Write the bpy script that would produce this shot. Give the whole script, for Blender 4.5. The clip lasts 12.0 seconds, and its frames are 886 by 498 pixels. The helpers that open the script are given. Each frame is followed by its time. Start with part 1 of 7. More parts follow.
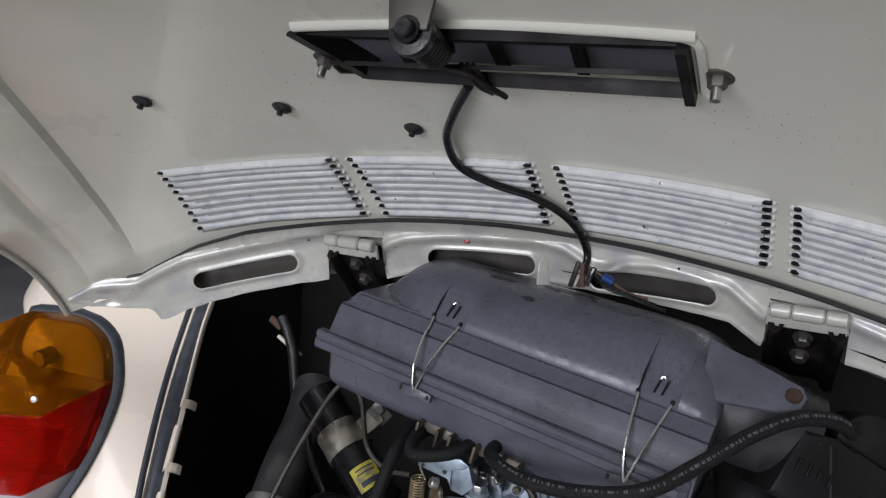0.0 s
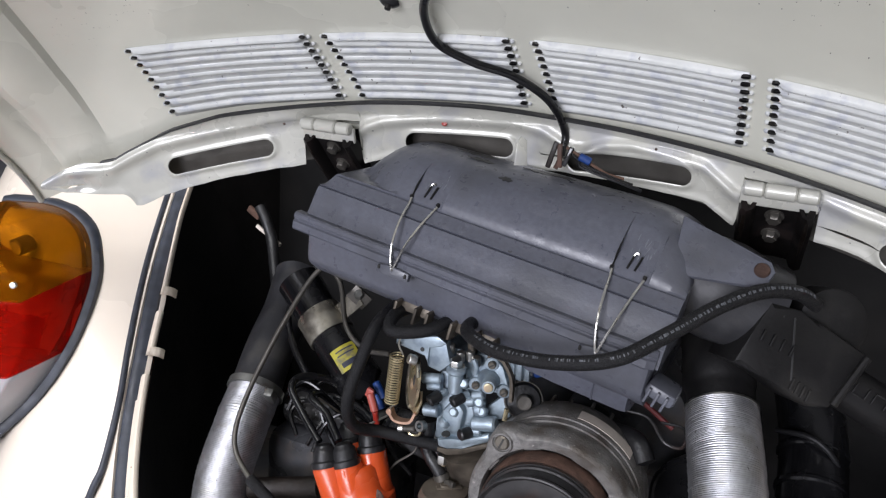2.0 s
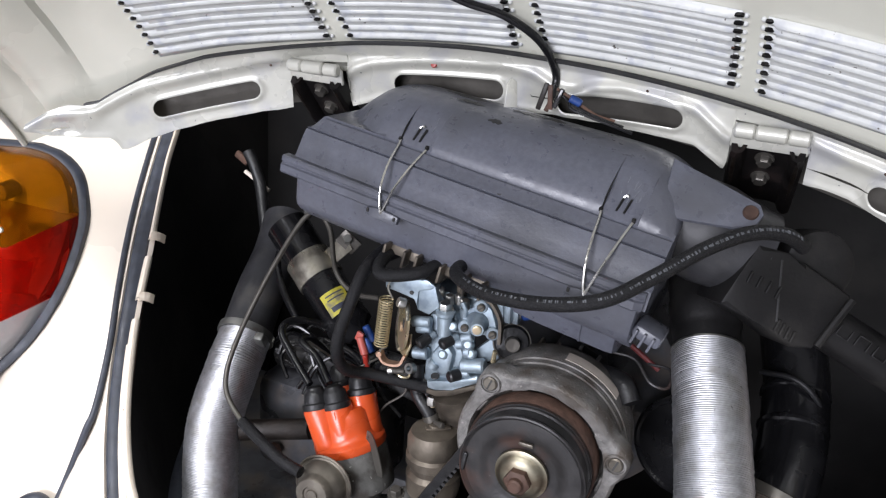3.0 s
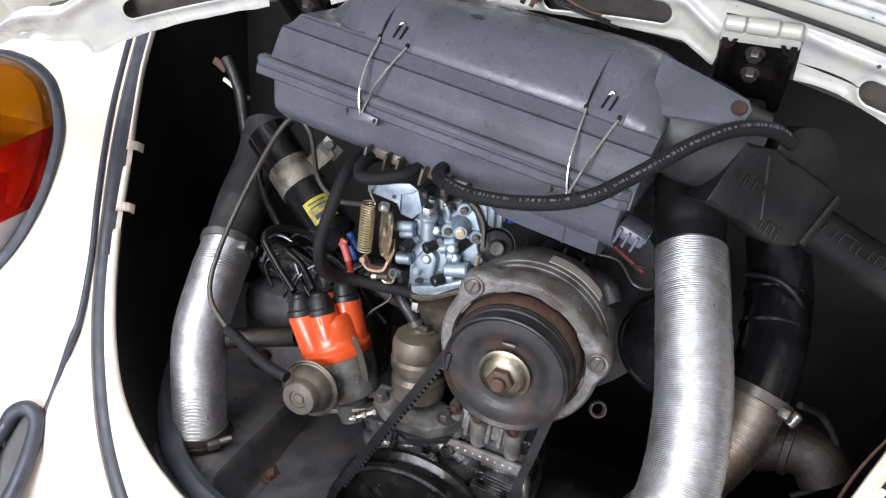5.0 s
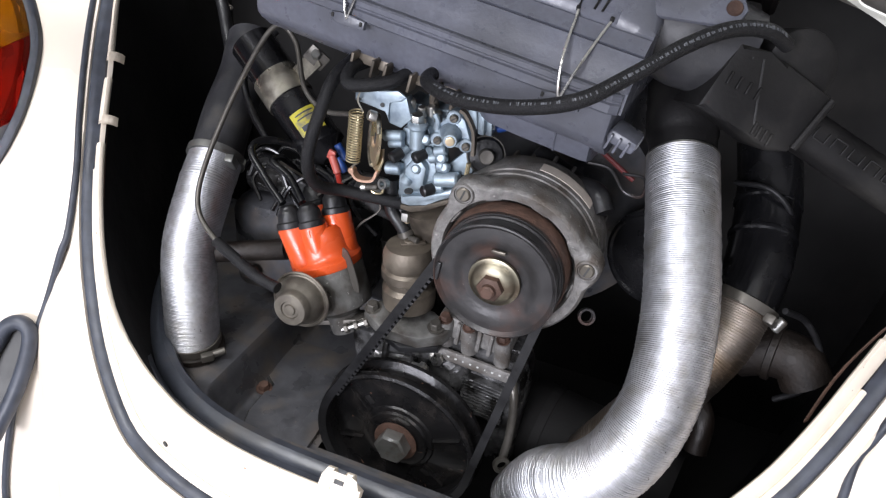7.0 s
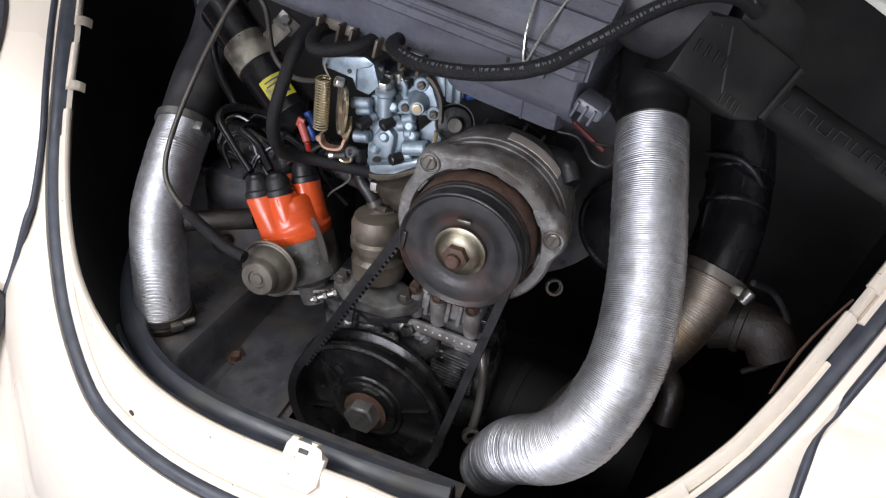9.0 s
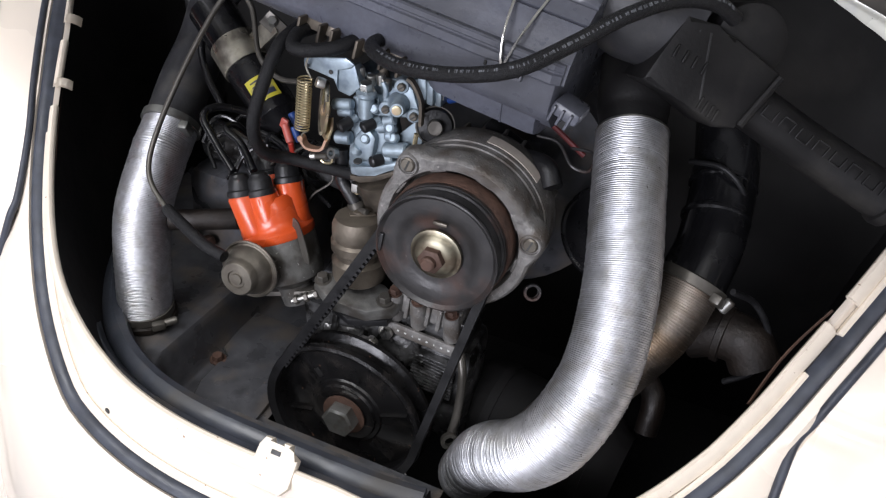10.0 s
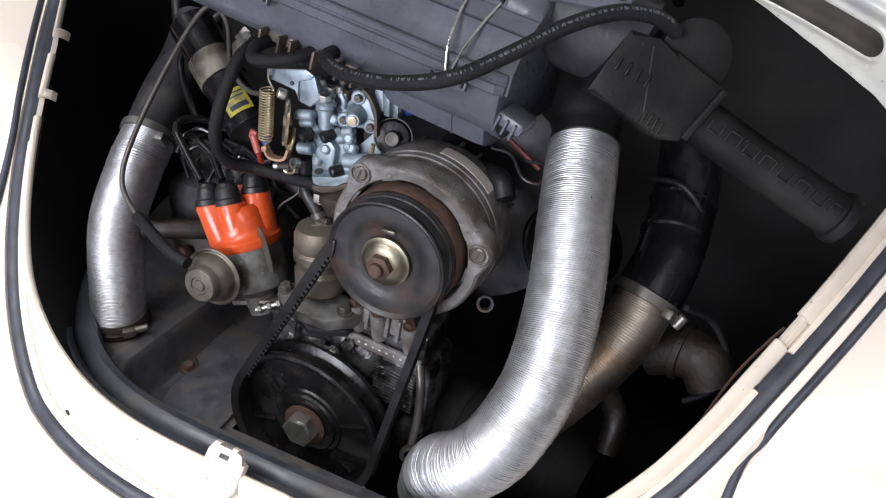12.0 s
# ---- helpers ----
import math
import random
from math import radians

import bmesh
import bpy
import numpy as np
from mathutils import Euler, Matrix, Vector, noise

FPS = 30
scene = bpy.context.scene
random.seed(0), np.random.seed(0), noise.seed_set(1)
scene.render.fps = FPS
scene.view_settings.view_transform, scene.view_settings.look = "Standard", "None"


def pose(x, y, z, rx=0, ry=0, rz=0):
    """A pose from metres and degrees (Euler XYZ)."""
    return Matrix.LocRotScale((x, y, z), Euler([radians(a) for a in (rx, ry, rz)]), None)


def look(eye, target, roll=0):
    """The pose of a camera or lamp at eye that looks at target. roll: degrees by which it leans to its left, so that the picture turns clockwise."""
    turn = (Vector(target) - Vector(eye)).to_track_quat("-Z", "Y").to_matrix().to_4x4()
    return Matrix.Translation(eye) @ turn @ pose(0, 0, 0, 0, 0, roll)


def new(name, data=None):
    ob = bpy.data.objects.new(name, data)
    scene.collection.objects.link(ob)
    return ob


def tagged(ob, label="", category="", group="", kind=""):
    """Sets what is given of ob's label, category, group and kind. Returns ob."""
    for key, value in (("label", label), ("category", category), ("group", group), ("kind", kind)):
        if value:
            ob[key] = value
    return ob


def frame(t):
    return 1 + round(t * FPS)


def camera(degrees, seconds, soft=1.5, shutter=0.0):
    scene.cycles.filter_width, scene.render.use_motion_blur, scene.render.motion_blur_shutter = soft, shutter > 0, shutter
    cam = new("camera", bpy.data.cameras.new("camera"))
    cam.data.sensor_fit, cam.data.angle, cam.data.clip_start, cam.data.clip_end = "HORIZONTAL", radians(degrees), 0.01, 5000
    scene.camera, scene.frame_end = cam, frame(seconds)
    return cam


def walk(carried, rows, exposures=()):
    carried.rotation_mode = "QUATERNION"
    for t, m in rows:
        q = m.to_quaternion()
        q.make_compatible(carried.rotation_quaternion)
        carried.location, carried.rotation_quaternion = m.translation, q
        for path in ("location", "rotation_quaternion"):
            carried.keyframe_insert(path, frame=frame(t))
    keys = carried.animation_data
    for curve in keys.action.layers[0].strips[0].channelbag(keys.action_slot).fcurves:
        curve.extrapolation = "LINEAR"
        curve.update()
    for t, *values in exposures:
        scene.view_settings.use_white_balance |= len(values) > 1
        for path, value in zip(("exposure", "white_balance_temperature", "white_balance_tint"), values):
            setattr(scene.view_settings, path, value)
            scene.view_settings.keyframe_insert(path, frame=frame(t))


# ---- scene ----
cam = camera(60.34, 12.0, soft=1.25)
# seconds; the eye in metres; the turn in degrees
PATH = [
    (0.0, 0.1944, -0.5156, 1.0428, 80.339, -4.155, 25.454),
    (0.5, 0.1950, -0.5168, 1.0370, 78.683, -4.225, 24.990),
    (1.0, 0.1969, -0.5179, 1.0307, 76.924, -4.290, 24.604),
    (1.5, 0.1989, -0.5190, 1.0256, 75.266, -4.338, 24.302),
    (2.0, 0.2005, -0.5186, 1.0222, 73.342, -4.434, 24.022),
    (2.5, 0.2015, -0.5184, 1.0199, 71.509, -4.517, 23.714),
    (3.0, 0.2028, -0.5178, 1.0155, 69.689, -4.666, 23.407),
    (5.0, 0.2101, -0.5118, 0.9976, 63.857, -4.463, 22.632),
    (5.5, 0.2095, -0.5125, 0.9948, 62.479, -4.374, 22.392),
    (6.0, 0.2090, -0.5139, 0.9911, 60.973, -4.393, 22.158),
    (6.5, 0.2105, -0.5147, 0.9873, 59.635, -4.459, 22.024),
    (7.0, 0.2135, -0.5143, 0.9842, 58.281, -4.510, 21.888),
    (9.0, 0.2336, -0.5035, 0.9783, 56.455, -5.143, 21.626),
    (9.5, 0.2433, -0.4991, 0.9767, 56.699, -5.497, 22.024),
    (10.0, 0.2555, -0.4948, 0.9748, 57.020, -5.848, 22.529),
    (10.5, 0.2697, -0.4907, 0.9733, 57.380, -6.078, 23.140),
    (11.0, 0.2856, -0.4872, 0.9718, 57.840, -6.233, 23.778),
    (11.5, 0.3014, -0.4849, 0.9705, 58.379, -6.274, 24.345),
    (12.0, 0.3176, -0.4838, 0.9678, 59.196, -5.975, 24.678),
]
walk(cam, [(t, pose(x, y, z, rx, ry, rz)) for t, x, y, z, rx, ry, rz in PATH], exposures=[(0.0, -0.97), (1.0, -0.70), (2.0, -0.40), (3.0, -0.12), (5.0, 0.16), (7.0, 0.06), (9.0, -0.35), (10.5, -0.35), (12.0, -0.18)])

# ---- light: a workshop with neutral ceiling panels, an added rear fill and a little ambient ----
world = bpy.data.worlds.new("world")
scene.world = world
world.use_nodes = True
world.node_tree.nodes["Background"].inputs[0].default_value = (0.75, 0.85, 1.0, 1)
world.node_tree.nodes["Background"].inputs[1].default_value = 0.13


def panel(name, eye, target, sx, sy, power, colour):
    data = bpy.data.lights.new(name, "AREA")
    data.shape, data.size, data.size_y, data.energy, data.color = "RECTANGLE", sx, sy, power, colour
    ob = new(name, data)
    ob.matrix_world = look(eye, target)
    return ob


panel("ceiling_lamp", (-0.75, -1.3, 2.85), (-0.2, 0.0, 0.6), 2.1, 1.3, 124, (0.98, 0.98, 1.0))
panel("ceiling_lamp", (1.5, -1.2, 2.85), (0.2, 0.0, 0.6), 1.6, 1.0, 34, (1.0, 0.95, 0.95))
# added soft light from behind the eye; no window is built there
panel("rear_fill", (-0.5, -3.6, 1.4), (0.0, 0.0, 0.85), 2.0, 1.3, 174, (0.95, 0.955, 1.06))

# ---- materials ----


def material(name, base, rough=0.5, metal=0.0, vary=0.15, scale=40.0, grime=None, grime_at=0.62, grime_scale=14.0,
             bump=0.0, bump_scale=160.0, coat=0.0, spec=0.5, spots=None, spot_scale=220.0, spot_at=0.7, stretch=None, rough_vary=0.12):
    m = bpy.data.materials.new(name)
    m.use_nodes = True
    nt = m.node_tree
    bs = nt.nodes["Principled BSDF"]
    co = nt.nodes.new("ShaderNodeTexCoord").outputs["Object"]
    if stretch:
        mp = nt.nodes.new("ShaderNodeMapping")
        mp.inputs["Scale"].default_value = stretch
        nt.links.new(co, mp.inputs[0])
        co = mp.outputs[0]

    def noise_fac(s, detail=4.0, lo=0.35, hi=0.65):
        n = nt.nodes.new("ShaderNodeTexNoise")
        n.inputs["Scale"].default_value, n.inputs["Detail"].default_value = s, detail
        nt.links.new(co, n.inputs["Vector"])
        r = nt.nodes.new("ShaderNodeMapRange")
        r.inputs[1].default_value, r.inputs[2].default_value = lo, hi
        nt.links.new(n.outputs[0], r.inputs[0])
        return r.outputs[0]

    def mix(fac, a, b):
        x = nt.nodes.new("ShaderNodeMix")
        x.data_type = "RGBA"
        nt.links.new(fac, x.inputs[0])
        for sock, val in ((x.inputs[6], a), (x.inputs[7], b)):
            if isinstance(val, tuple):
                sock.default_value = (*val, 1)
            else:
                nt.links.new(val, sock)
        return x.outputs[2]

    lo = tuple(c * (1 - vary) for c in base)
    hi = tuple(min(1.0, c * (1 + vary)) for c in base)
    fine = noise_fac(scale)
    colour = mix(fine, lo, hi)
    if grime:
        colour = mix(noise_fac(grime_scale, 6.0, grime_at - 0.08, grime_at + 0.08), colour, grime)
    if spots:
        colour = mix(noise_fac(spot_scale, 2.0, spot_at - 0.01, spot_at + 0.01), colour, spots)
    nt.links.new(colour, bs.inputs["Base Color"])
    r = nt.nodes.new("ShaderNodeMapRange")
    r.inputs[3].default_value, r.inputs[4].default_value = max(0.03, rough - rough_vary), min(1.0, rough + rough_vary)
    nt.links.new(noise_fac(scale * 0.45), r.inputs[0])
    nt.links.new(r.outputs[0], bs.inputs["Roughness"])
    bs.inputs["Metallic"].default_value = metal
    bs.inputs["Specular IOR Level"].default_value = spec
    bs.inputs["Coat Weight"].default_value = coat
    bs.inputs["Coat Roughness"].default_value = 0.08
    if bump:
        b = nt.nodes.new("ShaderNodeBump")
        b.inputs["Strength"].default_value, b.inputs["Distance"].default_value = bump, 0.001
        nt.links.new(noise_fac(bump_scale, 3.0, 0.2, 0.8), b.inputs["Height"])
        nt.links.new(b.outputs[0], bs.inputs["Normal"])
    return m


CREAM = material("cream_paint", (0.735, 0.655, 0.560), 0.28, vary=0.02, scale=9, coat=0.5, bump=0.05, bump_scale=30)
CREAM_EDGE = material("cream_edge_paint", (0.69, 0.615, 0.515), 0.4, vary=0.05, scale=30, spots=(0.22, 0.11, 0.05), spot_scale=170, spot_at=0.74, bump=0.15, bump_scale=60)
LID = material("lid_paint", (0.74, 0.735, 0.635), 0.30, vary=0.03, scale=12, bump=0.12, bump_scale=7, coat=0.45)
LOUVRE = material("louvre_paint", (0.57, 0.58, 0.56), 0.40, vary=0.06, scale=50, grime=(0.44, 0.455, 0.48), grime_at=0.60, grime_scale=70, spots=(0.08, 0.07, 0.06), spot_scale=190, spot_at=0.735, bump=0.25, bump_scale=160)
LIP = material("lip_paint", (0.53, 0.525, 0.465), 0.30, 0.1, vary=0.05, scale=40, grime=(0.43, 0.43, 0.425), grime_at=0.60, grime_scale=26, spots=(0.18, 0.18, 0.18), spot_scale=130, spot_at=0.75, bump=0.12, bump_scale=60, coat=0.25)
SEAL = material("seal_rubber", (0.032, 0.037, 0.050), 0.5, vary=0.25, scale=60, bump=0.2, bump_scale=90)
RUBBER = material("black_rubber", (0.011, 0.011, 0.012), 0.42, vary=0.3, scale=80, bump=0.25, bump_scale=300)
WIRE = material("wire_sheath", (0.008, 0.008, 0.009), 0.24, vary=0.2, scale=60)
HOSE = material("braided_hose", (0.0075, 0.0075, 0.0085), 0.50, vary=0.7, scale=900, bump=0.6, bump_scale=1300, spec=0.32)
PLASTIC = material("airbox_plastic", (0.104, 0.109, 0.134), 0.36, vary=0.09, scale=220, grime=(0.078, 0.081, 0.095), grime_at=0.58, grime_scale=13, spots=(0.045, 0.045, 0.05), spot_scale=110, spot_at=0.755, bump=0.09, bump_scale=420, rough_vary=0.09)
DUCT = material("duct_plastic", (0.010, 0.0095, 0.0097), 0.52, spec=0.32, vary=0.2, scale=25, grime=(0.032, 0.030, 0.027), grime_at=0.62, grime_scale=14, bump=0.15, bump_scale=300)
BAY = material("bay_black", (0.0088, 0.0085, 0.0087), 0.7, vary=0.35, scale=9, grime=(0.015, 0.0138, 0.0135), grime_at=0.60, grime_scale=7, bump=0.4, bump_scale=60, spec=0.2)
TIN = material("engine_tin", (0.062, 0.063, 0.069), 0.36, vary=0.25, scale=60, grime=(0.098, 0.085, 0.075), grime_at=0.56, grime_scale=22, spots=(0.15, 0.115, 0.09), spot_scale=170, spot_at=0.745, bump=0.14, bump_scale=220)
FOIL = material("flex_aluminium", (0.55, 0.555, 0.58), 0.46, 1.0, vary=0.10, scale=160, grime=(0.45, 0.445, 0.44), grime_at=0.60, grime_scale=50, spots=(0.16, 0.155, 0.15), spot_scale=260, spot_at=0.735, bump=0.10, bump_scale=300, rough_vary=0.04)
BRONZE = material("heat_tinted_flex", (0.37, 0.325, 0.285), 0.45, 1.0, vary=0.15, scale=30, grime=(0.36, 0.28, 0.21), grime_at=0.52, grime_scale=18, bump=0.15, bump_scale=200)
CAST = material("cast_aluminium", (0.195, 0.188, 0.180), 0.54, 0.3, vary=0.24, scale=160, grime=(0.095, 0.080, 0.067), grime_at=0.55, grime_scale=40, spots=(0.32, 0.30, 0.285), spot_scale=240, spot_at=0.70, bump=0.5, bump_scale=480)
CASE = material("oily_casting", (0.14, 0.14, 0.142), 0.30, 0.6, vary=0.4, scale=60, grime=(0.018, 0.017, 0.016), grime_at=0.50, grime_scale=38, spots=(0.34, 0.34, 0.34), spot_scale=140, spot_at=0.70, bump=0.8, bump_scale=150)
ZINC = material("zinc_casting", (0.35, 0.42, 0.47), 0.46, 0.65, vary=0.14, scale=90, grime=(0.22, 0.27, 0.32), grime_at=0.60, grime_scale=60, bump=0.12, bump_scale=500)
STEEL = material("plated_steel", (0.58, 0.57, 0.54), 0.36, 1.0, vary=0.12, scale=70, bump=0.1)
BRASS = material("yellow_zinc", (0.62, 0.53, 0.34), 0.32, 0.75, vary=0.15, scale=50, grime=(0.52, 0.38, 0.26), grime_at=0.60, grime_scale=40)
COPPER = material("copper_plate", (0.66, 0.42, 0.30), 0.34, 0.7, vary=0.12, scale=50)
PULLEY = material("worn_black_steel", (0.0065, 0.0063, 0.0066), 0.25, 0.0, vary=0.3, scale=50, grime=(0.018, 0.016, 0.015), grime_at=0.60, grime_scale=40, spots=(0.09, 0.05, 0.035), spot_scale=160, spot_at=0.735, bump=0.2, bump_scale=160, spec=0.35)
GREYSTEEL = material("grey_pulley_steel", (0.028, 0.0265, 0.027), 0.40, 0.3, vary=0.3, scale=45, grime=(0.062, 0.032, 0.024), grime_at=0.61, grime_scale=22, spots=(0.14, 0.12, 0.11), spot_scale=220, spot_at=0.74, bump=0.25, bump_scale=160)
RUST = material("rusty_steel", (0.078, 0.043, 0.031), 0.7, 0.2, vary=0.35, scale=70, bump=0.5, bump_scale=200)
# old rust, taken far darker to carry the shade round the elbow
SHADEDRUST = material("old_shaded_rust", (0.0085, 0.0053, 0.0036), 0.55, 0.2, vary=0.4, scale=60, bump=0.5, bump_scale=200)
CANMETAL = material("tarnished_can", (0.15, 0.135, 0.112), 0.42, 0.7, vary=0.2, scale=60, grime=(0.11, 0.095, 0.08), grime_at=0.58, grime_scale=40, bump=0.15)
DISTCAST = material("mottled_casting", (0.14, 0.138, 0.13), 0.5, 0.45, vary=0.25, scale=60, grime=(0.07, 0.063, 0.055), grime_at=0.52, grime_scale=45, spots=(0.34, 0.34, 0.32), spot_scale=220, spot_at=0.72, bump=0.25, bump_scale=260)
WASHER = material("dull_yellow_zinc", (0.31, 0.285, 0.215), 0.36, 1.0, vary=0.2, scale=50, grime=(0.20, 0.16, 0.115), grime_at=0.56, grime_scale=50)
TINSEAL = material("dusty_seal_rubber", (0.043, 0.048, 0.061), 0.42, vary=0.22, scale=40, grime=(0.056, 0.053, 0.052), grime_at=0.60, grime_scale=20, spots=(0.12, 0.10, 0.08), spot_scale=150, spot_at=0.75, bump=0.2, bump_scale=90)
# dusty duct plastic, paler in colour for the lit elbow and the stub's sheen
DUCTGREY = material("lit_dusty_plastic", (0.034, 0.034, 0.037), 0.45, vary=0.25, scale=30, grime=(0.07, 0.066, 0.06), grime_at=0.6, grime_scale=22, bump=0.15, bump_scale=300)
CLIPWIRE = material("bright_wire", (0.55, 0.54, 0.51), 0.28, 0.85, vary=0.1, scale=60)
SCUFF = material("worn_plastic", (0.22, 0.23, 0.25), 0.5, vary=0.3, scale=300)
ORANGE = material("orange_cap_plastic", (0.58, 0.075, 0.016), 0.34, vary=0.06, scale=30, coat=0.3)
DULLMETAL = material("dull_grey_metal", (0.115, 0.107, 0.095), 0.42, 0.6, vary=0.15, scale=40, bump=0.15)
PUMP = material("oxidised_pump_metal", (0.15, 0.127, 0.10), 0.5, 0.5, vary=0.2, scale=40, grime=(0.06, 0.05, 0.04), grime_at=0.55, grime_scale=25, bump=0.3)
YELLOW = material("yellow_label", (0.50, 0.44, 0.04), 0.45, vary=0.06, scale=30, grime=(0.20, 0.18, 0.10), grime_at=0.58, grime_scale=90)
PAPER = material("faded_label", (0.58, 0.52, 0.46), 0.6, vary=0.1, scale=60)
INK = material("dark_ink", (0.03, 0.035, 0.06), 0.5)
HOSETEXT = material("white_hose_print", (0.10, 0.105, 0.115), 0.6, vary=0.5, scale=400)
RED = material("red_terminal", (0.35, 0.03, 0.02), 0.35, vary=0.08)
PINK = material("pink_terminal", (0.42, 0.09, 0.07), 0.35, vary=0.08)
BLUE = material("blue_terminal", (0.015, 0.05, 0.20), 0.35, vary=0.08)
BROWN = material("brown_board", (0.11, 0.06, 0.04), 0.7, vary=0.2, grime=(0.08, 0.05, 0.04))
STEELGREY = material("weathered_steel", (0.20, 0.20, 0.19), 0.4, 0.7, vary=0.2, scale=60, grime=(0.12, 0.085, 0.06), grime_at=0.60, grime_scale=50, bump=0.2)
GREASE = material("dark_smear", (0.035, 0.035, 0.035), 0.5, vary=0.2)
FLOORMAT = material("workshop_floor", (0.34, 0.34, 0.35), 0.4, vary=0.15, scale=3)
WALLMAT = material("workshop_wall", (0.022, 0.032, 0.06), 0.6, vary=0.1, scale=2)
CEILMAT = material("workshop_ceiling", (0.55, 0.55, 0.55), 0.8, vary=0.05, scale=2)
FRAMEMAT = material("window_frame_black", (0.0065, 0.0055, 0.0055), 0.5, spec=0.2, vary=0.3, scale=60, grime=(0.020, 0.014, 0.013), grime_at=0.62, grime_scale=40)
BANDMETAL = material("dull_band_metal", (0.40, 0.375, 0.31), 0.36, 0.8, vary=0.2, scale=60, grime=(0.20, 0.18, 0.15), grime_at=0.56, grime_scale=50)
PLATE = material("number_plate_back", (0.13, 0.125, 0.15), 0.5, vary=0.05, scale=20)


def glass(name, colour, clear=0.6):
    m = bpy.data.materials.new(name)
    m.use_nodes = True
    bs = m.node_tree.nodes["Principled BSDF"]
    bs.inputs["Base Color"].default_value = (*colour, 1)
    bs.inputs["Roughness"].default_value = 0.10
    bs.inputs["Transmission Weight"].default_value = clear
    bs.inputs["IOR"].default_value = 1.14
    bs.inputs["Specular IOR Level"].default_value = 0.25
    return m


AMBER = glass("amber_lens", (0.60, 0.200, 0.005), 0.86)
REDLENS = glass("red_lens", (0.66, 0.018, 0.008), 0.8)
CLEAR = glass("clear_lens", (0.75, 0.75, 0.78))
REFLECTOR = material("lamp_reflector", (0.30, 0.28, 0.25), 0.35, 0.3, vary=0.1)

# ---- building tools ----


def thing(name, at, label, category, group="", kind=""):
    ob = new(name)
    ob.location = at
    ob.empty_display_size = 0.02
    return tagged(ob, label, category, group, kind)


def root(ob):
    while ob.parent:
        ob = ob.parent
    return ob


def part(name, bm, mat, parent=None, label="", smooth=40):
    """One mesh from a bmesh in world coordinates, under a thing or a part."""
    if parent is not None:
        bmesh.ops.translate(bm, vec=-Vector(root(parent).location), verts=bm.verts)
    bmesh.ops.recalc_face_normals(bm, faces=bm.faces)
    me = bpy.data.meshes.new(name)
    bm.to_mesh(me)
    bm.free()
    me.polygons.foreach_set("use_smooth", [True] * len(me.polygons))
    me.set_sharp_from_angle(angle=radians(smooth))
    for m in (mat if isinstance(mat, (list, tuple)) else (mat,)):
        me.materials.append(m)
    ob = new(name, me)
    ob.parent = parent
    return tagged(ob, label)


def solo(name, bm, mat, label, category, group="", kind="", smooth=40):
    return tagged(part(name, bm, mat, None, "", smooth), label, category, group, kind)


def basis(axis, up=(0, 0, 1)):
    """Matrix whose z is axis."""
    z = Vector(axis).normalized()
    u = Vector(up)
    if abs(z.dot(u.normalized())) > 0.98:
        u = Vector((0, 1, 0))
    x = u.cross(z).normalized()
    y = z.cross(x)
    return Matrix((x, y, z)).transposed()


def spline(pts, n=12):
    """Catmull-Rom through pts (any dimension), n steps a span."""
    p = [np.array(q, float) for q in pts]
    p = [2 * p[0] - p[1]] + p + [2 * p[-1] - p[-2]]
    out = []
    for i in range(1, len(p) - 2):
        for k in range(n):
            s = k / n
            a, b, c, d = p[i - 1:i + 3]
            out.append(0.5 * (2 * b + (c - a) * s + (2 * a - 5 * b + 4 * c - d) * s * s + (3 * b - a - 3 * c + d) * s ** 3))
    out.append(p[-2])
    return out


def loft(rings, closed=True, caps=True, bm=None):
    bm = bm or bmesh.new()
    rows = [[bm.verts.new(tuple(v)) for v in ring] for ring in rings]
    m = len(rows[0])
    for a, b in zip(rows, rows[1:]):
        for i in range(m if closed else m - 1):
            j = (i + 1) % m
            bm.faces.new((a[i], a[j], b[j], b[i]))
    if caps and closed:
        bm.faces.new(rows[0][::-1])
        bm.faces.new(rows[-1])
    return bm


def sweep(path, section, radii=None, caps=True, bm=None, up=(0, 0, 1)):
    """Carry a closed 2D section along a path, with a frame that does not twist."""
    path = [Vector(p) for p in path]
    rings, x = [], None
    for i, p in enumerate(path):
        t = (path[min(i + 1, len(path) - 1)] - path[max(i - 1, 0)]).normalized()
        if x is None:
            x = basis(t, up).col[0].copy()
        x = (x - t * x.dot(t)).normalized()
        y = t.cross(x)
        r = radii[i] if radii is not None else 1.0
        rings.append([p + (x * a + y * b) * r for a, b in section])
    return loft(rings, True, caps, bm)


def circle(n=12, r=1.0, squash=1.0):
    return [(r * math.cos(2 * math.pi * k / n), r * squash * math.sin(2 * math.pi * k / n)) for k in range(n)]


def tube(pts, r, n=12, seg=10, bm=None, caps=True):
    return sweep(spline(pts, seg), circle(n, r), None, caps, bm)


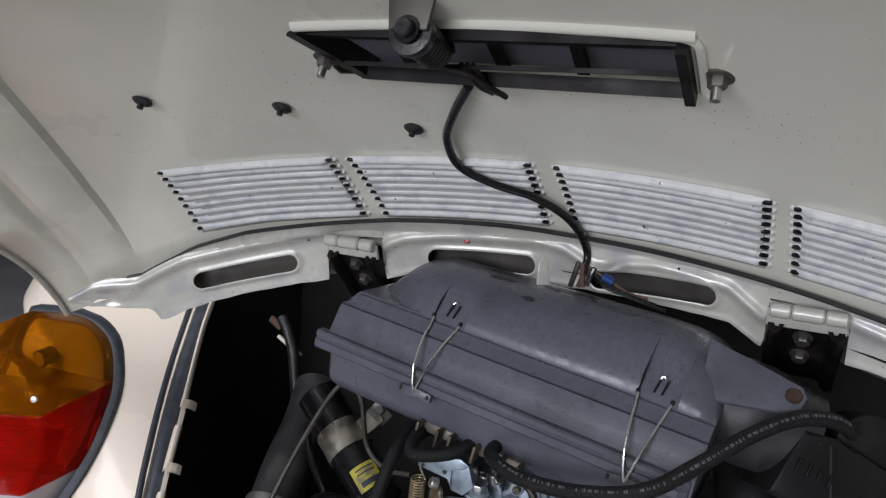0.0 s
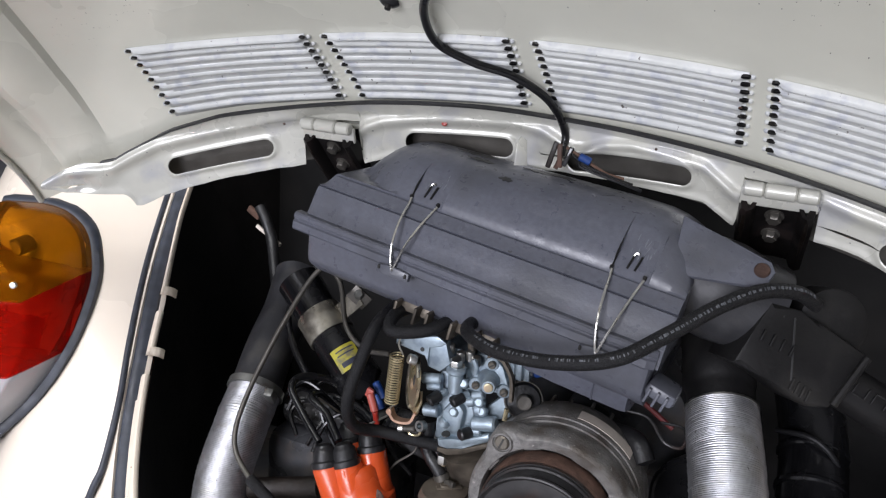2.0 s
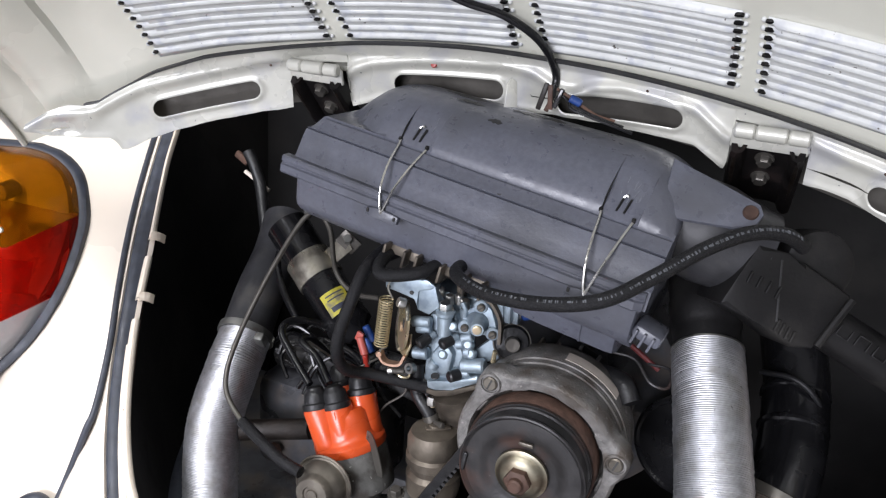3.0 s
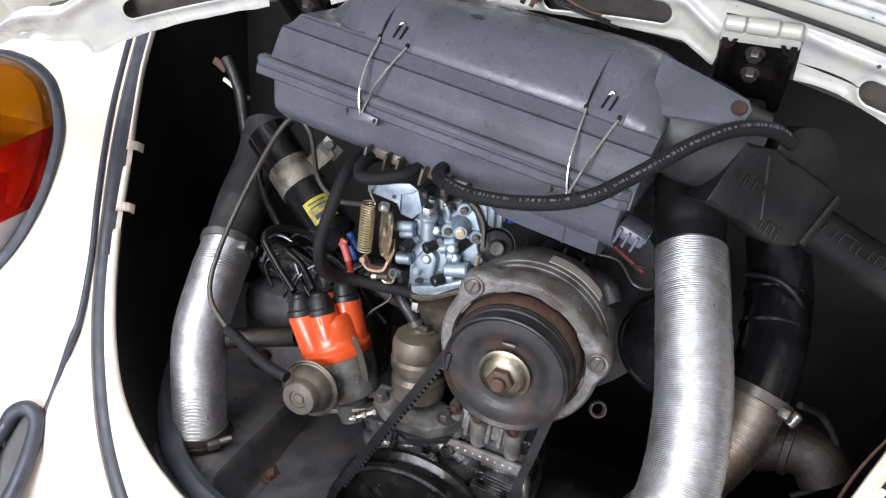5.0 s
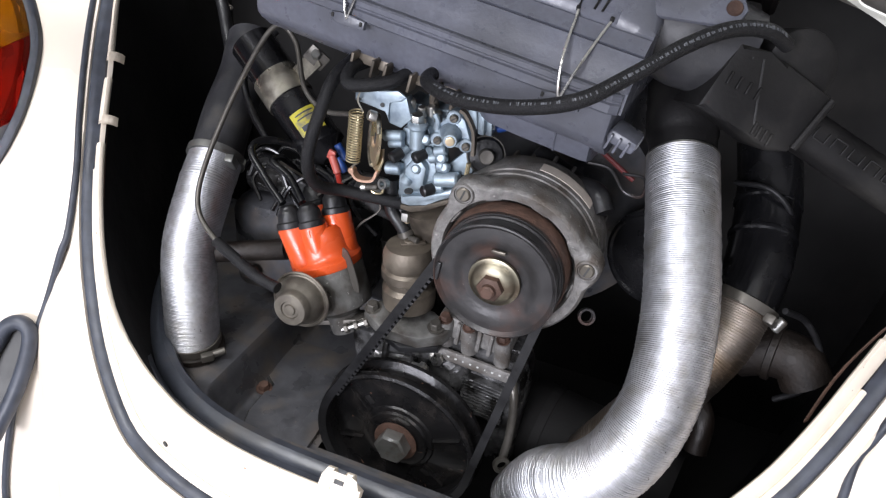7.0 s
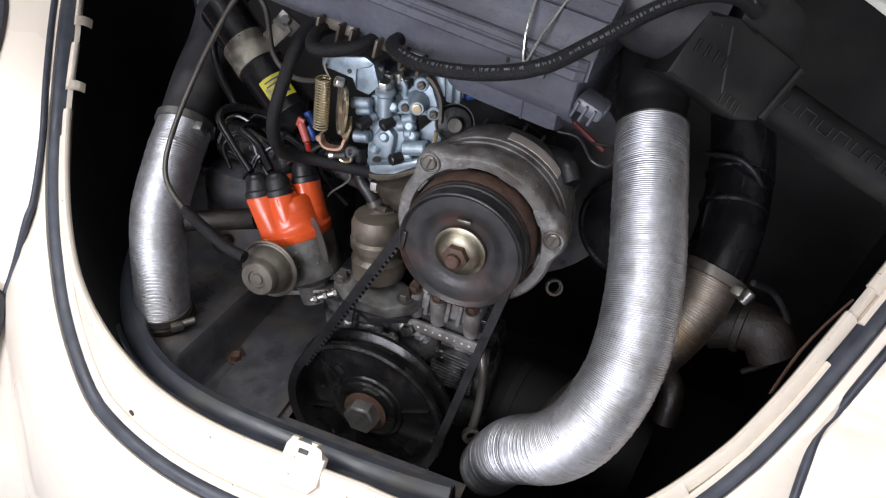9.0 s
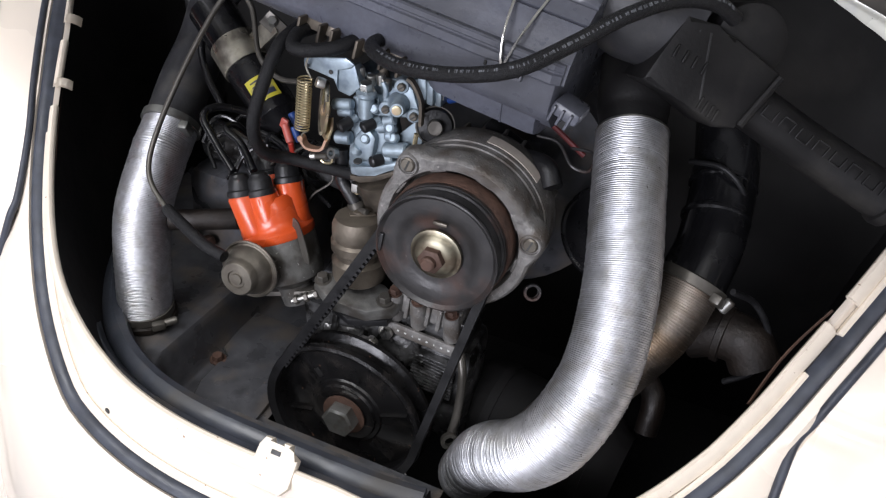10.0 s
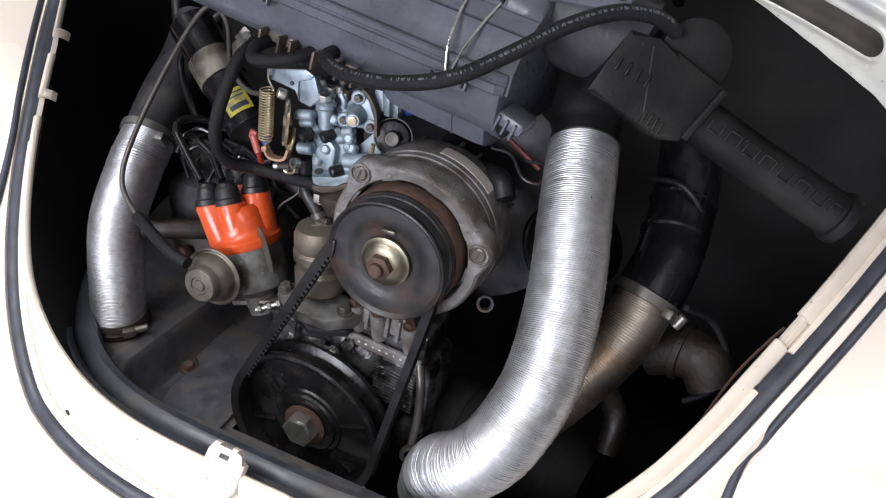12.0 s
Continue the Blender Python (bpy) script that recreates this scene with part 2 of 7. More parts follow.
def lathe(at, axis, profile, n=40, bm=None, up=(0, 0, 1)):
    """Turn a profile of (radius, height along axis); radius 0 closes it."""
    m = basis(axis, up)
    bm = bm or bmesh.new()
    at = Vector(at)
    rows = []
    for r, h in profile:
        if r < 1e-6:
            rows.append([bm.verts.new(at + m @ Vector((0, 0, h)))])
        else:
            rows.append([bm.verts.new(at + m @ Vector((r * math.cos(2 * math.pi * k / n), r * math.sin(2 * math.pi * k / n), h))) for k in range(n)])
    for a, b in zip(rows, rows[1:]):
        for k in range(n):
            j = (k + 1) % n
            if len(a) == 1 and len(b) == 1:
                continue
            if len(a) == 1:
                bm.faces.new((a[0], b[k], b[j]))
            elif len(b) == 1:
                bm.faces.new((a[k], a[j], b[0]))
            else:
                bm.faces.new((a[k], a[j], b[j], b[k]))
    return bm


def rod(a, b, r, n=14, bm=None, bevel=0.12):
    a, b = Vector(a), Vector(b)
    h = (b - a).length
    e = min(r * bevel * 2, h * 0.3)
    return lathe(a, b - a, [(0, 0), (r - e, 0), (r, e), (r, h - e), (r - e, h), (0, h)], n, bm)


def block(at, size, turn=(0, 0, 0), bevel=0.002, bm=None, m=None):
    """A bevelled box about its centre."""
    own = bmesh.new()
    bmesh.ops.create_cube(own, size=1.0)
    bmesh.ops.scale(own, vec=size, verts=own.verts)
    if bevel > 0:
        bmesh.ops.bevel(own, geom=list(own.edges), offset=min(bevel, min(size) * 0.45), segments=2, affect="EDGES", profile=0.5)
    bmesh.ops.transform(own, matrix=m if m is not None else pose(*at, *turn), verts=own.verts)
    if bm is None:
        return own
    return join(bm, own)


def join(bm, other):
    me = bpy.data.meshes.new("joined")
    other.to_mesh(me)
    other.free()
    bm.from_mesh(me)
    bpy.data.meshes.remove(me)
    return bm


def slab(outline, thick, m, bevel=0.0, bm=None):
    """A 2D outline in the xy plane of m, extruded from 0 to thick along its z."""
    own = bmesh.new()
    lo = [own.verts.new((x, y, 0)) for x, y in outline]
    hi = [own.verts.new((x, y, thick)) for x, y in outline]
    n = len(outline)
    for i in range(n):
        own.faces.new((lo[i], lo[(i + 1) % n], hi[(i + 1) % n], hi[i]))
    own.faces.new(lo[::-1])
    own.faces.new(hi)
    if bevel:
        rim = [e for e in own.edges if all(v.co.z > thick * 0.5 for v in e.verts)]
        bmesh.ops.bevel(own, geom=rim, offset=bevel, segments=2, affect="EDGES", profile=0.5)
    bmesh.ops.transform(own, matrix=m, verts=own.verts)
    return own if bm is None else join(bm, own)


def hexbolt(at, axis, r, h, bm=None, washer=0.0):
    axis = Vector(axis).normalized()
    at = Vector(at)
    bm = bm or bmesh.new()
    if washer:
        lathe(at, axis, [(0, 0), (washer, 0), (washer, 0.0012), (0, 0.0012)], 24, bm)
        at = at + axis * 0.0012
    lathe(at, axis, [(0, 0), (r, 0), (r, h * 0.85), (r * 0.86, h), (0, h)], 6, bm)
    return bm


def frame_at(at, axis, up=(0, 0, 1)):
    return Matrix.Translation(at) @ basis(axis, up).to_4x4()

# ---- workshop round the car ----
solo("floor", block((0, 0, -0.05), (9, 9, 0.1), bevel=0), FLOORMAT, "grey concrete workshop floor", "floor", kind="structure")
solo("ceiling", block((0, 0, 3.05), (9, 9, 0.1), bevel=0), CEILMAT, "plain pale workshop ceiling", "ceiling", kind="structure")
for wall_name, wall_at, wall_size in (("wall_north", (0, 4.5, 1.5), (9, 0.12, 3)), ("wall_south", (0, -4.5, 1.5), (9, 0.12, 3)),
                                      ("wall_west", (-4.5, 0, 1.5), (0.12, 8.8, 3)), ("wall_east", (4.5, 0, 1.5), (0.12, 8.8, 3))):
    solo(wall_name, block(wall_at, wall_size, bevel=0), WALLMAT, "dark blue workshop wall", "wall", kind="structure")

# ---- car body round the engine opening ----
RIM_UP, RIM_OUT = Vector((0, 0.755, 0.656)), Vector((0, -0.656, 0.755))
RIM_BASE = Vector((0, -0.124, 0.458))


def rim_samples(n=120, top=0.495):
    """Points of the opening's outline in its own plane, evenly spaced, from the left top round to the right."""
    xs = np.linspace(-top, top, 3000)
    ss = 5.09 * np.abs(xs) ** 3.16
    d = np.r_[0, np.cumsum(np.hypot(np.diff(xs), np.diff(ss)))]
    want = np.linspace(0, d[-1], n)
    return np.interp(want, d, xs), np.interp(want, d, ss)


RIM_X, RIM_S = rim_samples()


def side_shift(x):
    """How far the rim stands outside its plain curve, left and right."""
    return float(np.interp(x, (-0.50, -0.42, -0.39, -0.33, -0.30, -0.24, -0.15, 0.06, 0.20, 0.27, 0.30, 0.326, 0.356, 0.378, 0.40, 0.43, 0.46),
                           (0.005, 0.004, 0.005, 0.0065, 0.006, 0.003, 0.0, 0.0, 0.016, 0.0185, 0.0160, 0.0135, 0.0080, 0.0036, 0.0012, 0.0, 0.0)))


def side_drop(x):
    """How far the rim lies behind its plane towards the sides."""
    return float(np.interp(x, (-0.33, -0.24, -0.15, 0.06, 0.30, 0.36, 0.42, 0.50), (-0.010, -0.006, 0.0, 0.0, -0.032, -0.025, -0.012, -0.008)))


def rim_point(i, o, h):
    """Outline sample i, moved o metres outward in the opening's plane and h along its normal."""
    n = len(RIM_X)
    o = o + side_shift(RIM_X[i])
    dx = RIM_X[min(i + 1, n - 1)] - RIM_X[max(i - 1, 0)]
    ds = RIM_S[min(i + 1, n - 1)] - RIM_S[max(i - 1, 0)]
    g = math.hypot(dx, ds)
    ox, os = ds / g, -dx / g
    return RIM_BASE + Vector((RIM_X[i] + ox * o, 0, 0)) + RIM_UP * (RIM_S[i] + os * o) + RIM_OUT * (h + side_drop(RIM_X[i]))


def rim_trim(i):
    """How far the opening's edge is trimmed back on the hinge side of the left rim."""
    x = -RIM_X[i]
    return 0.0052 * min(1.0, max(0.0, (x - 0.20) / 0.08)) + 0.0105 * min(1.0, max(0.0, (x - 0.425) / 0.045))


def rim_strip(section, i0=0, i1=None, closed=True):
    rows = []
    for i in range(i0, i1 or len(RIM_X)):
        s = rim_trim(i)
        rows.append([rim_point(i, o + s * max(0.12, min(1.0, (0.015 - o) / 0.020)), h) for o, h in section])
    return loft(rows, closed, closed)


def ledge(i):
    """Width of the ledge between the opening's edge and the seal: broad below, narrow at the sides."""
    return float(np.interp(RIM_X[i], (-0.50, -0.451, -0.426, -0.40, -0.37, -0.335, -0.30, -0.25, -0.20, 0.09, 0.20, 0.28, 0.32, 0.46, 0.50),
                           (0.030, 0.0205, 0.0145, 0.0080, 0.0074, 0.0085, 0.0120, 0.0255, 0.0395, 0.040, 0.022, 0.0060, 0.0045, 0.0045, 0.008)))


def rim_band(section, i0=0, i1=None, closed=True):
    """Like rim_strip, with offsets counted from the ledge's outer edge."""
    rows = []
    for i in range(i0, i1 or len(RIM_X)):
        w = ledge(i)
        rows.append([rim_point(i, w + o, -0.65 * w + h) for o, h in section])
    return loft(rows, closed, closed)


RIGHT_FLANGE = ((83, 98), (99, 120))
RIGHT_TONGUE = ((75, 95), (97, 120))
car = thing("car", (0, 0.1, 0.0), "cream-white rear-engined car with its engine lid raised", "car")
rows = []
for i in range(len(RIM_X)):
    w = ledge(i)
    inner = [(-0.0035, -0.0030), (-0.002, -0.001), (0.001, 0.001), (0.25 * w, -0.12 * w), (0.6 * w, -0.38 * w), (w - 0.001, -0.66 * w)]
    outer = [(0.005, -0.010), (0.0200, -0.010), (0.0204, -0.001), (0.0212, 0.0022), (0.0300, 0.0024), (0.058, -0.006), (0.095, -0.030), (0.15, -0.085), (0.22, -0.17), (0.29, -0.29)]
    side = (1 - (max(w, 0.013) - 0.013) / 0.034) * min(1.0, max(0.0, (RIM_S[i] - 0.12) / 0.12))
    edge = 0.033
    rows.append([rim_point(i, o + rim_trim(i) * max(0.0, 1 - max(0.0, o) / w), h) for o, h in inner] + [rim_point(i, w + o, -0.65 * w + h - 1.1 * side * max(0.0, o - edge)) for o, h in outer])
part("rear_panel", loft(rows, False, False), CREAM, car, "glossy cream-white rear panel round the engine opening")
part("opening_seal", rim_band([(0.0040, -0.010), (0.0045, -0.003), (0.0085, 0.001), (0.015, 0.0032), (0.0185, 0.002), (0.0208, -0.002), (0.0208, -0.010), (0.015, -0.011)]),
     SEAL, car, "dark blue-grey rubber seal strip")
for i in (15, 21):
    part("bent_tab", loft([[rim_point(i, o + rim_trim(i), h) + (rim_point(i + 1, o, h) - rim_point(i, o, h)) * 0.8 * v for v in (-0.5, -0.3, 0.3, 0.5)] for o, h in ((-0.002, 0.0042), (-0.006, 0.0045), (-0.010, 0.0025), (-0.0135, -0.002), (-0.015, -0.007), (-0.0138, -0.0075), (-0.012, -0.003), (-0.009, 0.0008), (-0.006, 0.0025), (-0.002, 0.0020))]), CREAM_EDGE, car, "chipped bent tab of the rim")
for i0, i1 in ((0, 16), (17, 22), (23, 84)):
    part("rim_flange", rim_strip([(0.011, -0.0035), (0.004, 0.0025), (-0.002, 0.0035), (-0.0048, 0.0018), (-0.0055, -0.0012), (-0.0042, -0.0034), (0.004, -0.002)], i0, i1),
         CREAM_EDGE, car, "chipped cream folded flange")
for i0, i1 in RIGHT_FLANGE:
    part("rim_flange", rim_strip([(0.0075, -0.0040), (0.0035, 0.0015), (-0.002, 0.0035), (-0.0048, 0.0018), (-0.0055, -0.0012), (-0.0042, -0.0034), (0.003, -0.003)], i0, i1),
         CREAM_EDGE, car, "chipped cream folded flange")
part("lip_tongue", rim_band([(-0.003, -0.004), (-0.001, 0.0015), (0.003, 0.0028), (0.0065, 0.001), (0.007, -0.006)], 25, 76), CREAM_EDGE, car, "narrow cream lip holding the seal")
for i0, i1 in RIGHT_TONGUE:
    part("lip_tongue", rim_band([(0.0022, -0.004), (0.0036, 0.0010), (0.006, 0.0022), (0.0082, 0.001), (0.0088, -0.006)], i0, i1), CREAM_EDGE, car, "narrow cream lip holding the seal")
tape = [rim_point(i, -0.0055 - 0.0045 * math.sin(math.pi * (98 - i) / 7), -0.006 - 0.004 * (98 - i)) for i in range(98, 90, -1)]
for k in (0, 1):
    part("sealing_tape", sweep([p + RIM_OUT * -0.007 * k for p in tape], [(-0.0003, -0.0014), (0.0003, -0.0014), (0.0003, 0.0014), (-0.0003, 0.0014)]), BROWN, car, "curled strip of brown sealing tape")
part("seam_line", rim_band([(-0.0052, -0.0028), (-0.0040, -0.0006), (-0.0030, -0.0012), (-0.0036, -0.0034)], 14, 93), BROWN, car, "thin rusty seam beside the seal lip")

BEAD_SIDE = [rim_point(i, ledge(i) + float(np.interp(RIM_X[i], (-0.45, -0.40, -0.37), (0.0290, 0.0275, 0.0255))), -0.65 * ledge(i) + 0.001) for i in range(0, 120) if RIM_S[i] > 0.20 and RIM_X[i] < 0]
BEAD_LOW = [(-0.383, -0.003, 0.546), (-0.3805, -0.020, 0.528), (-0.392, -0.036, 0.480), (-0.399, -0.060, 0.435), (-0.405, -0.095, 0.375), (-0.42, -0.125, 0.26), (-0.43, -0.13, 0.15)]
BEAD = [tuple(BEAD_SIDE[k]) for k in range(0, len(BEAD_SIDE), 5)] + BEAD_LOW
RIGHT_LOW = [(0.4045, 0.0410, 0.5560), (0.3955, 0.0270, 0.5425), (0.3915, 0.0050, 0.5220), (0.3905, -0.0160, 0.490), (0.3935, -0.045, 0.435), (0.3995, -0.085, 0.375), (0.4145, -0.125, 0.26)]
BEAD_RIGHT = [tuple(rim_point(i, ledge(i) + 0.0335, -0.65 * ledge(i) + 0.001)) for i in range(118, 93, -6)] + RIGHT_LOW


def fender(side, name, label):
    line = [Vector(p) for p in spline(BEAD if side < 0 else BEAD_RIGHT, 8)]
    us = [k / 16 for k in range(22)]
    rows = [[p + Vector((side * 0.38 * u, float(np.interp(p.z, (0.38, 0.46, 0.53, 0.59, 0.65, 0.72), (-0.16, -0.12, -0.10, -0.13, -0.21, -0.29))) * u + 0.37 * u * u, 0.02 * u)) for u in us] for p in line]
    part(name, loft(rows, False, False), CREAM, car, label)
    low = [p for p in line if p.z < 0.43]
    part("apron_side", loft([[p + Vector((side * -0.036 * v, 0.001 + 0.006 * v, 0.0)) for v in (0.0, 0.25, 0.5, 0.75, 1.0, 1.5, 1.5 + 1.5 * min(1.0, max(0.0, (0.44 - p.z) / 0.06)) + 0.001)] for p in low], False, False), CREAM, car, "cream lower side panel beside the fender")
    part("fender_beading", sweep([p + Vector((side * -0.001, -0.0018, 0.0018)) for p in line], circle(10, 0.0038)), SEAL, car, "black rubber fender beading")


fender(-1, "rear_fender", "cream-white rear fender carrying a tail lamp")
fender(1, "rear_fender", "cream-white rear fender")

grommet = part("bumper_grommet", sweep(spline([(-0.4427, -0.1238, 0.3941), (-0.4326, -0.0815, 0.4298), (-0.4257, -0.0702, 0.4481), (-0.4121, -0.0635, 0.4553), (-0.3988, -0.0645, 0.4479), (-0.3954, -0.0757, 0.4265), (-0.3956, -0.1016, 0.3915), (-0.4014, -0.1346, 0.3527)], 8), circle(12, 0.0085)), SEAL, car, "thick dark rubber grommet round a bumper bracket hole")
gp = [Vector(p) for p in [(-0.4427, -0.1238, 0.3941), (-0.4326, -0.0815, 0.4298), (-0.4257, -0.0702, 0.4481), (-0.4121, -0.0635, 0.4553), (-0.3988, -0.0645, 0.4479), (-0.3954, -0.0757, 0.4265), (-0.3956, -0.1016, 0.3915), (-0.4014, -0.1346, 0.3527)]]
gin = bmesh.new()
gin.faces.new([gin.verts.new(p + Vector((-0.004, 0.006, -0.004))) for p in gp])
bmesh.ops.solidify(gin, geom=list(gin.faces), thickness=0.003)
part("bracket_hole", gin, GREASE, car, "black bumper bracket hole")

# the hidden rest of the shell, so that no light leaks into the bay
for wall_at, wall_size in (((0, 0.52, 0.6), (1.12, 0.02, 0.9)), ((-0.54, 0.41, 0.55), (0.02, 0.20, 0.75)), ((0.54, 0.36, 0.55), (0.02, 0.30, 0.75)),
                           ((0, 0.40, 1.02), (1.12, 0.22, 0.02)), ((0, 0.2, 0.14), (1.12, 0.62, 0.02))):
    part("bay_lining", block(wall_at, wall_size, bevel=0), BAY, car, "matt black engine bay lining")
part("bay_side", rim_strip([(-0.0030, -0.0028), (0.0, -0.012), (0.012, -0.06), (0.02, -0.16), (0.02, -0.40)], closed=False), BAY, car, "matt black inner wall")

# latch striker on the lower edge
latch = thing("latch_striker", (0.004, -0.114, 0.46), "chipped cream latch striker plate on the lower rim", "latch")
lm = frame_at((0.004, -0.118, 0.462), (0, -0.75, 0.66), (0, 0.66, 0.75))
part("plate", slab([(-0.021, -0.026), (0.014, -0.026), (0.020, -0.018), (0.020, 0.006), (0.012, 0.010), (0.010, 0.016), (0.003, 0.016), (0.001, 0.011), (-0.006, 0.011), (-0.008, 0.016), (-0.015, 0.016), (-0.019, 0.008)], 0.007, lm, 0.0025), CREAM_EDGE, latch)
part("slot", block((0, 0, 0), (0.009, 0.004, 0.003), m=lm @ pose(-0.001, 0.006, 0.0065), bevel=0.0005), GREASE, latch)
hole_i = min(range(len(RIM_X)), key=lambda k: abs(RIM_X[k] + 0.174))
hole_c = rim_point(hole_i, 0.0335, -0.0222)
hole_d = (rim_point(hole_i, 0.0385 + 0.0054, -0.0248 + 0.0084) - hole_c).normalized()
part("drain_hole", rod(hole_c - hole_d * 0.001, hole_c + hole_d * 0.0012, 0.0032, 14), GREASE, car, "small dark hole in the rim")

# ---- tail lamp on the left fender ----
lamp = thing("tail_lamp", (-0.56, 0.08, 0.56), "large amber and red tail lamp with black gasket on the fender", "tail lamp")
TL = frame_at((-0.568, 0.078, 0.672), (0.40, -0.90, 0.12), (0, 0, 1))
LAMP_B = [-0.150, -0.102, -0.047, 0.009, 0.045, 0.068, 0.083, 0.091, 0.095]
LAMP_BASE = [-0.022, 0.026, 0.052, 0.052, 0.037, 0.020, -0.003, -0.024, -0.048]
LAMP_FRONT = [-0.045, -0.010, 0.018, 0.0215, 0.0135, 0.001, -0.012, -0.030, -0.060]


LAMP_LINE = spline([(b, p, q) for b, p, q in zip(LAMP_B, LAMP_BASE, LAMP_FRONT)], 10)


def lamp_at(a, b, f, off=0.0):
    """A point of the lamp: f runs from its seat on the sloping fender (0) to the front face (1)."""
    seat = float(np.interp(b, (-0.15, -0.10, -0.06, -0.02, 0.04, 0.10), (0.074, 0.060, 0.037, -0.001, -0.066, -0.126)))
    front = 0.070 + 0.4 * max(0.0, -0.02 - b)
    return TL @ Vector((a, b, seat * (1 - f) + front * f + off))


def lamp_outline(b0, b1, level, grow=0.0, n=28):
    right = []
    for k in range(n + 1):
        b = b0 + (b1 - b0) * k / n
        a = (1 - level) * float(np.interp(b, [v[0] for v in LAMP_LINE], [v[1] for v in LAMP_LINE])) + level * float(np.interp(b, [v[0] for v in LAMP_LINE], [v[2] for v in LAMP_LINE]))
        right.append((a + grow, b * (1 + 5 * grow) - 0.016 * level))
    return right + [(-0.095 - grow, right[-1][1]), (-0.095 - grow, right[0][1])]


def lamp_band(name, b0, b1, mat, label):
    rings = []
    for f, level in ((0.0, 0.0), (0.12, 0.03), (0.55, 0.50), (0.90, 0.92), (0.97, 1.0), (1.0, 1.12)):
        rings.append([lamp_at(a, b, f) for a, b in lamp_outline(b0, b1, level)])
    return part(name, loft(rings), mat, lamp, label, 50)


amber = lamp_band("amber_lens", 0.026, 0.095, AMBER, "dark amber ribbed indicator lens")
red = lamp_band("red_lens", -0.055, 0.025, REDLENS, "deep red brake lens")
lamp_band("clear_lens", -0.146, -0.056, CLEAR, "clear ribbed reversing lens")
part("gasket", loft([[lamp_at(a, b, 0.0, off) for a, b in lamp_outline(-0.150, 0.095, 0.0, gr, 40)] for gr, off in ((0.0085, -0.02), (0.0090, 0.004), (0.0078, 0.009), (0.0030, 0.011), (-0.001, 0.010), (-0.002, 0.003))]), SEAL, lamp, "blue-black rubber gasket")
part("reflector", loft([[lamp_at(a, b, 0.0, off) for a, b in lamp_outline(-0.14, 0.084, 0.0, -0.013, 40)] for off in (0.002, 0.012)]), REFLECTOR, lamp, "dull lamp reflector")
part("bulb_holder", rod(TL @ Vector((-0.045, 0.040, -0.055)), TL @ Vector((-0.045, 0.040, -0.020)), 0.0085, 18), DULLMETAL, lamp)
for k in range(10):
    b = -0.058 + 0.0068 * k
    part("lens_rib", sweep([lamp_at(a, b - 0.004, 1.0, 0.0004) for a in (-0.09, -0.05, 0.002)], circle(6, 0.0010)), REDLENS, red)
scr = TL @ Vector((0.010, 0.028, 0.0700))
part("screw", lathe(scr, TL.to_3x3() @ Vector((0, 0, 1)), [(0, 0), (0.004, 0), (0.0035, 0.003), (0, 0.0035)], 12), STEEL, lamp)

# ---- raised engine lid ----
LID_W = np.array([-0.34, -0.2, -0.1, 0.0, 0.047, 0.09, 0.13, 0.165, 0.20])
LID_Z = np.array([1.135, 1.128, 1.102, 1.06, 1.036, 1.013, 0.985, 0.955, 0.92])
LID_FIT = np.polyfit(LID_W, LID_Z, 5)


def lid_half(w):
    s = 0.53 * (w + 0.335) / 0.515
    return (max(s, 0.0) / 5.09) ** (1 / 3.16) + 0.04


def fold_slope(w):
    """How steeply the lid's margin falls away: nothing at the latch end and the hinge corner."""
    return max(0.05, min(0.46, 0.43 - 3.0 * (w - 0.1))) * min(1.0, max(0.0, (w + 0.25) / 0.12))


def lid_point(x, w, off=0.0):
    """A point of the lid's inner sheet: x across, w from the latch end to the hinge end, off towards the engine."""
    w = w + 0.09 * max(0.0, abs(x) - 0.30) * min(1.0, max(0.0, (w - 0.1) / 0.1))
    c = lid_half(w) - 0.085
    far = max(0.0, abs(x) - c)
    z = float(np.polyval(LID_FIT, w)) - 0.3 * x * x - fold_slope(w) * far
    if far > 0:
        z += (-0.004 * min(1.0, far / 0.004) + 0.004 * math.exp(-((far - 0.048) / 0.006) ** 2)) * min(1.0, max(0.0, (w + 0.25) / 0.1))
    slope = float(np.polyval(np.polyder(LID_FIT), w))
    n = Vector((0.6 * x + 1.1 * x * -slope * -1, slope, -1.0)).normalized()
    return Vector((x, w - 0.55 * x * x, z)) + n * off


lid = thing("rear_hood", (0, 0.18, 0.93), "raised cream rear hood with four banks of louvres", "car hood")
OPEN_X, OPEN_W = (-0.118, 0.130), (-0.087, -0.030)


